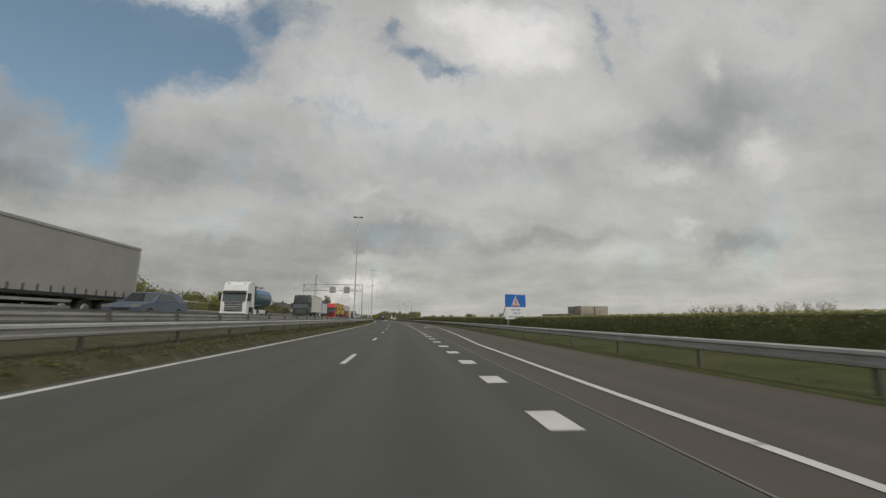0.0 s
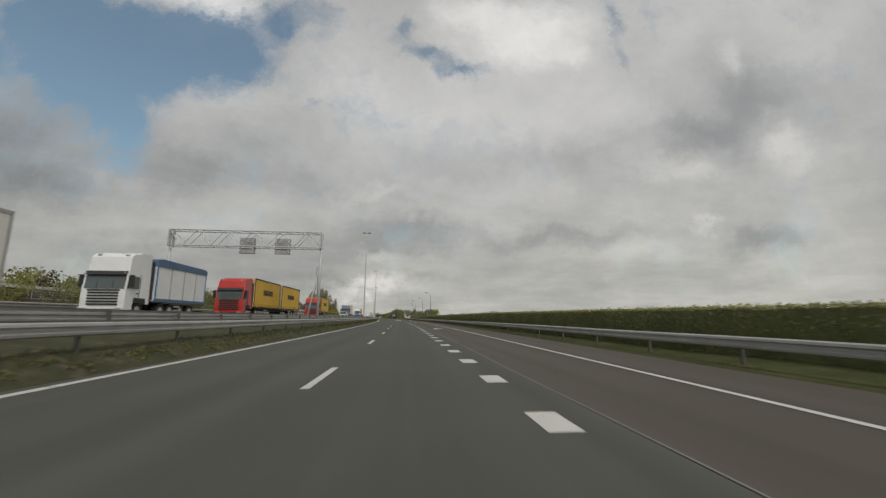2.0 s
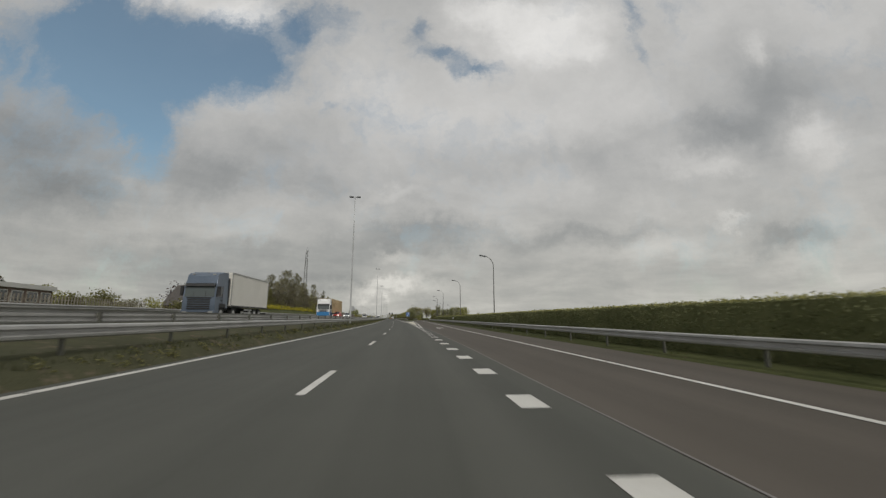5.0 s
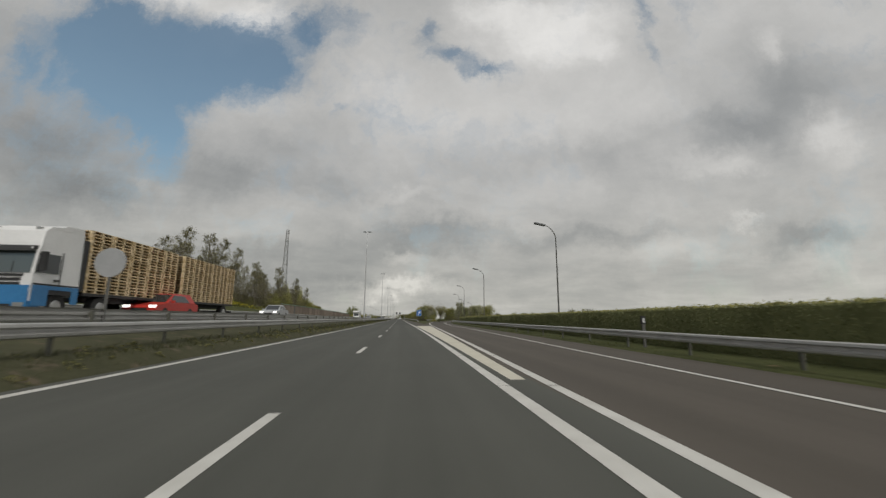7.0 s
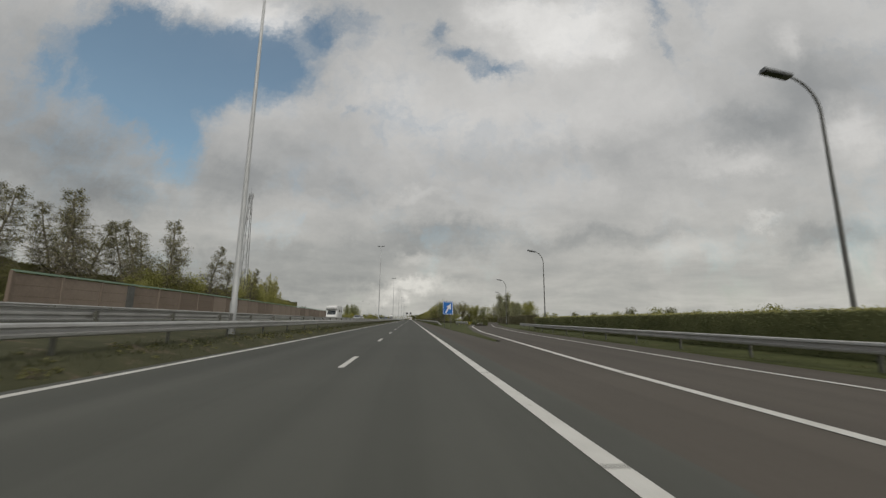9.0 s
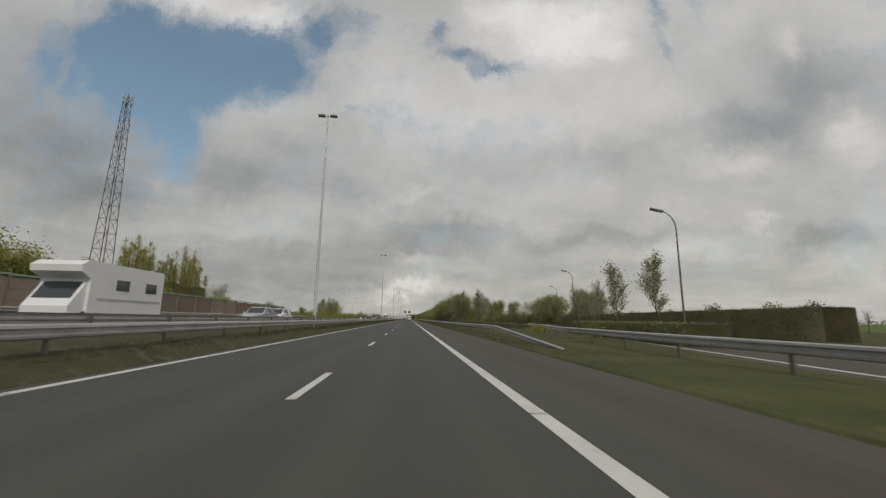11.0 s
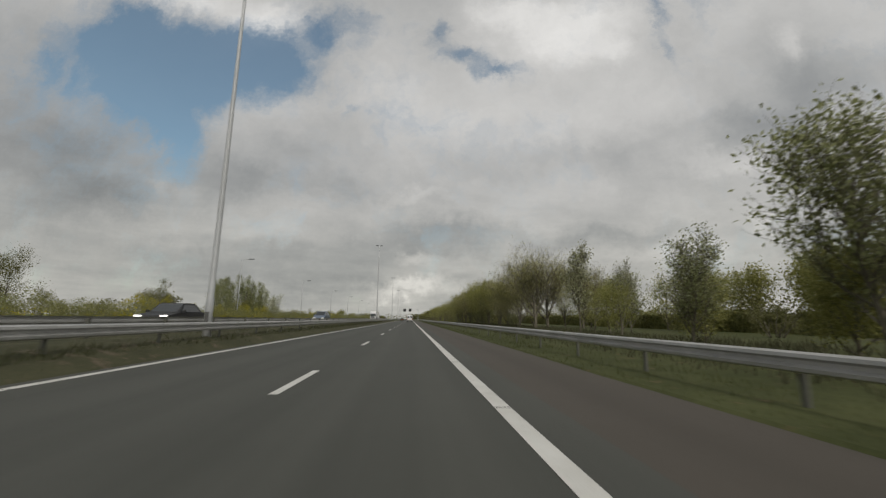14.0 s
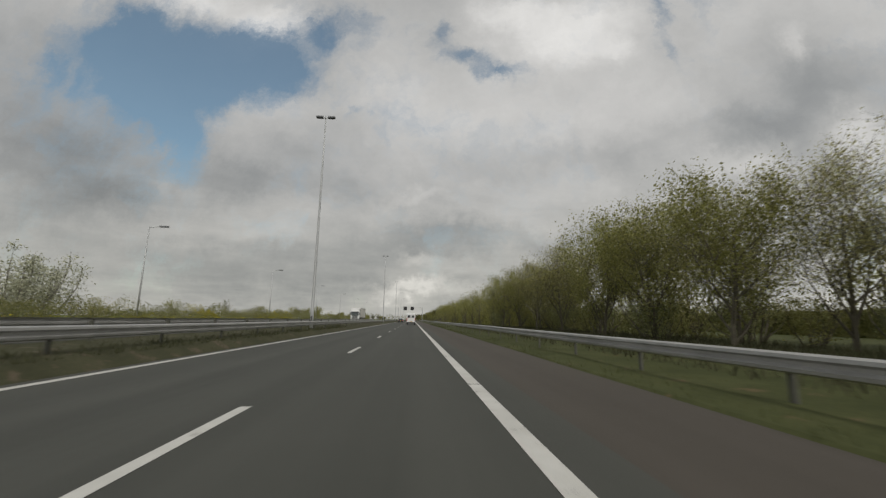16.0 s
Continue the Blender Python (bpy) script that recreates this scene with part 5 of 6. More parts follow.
def scrub(name, label, rows, seed, count, size, material, reach=0.55, foot=0.45):
    """A bank of low tangled bushes: leaves heaped in uneven lobes along strips (s0, s1, u0, u1, height)."""
    rng = np.random.default_rng(seed)
    pts = []
    for s0, s1, u0, u1, h in rows:
        n = int(count * (s1 - s0))
        for s, f, g1 in zip(rng.uniform(s0, s1, n), rng.uniform(0, 1, n), rng.uniform(0, 1, n)):
            lobe = 0.62 + 0.75 * noise.noise(Vector((s * 0.33, f * 2.1, seed))) + 0.3 * noise.noise(Vector((s * 1.1, f * 5, seed + 3)))
            top = h * max(0.18, lobe) * (0.55 + 0.9 * f * (1 - f) + 0.25 * (1 - f))
            pts.append(tuple(at(s, u0 + (u1 - u0) * f, (foot if reach < 0.9 else 0.1) + top * (1 - reach * g1 ** (2 if reach < 0.9 else 1)))))
    return tagged(raw(name, *leaf_cards(pts, size, rng), material), label, "scrub", kind="stuff")


scrub("scrub_bank", "bank of tangled green scrub beyond the opposite carriageway", [(444, 600, -31.5, -25.6, 2.9)], 81, 480, 0.14, LEAF_SCRUB)
scrub("blossom_scrub", "heaps of yellow blossom among the scrub", [(446, 452, -31, -27.5, 3.0), (470, 474, -30, -27, 2.6), (494, 507, -31.5, -28.0, 3.3), (512, 515, -30, -27.4, 2.9), (524, 536, -31.5, -28.2, 3.3), (566, 571, -29, -26, 2.4), (590, 606, -30, -26.5, 2.6)], 87, 420, 0.13, LEAF_YELLOW, 0.4)
scrub("scrub_bank", "far bank of green scrub beyond the opposite carriageway", [(600, 760, -32, -25.6, 3.4)], 82, 60, 0.3, LEAF_SCRUB)
scrub("blossom_bank", "bank of yellow blossom in front of the trees", [(252, 301, -32.5, -28.6, 1.3)], 84, 260, 0.16, LEAF_YELLOW, 0.55, 3.1)
scrub("bank_weeds", "fresh green weeds on the bank before the noise barrier", [(292, 319, -33.0, -28.0, 1.5)], 92, 420, 0.15, LEAF_FRESH, 0.6, 2.2)
scrub("blossom_patches", "scattered yellow blossom among the weeds of the bank", [(301, 305, -31, -28.4, 1.6), (307, 310, -30.5, -28.4, 1.5), (313, 316, -31, -28.6, 1.4)], 93, 110, 0.14, LEAF_YELLOW, 0.35, 2.4)
uneven = lambda h, k: (lambda s: h + 0.9 * noise.noise(Vector((s * 0.11, k, 0))) + 0.5 * noise.noise(Vector((s * 0.4, k, 5))))
hedge(444, 640, 48.5, 5.0, uneven(2.6, 1.0), 66, 200, "tangled olive wood edge behind the meadow", LEAF_SCRUB, 0.36)
scrub("wood_edge", "loose leafy tops of the wood edge", [(444, 640, 45.5, 51, 6.2)], 85, 80, 0.36, LEAF_DARK, 0.6)
thicket = hedge(280, 436, -42.5, 4.0, uneven(6.6, 7.0), 67, 170, "dark thicket under the trees behind the barrier", LEAF_DARK, 0.36)
scrub("undergrowth", "tangled undergrowth at the foot of the tree belt", [(538, 760, 19, 26, 3.8)], 86, 80, 0.36, LEAF_SCRUB, 0.97)
scrub("belt_thicket", "solid olive mass of branches inside the tree belt", [(558, 600, 18.5, 22.5, 6.6)], 88, 220, 0.30, LEAF, 0.95)
scrub("belt_thicket", "far olive mass of branches inside the tree belt", [(600, 790, 17.5, 22.5, 8.0)], 89, 90, 0.5, LEAF, 0.95)
scrub("scrub_edge", "yellow-green weeds in flower along the scrub", [(398, 446, -25.0, -23.8, 0.8), (446, 600, -25.8, -23.6, 1.0)], 83, 40, 0.13, LEAF_YELLOW)


def tufts(name, label, rows, count, seed, size, material):
    """Grass blades scattered over strips: (s0, s1, u0, u1, z)."""
    rng = np.random.default_rng(seed)
    verts, faces = [], []
    total = sum((r[1] - r[0]) for r in rows)
    for s0, s1, u0, u1, z in rows:
        for _ in range(int(count * (s1 - s0) / total)):
            s, f = rng.uniform(s0, s1), rng.uniform(0, 1)
            lo, hi = (u0(s), u1(s)) if callable(u0) else (u0, u1)
            p = at(s, lo + (hi - lo) * f, z(f) if callable(z) else z)
            h = size * rng.uniform(0.4, 1.4) * (0.6 + 0.9 * abs(noise.noise(Vector((s * 0.4, f * 2, seed)))))
            a = rng.uniform(0, 6.283)
            w = Vector((math.cos(a), math.sin(a), 0)) * h * 0.07
            lean = Vector((rng.normal(0, 0.3), rng.normal(0, 0.3), 1)) * h
            k = len(verts)
            verts += [p - w, p + w, p + lean]
            faces.append((k, k + 1, k + 2))
    return tagged(raw(name, verts, faces, material), label, "grass", kind="stuff")


tufts("median_grass", "rough dry grass and weeds on the median", [(-10, 560, -7.6, -6.55, lambda f: 0.40 - 0.38 * f ** 1.3), (-10, 560, -9.6, -7.5, 0.46)], 72000, 71, 0.12, BLADES_DRY)
def weeds(name, label, s0, s1, count, seed, material):
    """Low leafy weeds in rosettes on the slope of the median."""
    rng = np.random.default_rng(seed)
    pts = []
    for _ in range(count):
        s, f, r = rng.uniform(s0, s1), rng.uniform(0.05, 0.9), rng.uniform(0.08, 0.24)
        for _ in range(int(90 * r) + 6):
            a, d = rng.uniform(0, 6.283), r * rng.uniform(0, 1) ** 0.7
            ff = f + d * math.cos(a) / 1.05
            pts.append(tuple(at(s + d * math.sin(a) * 1.4, -7.6 + 1.05 * ff, 0.42 - 0.38 * max(ff, 0) ** 1.3 + 0.04 + (r - d) * rng.uniform(0.1, 0.8))))
    return tagged(raw(name, *leaf_cards(pts, 0.085, rng, flatten=0.5), material), label, "weeds", kind="stuff")


weeds("median_weeds", "low leafy weeds on the slope of the median", -8, 330, 900, 91, LEAF_DARK)
tufts("verge_grass", "grass on the verge of the exit lane", [(-10, 345, lambda s: right_edge(s) - 0.16, lambda s: right_edge(s) + 1.6, 0.02)], 36000, 72, 0.11, BLADES)
tufts("late_grass", "grass on the verge under the guard rail", [(366, 620, lambda s: 4.86, lambda s: 7.6, 0.02)], 44000, 73, 0.12, BLADES)
tufts("meadow_grass", "tall dry grass and weeds of the meadow behind the guard rail", [(404, 580, lambda s: 7.6, lambda s: 21.0, 0.08)], 34000, 75, 0.42, BLADES_DRY)
tufts("rail_grass", "rough grass grown up under the median guard rail", [(-10, 560, -7.62, -6.95, lambda f: 0.40 - 0.14 * f)], 52000, 76, 0.19, BLADES_RAIL)
tufts("far_verge_grass", "rough grass beyond the opposite carriageway", [(10, 250, lambda s: -28.0, lambda s: -22.4, 1.3), (250, 330, lambda s: -27.0, lambda s: -22.4, 1.4), (252, 318, lambda s: -31.0, lambda s: -27.0, 2.9), (330, 380, lambda s: -27.0, lambda s: -22.4, 1.0), (380, 520, lambda s: -30.0, lambda s: -22.4, 0.7)], 22000, 74, 0.4, BLADES)


# -- vehicles: each stands with its nose at y = 0 and looks along -y --
def wheel(thing, x, y, r=0.5, w=0.3, side=1):
    bm = bmesh.new()
    bmesh.ops.create_cone(bm, cap_ends=True, segments=24, radius1=r, radius2=r, depth=w, matrix=Matrix.Translation((x, y, r)) @ Matrix.Rotation(radians(90), 4, "Y"))
    hub = part("wheel", bm, RUBBER, thing, bevel=0.04)
    bm = bmesh.new()
    bmesh.ops.create_cone(bm, cap_ends=True, segments=18, radius1=r * 0.56, radius2=r * 0.42, depth=0.06, matrix=Matrix.Translation((x + side * (w / 2 + 0.01), y, r)) @ Matrix.Rotation(radians(90) * side, 4, "Y"))
    part("rim", bm, RIM, hub)


def cab(thing, paint, lower=None, high=3.75, grille=BLACK):
    """A tall flat-nosed lorry cab with windscreen, grille, bumper, mirrors and roof deflector."""
    out = [(0.06, 0.45), (0.0, 1.1), (0.02, 1.72), (0.14, 2.68), (0.2, 3.0), (0.34, high - 0.28), (0.62, high - 0.06), (1.1, high), (2.15, high), (2.25, high - 0.1), (2.25, 0.9), (1.9, 0.9), (1.85, 1.15), (0.75, 1.15), (0.7, 0.45)]
    body = part("cab", prism(out, -1.24, 1.24, lambda y, z: 1.0 if z < 2.8 else 0.94), paint, thing, bevel=0.05)
    glass = prism([(-0.005, 1.76), (0.118, 2.62), (0.20, 2.62), (0.10, 1.76)], -1.12, 1.12)
    part("windscreen", glass, WINDSCREEN, body, "grey-green windscreen")
    part("sun_visor", prism([(-0.10, 2.60), (0.14, 2.70), (0.2, 2.86), (0.0, 2.80)], -1.14, 1.14), BLACK, body, bevel=0.02)
    for k in range(5):
        part("grille_bar", boxed((-0.85, 0.85, -0.04, 0.06, 0.78 + k * 0.17, 0.88 + k * 0.17)), grille, body, bevel=0.015)
    part("badge_strip", boxed((-0.9, 0.9, -0.035, 0.05, 1.63, 1.72)), BLACK, body)
    part("lower_grille", boxed((-0.72, 0.72, -0.095, -0.04, 0.36, 0.56)), BLACK, thing, bevel=0.015)
    part("bumper", prism([(-0.06, 0.3), (-0.08, 0.66), (0.1, 0.7), (0.5, 0.66), (0.5, 0.3)], -1.25, 1.25), lower or paint, thing, bevel=0.04)
    for side in (-1, 1):
        part("headlight", boxed((side * 0.98 - 0.18, side * 0.98 + 0.18, -0.10, 0.05, 0.42, 0.62)), RIM, thing, "clear headlight", bevel=0.03)
        arm = part("mirror", boxed((side * 1.42 - 0.11, side * 1.42 + 0.11, 0.10, 0.22, 1.85, 2.6)), BLACK, thing, "black wing mirror", bevel=0.04)
        part("mirror_arm", boxed((min(side * 1.2, side * 1.42), max(side * 1.2, side * 1.42), 0.16, 0.20, 2.5, 2.55)), BLACK, arm)
        x0, x1 = (1.225, 1.252) if side > 0 else (-1.252, -1.225)
        part("side_window", prism([(0.24, 1.80), (0.36, 2.56), (1.12, 2.56), (1.12, 1.80)], x0, x1), GLASS, body, "dark side window")
        part("wheel_arch", prism([(0.72, 0.95), (0.78, 1.25), (1.82, 1.25), (1.88, 0.95)], x0, x1 + 0.02 * side if side > 0 else x1), BLACK, body)
        part("door_seam", boxed((min(x0, x1), max(x0, x1), 1.22, 1.24, 1.2, 2.7)), BLACK, body)
        part("air_duct", boxed((side * 1.15 - 0.08, side * 1.15 + 0.08, 2.26, 2.5, 1.2, high - 0.3)), BLACK, body)
        part("step", boxed((min(side * 1.0, side * 1.23), max(side * 1.0, side * 1.23), 0.12, 0.6, 0.34, 0.44)), BLACK, thing)
        wheel(thing, side * 1.03, 1.3, side=side)
        part("door_grip", boxed((min(side * 1.24, side * 1.27), max(side * 1.24, side * 1.27), 0.95, 1.15, 1.5, 1.56)), BLACK, body)
        part("pillar_trim", prism([(0.12, 1.78), (0.23, 2.58), (0.29, 2.58), (0.2, 1.78)], x0 - 0.004, x1 + 0.004), BLACK, body)
        part("wiper", prism([(-0.02, 1.77), (-0.005, 1.8), (0.055, 2.2), (0.045, 2.2)], side * 0.45 - 0.015, side * 0.45 + 0.015), BLACK, body)
        part("marker_lamp", boxed((side * 0.8 - 0.1, side * 0.8 + 0.1, 0.42, 0.56, high - 0.2, high - 0.1)), RIM, body, bevel=0.02)
        part("visor_bracket", boxed((side * 1.1 - 0.02, side * 1.1 + 0.02, -0.06, 0.16, 2.66, 2.76)), paint, body)
        part("roof_fairing", prism([(0.8, high - 0.12), (1.3, high + 0.1), (2.2, high + 0.14), (2.2, high - 0.12)], side * 0.62 - 0.55, side * 0.62 + 0.55), paint, body, bevel=0.05)
    return body


def chassis(thing, y0, y1, axles):
    for x in (-0.42, 0.34):
        part("chassis_rail", boxed((x, x + 0.09, y0, y1, 0.75, 1.0)), BLACK, thing)
    for y in axles:
        for side in (-1, 1):
            wheel(thing, side * 1.0, y, side=side, w=0.36)
    part("underrun_bar", boxed((-1.2, 1.2, y1 - 0.12, y1, 0.45, 0.6)), BLACK, thing)


def box_trailer(thing, y0, y1, paint, z0=1.12, top=4.0, ribs=True, edging=GALVANISED, logo=None, cover=None):
    body = part("trailer_body", boxed((-1.27, 1.27, y0, y1, z0, top)), paint, thing, bevel=0.03)
    for y in (y0 - 0.01, y1 - 0.11):
        part("end_wall", boxed((-1.2, 1.2, y, y + 0.125, z0 + 0.1, top - 0.12)), GREY_SHEET if paint == YELLOW else paint, body)
        for side in (-1, 1):
            part("corner_post", boxed((side * 1.275 - 0.02, side * 1.275 + 0.02, y, y + 0.12, z0, top + 0.01)), edging, body)
    for side in (-1, 1):
        part("top_rail", boxed((side * 1.28 - 0.02, side * 1.28 + 0.02, y0, y1, top - 0.1, top + 0.02)), edging, body)
        part("side_raft", boxed((side * 1.26 - 0.03, side * 1.26 + 0.03, y0, y1, z0 - 0.08, z0 + 0.06)), BLACK, body)
        if cover:
            part("tarpaulin", prism([(y0 - 0.02, top - 0.34), (y1 + 0.02, top - 0.30), (y1 + 0.02, top + 0.04), (y1 - 0.5, top + 0.14), (y0 + 0.4, top + 0.2), (y0 - 0.02, top + 0.1)], side * 0.66 - 0.66, side * 0.66 + 0.66), cover, body, "blue tarpaulin roof", bevel=0.04)
            part("bottom_rail", boxed((side * 1.285 - 0.015, side * 1.285 + 0.015, y0, y1, z0 - 0.02, z0 + 0.2)), cover, body)
            for f in (0.25, 0.5, 0.75):
                part("stake", boxed((side * 1.285 - 0.012, side * 1.285 + 0.012, y0 + f * (y1 - y0), y0 + f * (y1 - y0) + 0.06, z0 + 0.2, top - 0.3)), GREY_SHEET, body)
        if ribs:
            n = int((y1 - y0) / 0.62)
            for k in range(n):
                y = y0 + (k + 0.5) * (y1 - y0) / n
                part("strap", boxed((side * 1.285 - 0.012, side * 1.285 + 0.012, y, y + 0.05, z0 + 0.02, z0 + 0.34)), BLACK, body)
        if logo:
            mid = (y0 + y1) / 2
            for k in range(8):
                y = mid - 1.52 + 0.39 * k
                part("lettering_bar", prism([(y, 2.42), (y + 0.25, 2.42), (y + 0.16, 2.98), (y - 0.09, 2.98)], side * 1.284 - 0.012, side * 1.284 + 0.012), logo, body)
    for side in (-1, 1):
        part("side_guard", boxed((side * 1.22 - 0.02, side * 1.22 + 0.02, y0 + 3.2, y1 - 4.2, 0.5, 0.62)), RIM, thing)
        part("side_guard", boxed((side * 1.22 - 0.02, side * 1.22 + 0.02, y0 + 3.2, y1 - 4.2, 0.78, 0.9)), RIM, thing)
    return body


def semi(s, u, paint, sheet, length, label, lower=None, grille=BLACK, ribs=True, logo=None, high=3.75, top=4.0, split=None, edging=GALVANISED, cover=None):
    thing = empty("truck", along(s, u, lift(s)))
    cab(thing, paint, lower, high, grille)
    chassis(thing, 2.0, length, [3.7] + [length - 4.6 + 1.31 * k for k in range(3)])
    if split:
        box_trailer(thing, 2.75, split - 0.4, sheet, ribs=ribs, logo=logo, top=top, edging=edging)
        box_trailer(thing, split + 0.5, length, sheet, ribs=ribs, logo=logo, top=top, edging=edging)
    else:
        box_trailer(thing, 2.75, length, sheet, ribs=ribs, logo=logo, top=top, edging=edging, cover=cover)
    return tagged(thing, label, "truck")


LANE_FAR, LANE_NEAR = -16.4, -13.2
semi(7.8, LANE_FAR, GREY_BLUE, GREY_SHEET, 16.2, "lorry with a plain grey curtain-sided trailer")
semi(68.0, LANE_FAR + 0.3, DARK_GREEN, CREAM, 12.0, "lorry with a black-green cab and off-white box trailer", ribs=False, high=3.9, grille=POST_STEEL)
semi(89.6, LANE_FAR - 1.5, WHITE, WHITE, 9.4, "white lorry with a white trailer under a blue tarpaulin", ribs=False, top=3.8, edging=BLUE, cover=BLUE_DULL, high=4.0)
semi(103.4, LANE_FAR, RED, YELLOW, 20.4, "red lorry with a yellow body pulling a yellow curtain-sided trailer", logo=BLACK, edging=BLACK, split=11.5)
semi(142.4, LANE_FAR - 0.6, RED, YELLOW, 11.6, "red lorry with a yellow curtain-sided trailer", logo=BLACK, edging=BLACK)
semi(632, LANE_FAR, WHITE, CREAM, 15.0, "white lorry with an off-white trailer far off", ribs=False)
semi(194, LANE_FAR, GREY_BLUE, CREAM, 12.0, "grey-blue lorry with an off-white box trailer", ribs=False)


def tanker(s, u, rear=11.8):
    thing = empty("tanker_truck", along(s, u, lift(s)))
    cab(thing, WHITE)
    chassis(thing, 2.0, rear + 0.2, [3.7, rear - 3.8, rear - 2.5, rear - 1.2])
    n, ring = 20, []
    bm = bmesh.new()
    rows = [(2.9, 0.5), (3.05, 0.92), (3.3, 1.0), (rear - 0.45, 1.0), (rear - 0.15, 0.92), (rear, 0.5)]
    for y, k in rows:
        ring.append([bm.verts.new((1.24 * k * math.cos(2 * math.pi * j / n), y, 2.35 + 1.2 * k * math.sin(2 * math.pi * j / n))) for j in range(n)])
    for a, b in zip(ring, ring[1:]):
        for j in range(n):
            bm.faces.new((a[j], a[(j + 1) % n], b[(j + 1) % n], b[j]))
    bm.faces.new(ring[0])
    bm.faces.new(ring[-1][::-1])
    tank = part("tank", bm, TEAL, thing, "dark glossy tank", smooth=True)
    for k, (mat, lo, hi) in enumerate(((BLUE, 0.16, 0.34), (SILVER, 0.37, 0.50), (WHITE, 0.58, 0.72))):
        verts, faces = [], []
        for side in (0, 1):
            base = len(verts)
            for y in np.linspace(3.4, rear - 0.6, 14):
                for f in (lo, hi):
                    a = math.pi * f * 0.62 + 0.05
                    a = a if side == 0 else math.pi - a
                    verts.append((1.252 * math.cos(a), y, 2.35 + 1.212 * math.sin(a)))
            faces += [(base + 2 * i, base + 2 * i + 1, base + 2 * i + 3, base + 2 * i + 2) for i in range(13)]
        raw("tank_stripe", verts, faces, mat, tank)
    part("walkway", boxed((-0.3, 0.3, 3.6, rear - 0.7, 3.56, 3.64)), GALVANISED, tank)
    for y in (3.8, 5.4, 7.0):
        part("hatch", boxed((-0.28, 0.28, y, y + 0.5, 3.62, 3.76)), GALVANISED, tank, bevel=0.03)
    for side in (-1, 1):
        part("hose_box", boxed((side * 1.0 - 0.22, side * 1.0 + 0.22, 4.2, 6.0, 0.62, 1.02)), WHITE, thing, bevel=0.03)
        part("fuel_tank", boxed((side * 1.0 - 0.22, side * 1.0 + 0.22, 2.35, 3.1, 0.5, 1.0)), WHITE, thing, bevel=0.06)
    return tagged(thing, "white lorry with a glossy dark striped tank trailer", "truck")


tanker(42.2, LANE_FAR - 0.4, 8.4)


def pallet_truck(s, u):
    """A lorry and trailer loaded with stacked empty pallets."""
    thing = empty("pallet_truck", along(s, u, lift(s)))
    cab(thing, WHITE, BLUE)
    for side in (-1, 1):
        for y0, y1, z0, z1 in ((0.05, 0.74, 0.5, 1.3), (1.86, 2.2, 0.6, 1.3), (0.74, 1.86, 1.14, 1.3)):
            part("door_panel", boxed((side * 1.275 - 0.012, side * 1.275 + 0.012, y0, y1, z0, z1)), BLUE, thing, "blue lower panel")
        part("trim_line", boxed((side * 1.272 - 0.012, side * 1.272 + 0.012, 0.05, 2.2, 1.31, 1.37)), BLACK, thing)
        part("door_handle", boxed((side * 1.27 - 0.02, side * 1.27 + 0.02, 0.98, 1.14, 1.5, 1.56)), BLACK, thing)
    part("nose_panel", boxed((-1.2, 1.2, -0.05, 0.02, 0.66, 1.28)), BLUE, thing, "blue nose panel")
    chassis(thing, 2.0, 9.4, [3.7, 7.6])
    chassis(thing, 10.6, 18.0, [12.2, 16.6])
    part("drawbar", boxed((-0.1, 0.1, 9.2, 10.8, 0.7, 0.85)), BLACK, thing)
    for y0, y1 in ((2.55, 9.6), (10.3, 18.0)):
        part("load_bed", boxed((-1.25, 1.25, y0, y1, 1.0, 1.14)), BLACK, thing)
        verts, faces = [], []

        def slab(x0, x1, a0, a1, z0, z1):
            k = len(verts)
            verts.extend([(x0, a0, z0), (x1, a0, z0), (x1, a1, z0), (x0, a1, z0), (x0, a0, z1), (x1, a0, z1), (x1, a1, z1), (x0, a1, z1)])
            faces.extend([tuple(k + j for j in f) for f in ((3, 2, 1, 0), (4, 5, 6, 7), (0, 1, 5, 4), (1, 2, 6, 5), (2, 3, 7, 6), (3, 0, 4, 7))])

        columns = max(1, int((y1 - y0) / 1.2))
        wide = (y1 - y0) / columns
        for c in range(columns):
            a = y0 + c * wide + 0.03
            b = a + wide - 0.06
            z, j = 1.14, 0
            while z < 3.95:
                jig = 0.02 * math.sin(c * 3.1 + j * 1.7)
                slab(-1.22 + jig, 1.22 + jig, a, b, z + 0.115, z + 0.145)
                for f in (0.0, 0.42, 0.86):
                    for side in (-1.22, -0.05, 1.08):
                        slab(side + jig, side + 0.14 + jig, a + f * wide, a + f * wide + 0.14, z + 0.022, z + 0.115)
                for side in (-1.22, -0.05, 1.08):
                    slab(side + jig, side + 0.14 + jig, a, b, z, z + 0.022)
                z, j = z + 0.15, j + 1
        load = raw("pallet_load", verts, faces, WOOD, thing, "stacked raw wooden pallets")
        load["kind"] = "stuff"
    return tagged(thing, "white and blue lorry loaded with wooden pallets", "truck")


pallet_truck(241.4, LANE_FAR + 0.9)


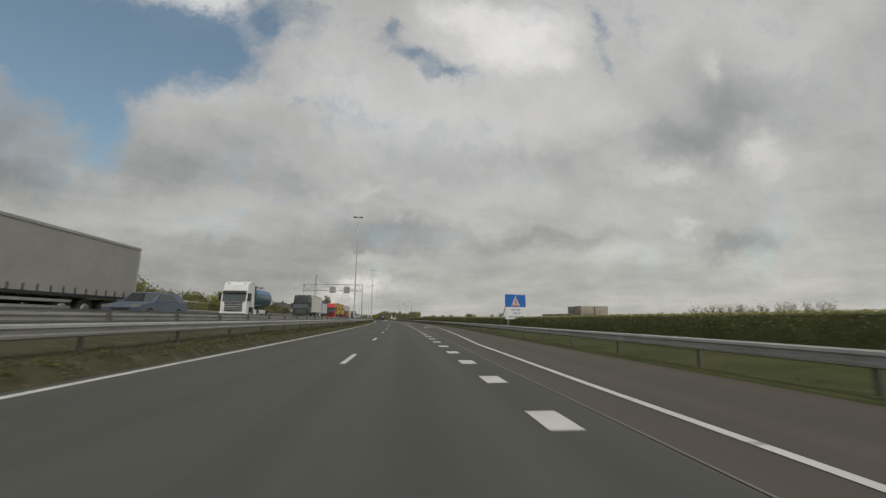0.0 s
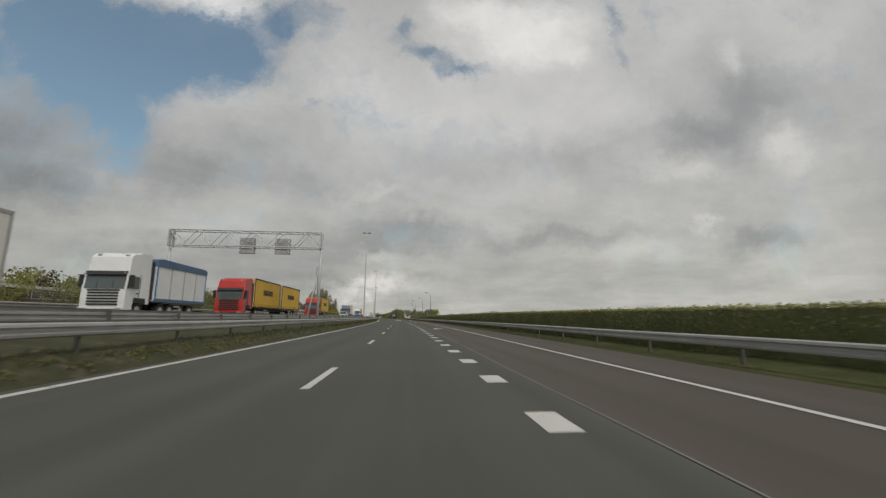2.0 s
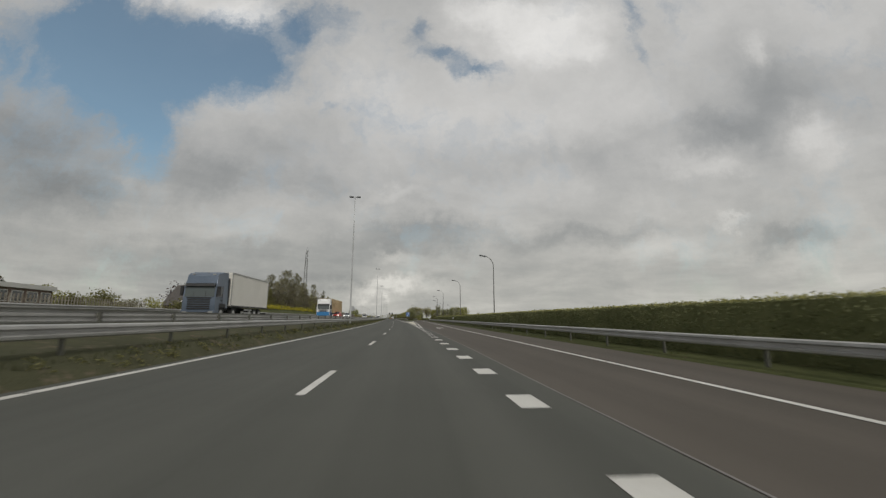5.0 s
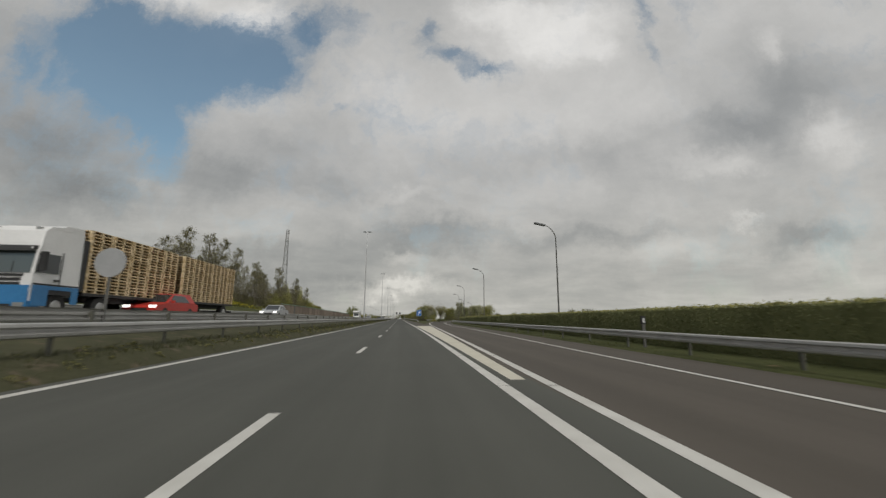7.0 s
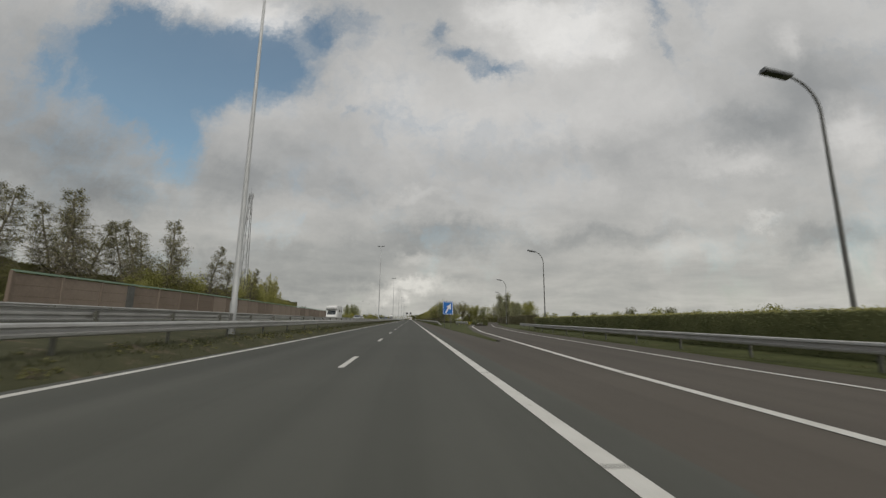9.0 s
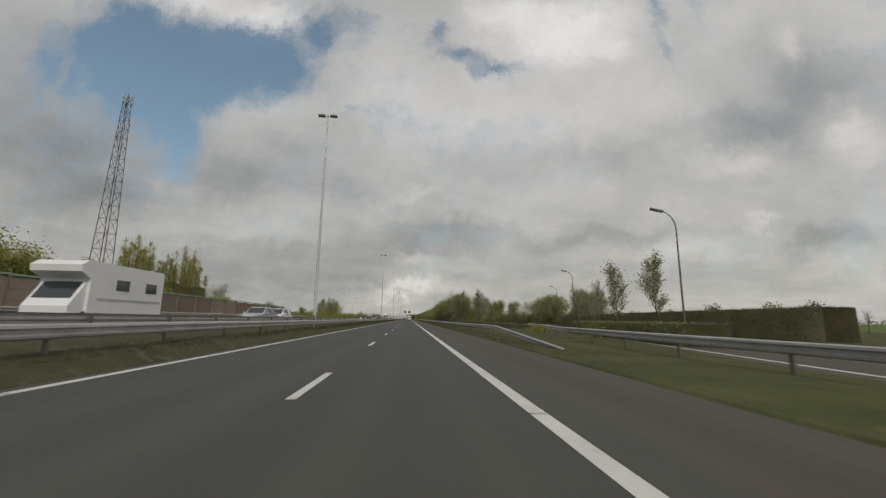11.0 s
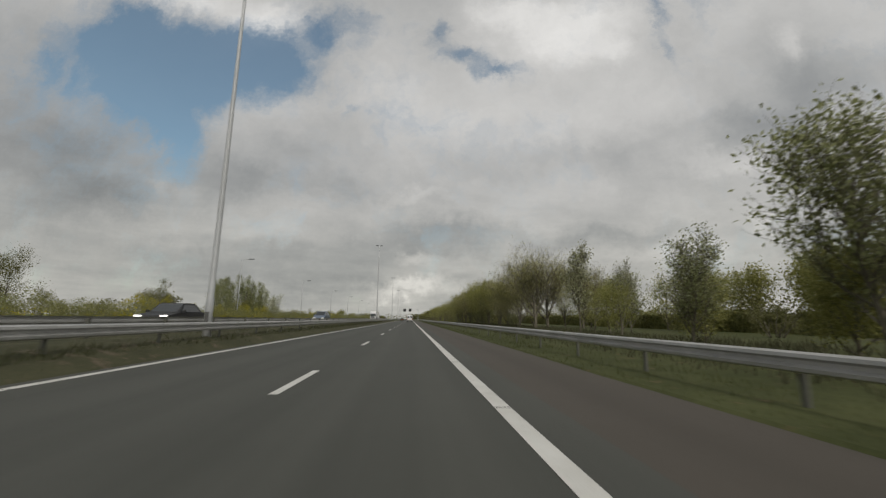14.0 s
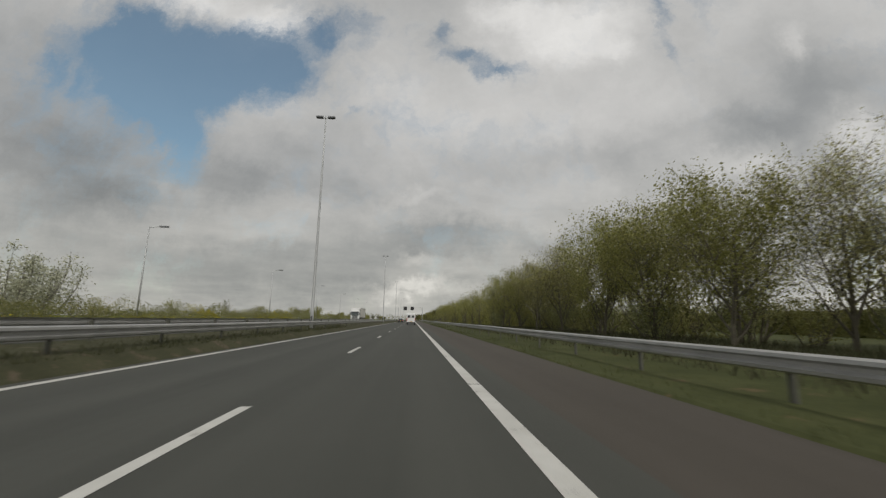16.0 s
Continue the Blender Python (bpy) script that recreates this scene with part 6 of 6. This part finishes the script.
def car(s, u, paint, label, length=4.3, high=1.45, name="car", away=False, lit=False, estate=False):
    m = along(s, u, 0 if away else lift(s), 180 if away else 0)
    thing = empty(name, m)
    L = length
    belt, sill = high * 0.62, 0.28
    lower = [(0.02, sill), (0.0, 0.62), (0.12, 0.74), (L * 0.26, belt), (L * 0.9, belt + 0.04), (L - 0.02, belt - 0.08), (L, 0.55), (L - 0.08, sill)]
    body = part("body", prism(lower, -0.87, 0.87), paint, thing, bevel=0.06)
    back = L * (0.96 if estate else 0.86)
    roof = [(L * 0.25, belt - 0.02), (L * 0.42, high - 0.03), (L * 0.5, high), (L * (0.84 if estate else 0.70), high - 0.01), (back, belt)]
    part("cabin", prism(roof, -0.80, 0.80, lambda y, z: 1.0 - 0.2 * max(0, (z - belt) / (high - belt))), paint, thing, bevel=0.03)
    part("windscreen", prism([(L * 0.27, belt + 0.03), (L * 0.408, high - 0.08), (L * 0.42, high - 0.06), (L * 0.30, belt + 0.02)], -0.66, 0.66), GLASS, thing, "dark windscreen").location.y = -0.035
    part("rear_window", prism([(back - 0.02, belt + 0.04), (back - L * 0.10, high - 0.08), (back - L * 0.11, high - 0.1), (back - 0.06, belt + 0.03)], -0.62, 0.62), GLASS, thing, "dark rear window").location.y = 0.045
    for side in (-1, 1):
        bm = prism([(L * 0.32, belt + 0.04), (L * 0.43, high - 0.1), (L * 0.68, high - 0.1), (L * 0.8, belt + 0.05)], -0.012, 0.012)
        w = part("side_window", bm, GLASS, thing, "dark side window")
        w.matrix_basis = Matrix.Translation((side * 0.808, 0, 0)) @ Matrix.Translation((0, 0, belt)) @ Matrix.Rotation(-side * 0.27, 4, "Y") @ Matrix.Translation((0, 0, -belt))
        part("headlight", boxed((side * 0.66 - 0.17, side * 0.66 + 0.17, -0.02, 0.12, 0.6, 0.74)), HEAD_LAMP if lit else RIM, thing, "lit headlight" if lit else "clear headlight", bevel=0.03)
        part("tail_light", boxed((side * 0.72 - 0.1, side * 0.72 + 0.1, L - 0.1, L + 0.02, 0.72, 0.9)), SIGN_RED, thing, "red tail light", bevel=0.02)
        part("mirror", boxed((side * 0.97 - 0.09, side * 0.97 + 0.09, L * 0.3, L * 0.3 + 0.1, belt, belt + 0.13)), paint, thing, bevel=0.03)
        for y in (L * 0.19, L * 0.79):
            wheel(thing, side * 0.78, y, 0.31, 0.2, side)
    part("grille", boxed((-0.4, 0.4, -0.02, 0.05, 0.42, 0.58)), BLACK, thing, bevel=0.02)
    part("number_plate", boxed((-0.26, 0.26, L - 0.02, L + 0.03, 0.6, 0.71)), YELLOW, thing, "plain yellow plate")
    return tagged(thing, label, "car")


car(247.6, LANE_NEAR - 0.9, RED, "bright red estate car on the opposite carriageway", lit=True, estate=True)
car(268.0, LANE_NEAR - 0.8, SILVER, "silver hatchback on the opposite carriageway", lit=True)
car(158.0, LANE_NEAR + 0.1, SILVER, "pale silver saloon car behind a yellow trailer")
car(387.2, LANE_NEAR + 0.2, SILVER, "silver hatchback beside the noise barrier", length=4.4)
car(392.6, LANE_NEAR + 0.1, WHITE, "white hatchback on the opposite carriageway", length=3.9, estate=True)
car(511.5, LANE_NEAR - 0.4, GREY_BLUE, "dark purple-grey car with lit headlights", lit=True, high=1.75, length=4.7, estate=True)
car(471.0, LANE_NEAR, BLACK, "black car on the opposite carriageway", lit=True)
car(20.5, LANE_NEAR - 0.2, GREY_BLUE, "grey car on the opposite carriageway", estate=True)
car(668, -3.9, BLACK, "dark car far ahead on the carriageway", away=True)


def camper(s, u):
    thing = empty("camper_van", along(s, u, lift(s)))
    part("body", prism([(0.9, 0.5), (0.9, 2.2), (0.3, 2.5), (0.25, 2.8), (0.7, 3.05), (6.4, 3.05), (6.5, 2.9), (6.5, 0.5)], -1.12, 1.12), WHITE, thing, "white camper body", bevel=0.08)
    part("nose", prism([(0.0, 0.4), (0.0, 0.9), (0.2, 1.15), (0.95, 2.15), (1.2, 2.15), (1.2, 0.4)], -0.98, 0.98), WHITE, thing, bevel=0.06)
    part("windscreen", prism([(0.28, 1.28), (0.82, 2.05), (0.9, 2.05), (0.36, 1.26)], -0.82, 0.82), GLASS, thing).location.y = -0.03
    for side in (-1, 1):
        for y, z in ((2.6, 1.75), (4.9, 1.75)):
            part("side_window", boxed((side * 1.125 - 0.015, side * 1.125 + 0.015, y, y + 0.95, z, z + 0.55)), GLASS, thing, "dark side window", bevel=0.01)
        part("stripe", boxed((side * 1.124 - 0.01, side * 1.124 + 0.01, 1.4, 6.3, 1.2, 1.32)), SILVER, thing, "grey trim stripe")
        part("skirt", boxed((side * 1.1 - 0.03, side * 1.1 + 0.03, 1.3, 6.4, 0.3, 0.55)), SILVER, thing)
        for y in (0.95, 4.9):
            wheel(thing, side * 0.95, y, 0.34, 0.24, side)
    part("roof_hatch", boxed((-0.4, 0.4, 3.0, 3.7, 3.05, 3.16)), CREAM, thing, bevel=0.03)
    return tagged(thing, "white camper van on the opposite carriageway", "camper van")


camper(372.2, LANE_FAR + 0.3)


def van_ahead(s, u):
    thing = empty("van", along(s, u))
    part("body", prism([(0.0, 0.45), (0.0, 2.45), (0.15, 2.6), (4.0, 2.6), (4.8, 1.6), (5.6, 1.25), (5.7, 0.45)], -0.98, 0.98), WHITE, thing, bevel=0.08)
    for side in (-1, 1):
        door = part("rear_door", boxed((side * 0.46 - 0.44, side * 0.46 + 0.44, -0.03, 0.02, 0.6, 2.4)), WHITE, thing, bevel=0.02)
        part("rear_window", boxed((side * 0.46 - 0.32, side * 0.46 + 0.32, -0.045, -0.028, 1.6, 2.15)), GLASS, door, "dark rear window")
        part("tail_light", boxed((side * 0.93 - 0.06, side * 0.93 + 0.06, -0.05, 0.03, 0.9, 1.6)), SIGN_RED, thing, "red tail light")
        for y in (1.1, 4.6):
            wheel(thing, side * 0.86, y, 0.34, 0.24, side)
    part("bumper", boxed((-0.95, 0.95, -0.1, 0.05, 0.4, 0.62)), BLACK, thing, bevel=0.03)
    part("number_plate", boxed((-0.26, 0.26, -0.125, -0.09, 0.66, 0.77)), YELLOW, thing, "plain yellow plate")
    return tagged(thing, "white high-roofed delivery van seen from behind", "van")


van_ahead(606, 0.2)


# -- signs and small roadside things --
def hoarding(s, u):
    """A roadside board: blue above with a warning triangle, white below with grey lines of lettering."""
    thing = empty("roadside_sign", along(s, u, 0, 22))
    for x in (-1.0, 1.0):
        part("post", boxed((x - 0.05, x + 0.05, 0.06, 0.16, -0.4, 3.75)), WOOD_GREY, thing)
        part("stay", rod(bmesh.new(), (x, 0.12, 3.3), (x, 1.9, -0.2), 0.04), WOOD_GREY, thing)
    part("upper_panel", boxed((-1.36, 1.36, 0.0, 0.05, 2.54, 3.86)), SIGN_BLUE, thing, "blue upper panel", bevel=0.01)
    part("lower_panel", boxed((-1.36, 1.36, 0.0, 0.05, 1.26, 2.53)), SIGN_WHITE, thing, "white lower panel", bevel=0.01)
    part("triangle", prism_xz([(-0.6, 2.64), (0.6, 2.64), (0.0, 3.72)], -0.012, -0.001), SIGN_WHITE, thing, "white triangle")
    part("triangle_rim", prism_xz([(-0.5, 2.69), (0.5, 2.69), (0.0, 3.6)], -0.018, -0.013), SIGN_RED, thing, "red triangle")
    part("triangle_face", prism_xz([(-0.35, 2.77), (0.35, 2.77), (0.0, 3.42)], -0.024, -0.019), SIGN_WHITE, thing)
    part("pictogram", prism_xz([(-0.1, 2.82), (0.1, 2.82), (0.04, 3.24), (-0.04, 3.24)], -0.03, -0.025), BLACK, thing)
    for z, words in ((2.16, ((-0.62, -0.1), (0.02, 0.6))), (1.80, ((-0.36, 0.18), (0.3, 0.62))), (1.44, ((-0.98, -0.3), (-0.2, 0.16), (0.26, 1.0)))):
        for x0, x1 in words:
            part("lettering_bar", boxed((x0, x1, -0.012, -0.001, z, z + 0.17)), SIGN_TEXT, thing)
    return tagged(thing, "blue and white roadside board with a warning triangle", "sign")


def prism_xz(outline, y0, y1):
    bm = bmesh.new()
    rows = [[bm.verts.new((x, y, z)) for x, z in outline] for y in (y0, y1)]
    n = len(outline)
    for k in range(n):
        bm.faces.new((rows[0][k], rows[0][(k + 1) % n], rows[1][(k + 1) % n], rows[1][k]))
    bm.faces.new(rows[0][::-1])
    bm.faces.new(rows[1])
    return bm


hoarding(41.4, 12.1)


def exit_sign(s, u):
    thing = empty("exit_sign", along(s, u, 0))
    for x in (-0.45, 0.45):
        part("post", rod(bmesh.new(), (x, 0.06, -0.3), (x, 0.06, 3.6), 0.04), POST_STEEL, thing)
    part("panel", boxed((-0.72, 0.72, -0.02, 0.02, 1.9, 3.7)), SIGN_BLUE, thing, "blue panel", bevel=0.012)
    for x0, x1, z0, z1 in ((-0.68, 0.68, 1.94, 1.99), (-0.68, 0.68, 3.61, 3.66), (-0.68, -0.63, 1.99, 3.61), (0.63, 0.68, 1.99, 3.61)):
        part("border", boxed((x0, x1, -0.028, -0.021, z0, z1)), SIGN_WHITE, thing)
    part("arrow_shaft", prism_xz([(-0.38, 2.2), (-0.22, 2.08), (0.2, 2.85), (0.06, 2.95)], -0.03, -0.021), SIGN_WHITE, thing)
    part("arrow_tip", prism_xz([(-0.2, 2.98), (0.38, 2.58), (0.42, 3.4)], -0.03, -0.021), SIGN_WHITE, thing)
    return tagged(thing, "blue exit sign with a white slanting arrow", "sign")


exit_sign(345, 5.3)


def marker_post(s, u):
    thing = empty("marker_post", along(s, u, 0))
    part("post", boxed((-0.06, 0.06, -0.04, 0.04, -0.3, 1.05)), POST_STEEL, thing, bevel=0.015)
    part("dark_band", boxed((-0.1, 0.1, -0.05, 0.05, 1.05, 1.4)), BLACK, thing, "black top", bevel=0.02)
    part("reflector", boxed((-0.04, 0.04, -0.058, -0.05, 1.12, 1.3)), SIGN_WHITE, thing)
    return tagged(thing, "dull grey marker post with a black top", "marker post", "marker posts along the verge")


for s, u in ((241.5, 10.3),):
    marker_post(s, u)


def disc_sign(s, u):
    thing = empty("round_sign", along(s, u, 0.2))
    part("post", rod(bmesh.new(), (0, 0.05, -0.3), (0, 0.05, 3.2), 0.045), POST_STEEL, thing)
    bm = bmesh.new()
    bmesh.ops.create_cone(bm, cap_ends=True, segments=32, radius1=0.48, radius2=0.48, depth=0.03, matrix=Matrix.Translation((0, 0, 2.75)) @ Matrix.Rotation(radians(90), 4, "X"))
    part("disc", bm, SIGN_BACK, thing, "grey back of a round sign")
    return tagged(thing, "grey back of a round sign on a post", "sign")


disc_sign(70.5, -9.0)
disc_sign(238.6, -9.6)


def crate_stack(s, u):
    """Weathered wooden crates piled in rows on the field."""
    thing = empty("crate_stack", along(s, u, -0.05))
    n = 0
    plank = []
    for z in (0.02, 0.32, 0.62, 0.92):
        plank.append((-1.18, 1.18, -1.16, 1.16, z, z + 0.275))
    plank += [(x, x + 0.14, y, y + 0.14, 0.0, 1.17) for x in (-1.2, 1.06) for y in (-1.2, 1.06)]
    first = None
    for row in range(2):
        for col in range(7):
            for lay in range(3 if col > 4 else 2):
                m = Matrix.Translation((row * 2.5, col * -2.5, lay * 1.2)) @ Matrix.Rotation(0.03 * math.sin(n * 2.1), 4, "Z")
                if first is None:
                    first = part("crate", boxed(*plank), WOOD_GREY, thing)
                    first.matrix_basis = m
                else:
                    again(first, thing, m)
                n += 1
    return tagged(thing, "stack of weathered wooden crates behind the hedge", "crates")


crate_stack(80.3, 31.6)


def lattice_tower(s, u, high):
    thing = empty("lattice_tower", along(s, u, -0.2))
    def half(z):
        return 1.5 - 1.05 * z / high
    corner = [(-1, -1), (1, -1), (1, 1), (-1, 1)]
    for cx, cy in corner:
        part("leg", rod(bmesh.new(), (cx * half(0), cy * half(0), 0), (cx * half(high), cy * half(high), high), 0.1, 0.06, 6), POST_STEEL, thing)
    z = 0.0
    k = 0
    while z < high - 1:
        h = 2 * half(z) * 1.05 + 0.6
        for j in range(4):
            a, b = corner[j], corner[(j + 1) % 4]
            if k % 2:
                a, b = b, a
            part("brace", rod(bmesh.new(), (a[0] * half(z), a[1] * half(z), z), (b[0] * half(z + h), b[1] * half(z + h), min(z + h, high)), 0.045, sides=4), POST_STEEL, thing)
            part("ring_bar", rod(bmesh.new(), (a[0] * half(z), a[1] * half(z), z), (b[0] * half(z), b[1] * half(z), z), 0.04, sides=4), POST_STEEL, thing)
        z += h
        k += 1
    for z, a in ((high - 1.2, 0.3), (high - 1.4, 2.4), (high - 1.0, 4.4), (high - 7, 0.8), (high - 9, 3.0)):
        part("panel_antenna", boxed((math.cos(a) * 0.9 - 0.12, math.cos(a) * 0.9 + 0.12, math.sin(a) * 0.9 - 0.08, math.sin(a) * 0.9 + 0.08, z - 1.0, z + 1.1)), SIGN_BACK, thing, bevel=0.03)
    part("whip_antenna", rod(bmesh.new(), (0, 0, high - 1), (0, 0, high + 2.2), 0.03), POST_STEEL, thing)
    return tagged(thing, "steel lattice radio mast with panel antennas", "radio mast")


lattice_tower(434, -59.5, 46.5)


# -- the noise barrier --
def noise_barrier(s0, s1, u, high):
    thing = empty("noise_barrier")
    foot = track([(300, 0.42), (340, 0.36), (442, -0.5)])
    n = int((s1 - s0) / 4)
    panel = post = cap = None
    for k in range(n + 1):
        s = s0 + 4 * k
        m = along(s, u, 0.2 + foot(s))
        if post is None:
            post = part("post", boxed((-0.11, 0.11, -0.09, 0.09, -0.5, high + 0.05)), WALL_BROWN, thing)
            post.matrix_basis = m
        else:
            again(post, thing, m)
        if k == n:
            break
        m = along(s + 2, u, 0.2 + foot(s))
        if panel is None:
            spans = [(-0.06, 0.06, -1.9, 1.9, -0.4 + j * 0.78, -0.4 + j * 0.78 + 0.765) for j in range(5)]
            panel = part("panel", boxed(*spans), WALL_BROWN, thing)
            panel.matrix_basis = m
            cap = part("cap", boxed((-0.13, 0.13, -1.99, 1.99, high - 0.02, high + 0.12)), CAP_GREEN, thing, "green capping", bevel=0.02)
            cap.matrix_basis = m
        else:
            again(panel, thing, m)
            again(cap, thing, m)
    door = part("service_door", boxed((0.06, 0.16, -0.45, 0.45, -0.4, high - 0.1)), POST_STEEL, thing, "dark service door", bevel=0.02)
    door.matrix_basis = along(329.6, u, 0.2 + foot(329.6))
    return tagged(thing, "rust-brown noise barrier with a green cap", "noise barrier")


noise_barrier(318, 442, -27.0, 3.6)


# -- houses and sheds on the left --
def house(s, u, turn, wide, deep, eaves, ridge, wall, label, roof=ROOF_TILE, windows=3, trim=True, chimney=True, name="house"):
    thing = empty(name, along(s, u, -0.2 + 1.9 * rise(s), turn))
    w, d = wide / 2, deep / 2
    part("wall", prism([(-w, 0), (w, 0), (w, eaves), (0, ridge - 0.12), (-w, eaves)], -d, d), wall, thing)
    for side in (-1, 1):
        out = [(side * (w + 0.35), eaves - 0.3), (0, ridge), (0, ridge + 0.16), (side * (w + 0.4), eaves - 0.14)]
        part("roof_slope", prism(out, -d - 0.35, d + 0.35), roof, thing)
        if trim:
            for x in (-d - 0.36, d + 0.36):
                out = [(side * (w + 0.38), eaves - 0.32), (0, ridge - 0.16), (0, ridge + 0.02), (side * (w + 0.42), eaves - 0.12)]
                part("barge_board", prism(out, x - 0.04, x + 0.04), PLASTER, thing, "white barge board")
    for k in range(windows):
        y = -w + (k + 0.5) * wide / windows
        for x in (-d, d):
            frame_ob = part("window", boxed((x - 0.05, x + 0.05, y - 0.55, y + 0.55, 0.9, 2.3)), PLASTER, thing, "white window frame")
            part("pane", boxed((x - 0.065, x + 0.065, y - 0.45, y + 0.45, 1.0, 2.2)), GLASS, frame_ob)
    for y, z in ((0.0, eaves + 0.1),):
        for x in (-d, d):
            frame_ob = part("window", boxed((x - 0.05, x + 0.05, y - 0.5, y + 0.5, z, z + 1.1)), PLASTER, thing, "white window frame")
            part("pane", boxed((x - 0.065, x + 0.065, y - 0.4, y + 0.4, z + 0.1, z + 1.0)), GLASS, frame_ob)
    for k in range(windows + 1):
        x = -d + (k + 0.5) * deep / (windows + 1)
        frame_ob = part("window", boxed((x - 0.5, x + 0.5, w - 0.05, w + 0.05, 0.9, 2.2)), PLASTER, thing, "white window frame")
        part("pane", boxed((x - 0.4, x + 0.4, w - 0.065, w + 0.065, 1.0, 2.1)), GLASS, frame_ob)
        frame_ob = part("window", boxed((x - 0.5, x + 0.5, -w - 0.05, -w + 0.05, 0.9, 2.2)), PLASTER, thing, "white window frame")
        part("pane", boxed((x - 0.4, x + 0.4, -w - 0.065, -w + 0.065, 1.0, 2.1)), GLASS, frame_ob)
    if chimney:
        part("chimney", boxed((d * 0.4 - 0.3, d * 0.4 + 0.3, -0.3, 0.3, ridge - 0.6, ridge + 0.9)), BRICK, thing, "brick chimney")
    return tagged(thing, label, "house")


house(80, -60, 35, 10, 13, 2.8, 6.8, BRICK, "brown brick farmhouse with a big dark roof", windows=3)
house(114.5, -66, 20, 6, 7, 3.0, 6.0, PLASTER, "small white rendered house with a dark roof", windows=2)
house(202, -51, 60, 5.5, 8, 3.2, 7.4, BRICK, "brick house with a white-edged steep gable", windows=2)
house(281, -60, -38, 7.0, 9, 4.8, 10.3, BRICK, "brick house with white barge boards", windows=2)
house(291, -52, -48, 6, 7, 4.2, 9.2, BRICK, "brown brick house with a pointed white-edged gable", windows=2)
house(298, -50.5, -48, 6, 7, 4.2, 9.0, BRICK, "brown brick house with a second pointed gable", windows=2)
house(106, -72, 8, 9, 18, 3.4, 7.6, BRICK, "long brown brick barn with a big dark roof", windows=3)
house(228, -66, 0, 7, 9, 3.4, 6.8, BRICK, "low brick house among dark garden trees", windows=2)


def shed(s, u, turn, long, deep, high, label):
    """A low flat-roofed building with a white fascia over a band of windows."""
    thing = empty("shed", along(s, u, -0.2 + 1.9 * rise(s), turn))
    part("wall", boxed((-deep / 2, deep / 2, -long / 2, long / 2, 0, high - 0.5)), BRICK, thing)
    part("fascia", boxed((-deep / 2 - 0.3, deep / 2 + 0.3, -long / 2 - 0.3, long / 2 + 0.3, high - 0.5, high)), PLASTER, thing, "white fascia", bevel=0.03)
    n = int(long / 2.2)
    for k in range(n):
        y = -long / 2 + (k + 0.5) * long / n
        frame_ob = part("window", boxed((deep / 2 - 0.05, deep / 2 + 0.05, y - 0.85, y + 0.85, high - 2.0, high - 0.75)), PLASTER, thing, "white window frame")
        part("pane", boxed((deep / 2 - 0.065, deep / 2 + 0.065, y - 0.75, y + 0.75, high - 1.9, high - 0.85)), GLASS, frame_ob)
    return tagged(thing, label, "shed")


shed(131, -62, 0, 22, 8, 4.2, "long flat-roofed building with a white fascia")
shed(206, -45, 10, 16, 6, 4.0, "low building with a white fascia beside the verge")
shed(279, -46.5, 0, 20, 6, 4.8, "long low shed with a white fascia")


def picket_fence(s0, s1, u):
    thing = empty("picket_fence")
    first = None
    for s in np.arange(s0, s1, 0.45):
        if first is None:
            first = part("picket", boxed((-0.015, 0.015, -0.07, 0.07, -0.2, 1.5)), WOOD_GREY, thing)
            first.matrix_basis = along(s, u, 0.2 + 1.9 * bank(s))
        else:
            again(first, thing, along(s, u, 0.2 + 1.9 * bank(s)))
    ribbon("rail", s0, s1, [lambda s: (u - 0.04, 1.2 + 1.9 * bank(s)), lambda s: (u - 0.03, 1.28 + 1.9 * bank(s))], WOOD_GREY, 4, thing)
    return tagged(thing, "grey weathered picket fence along gardens", "fence")


picket_fence(196, 226, -39)
picket_fence(250, 290, -42)
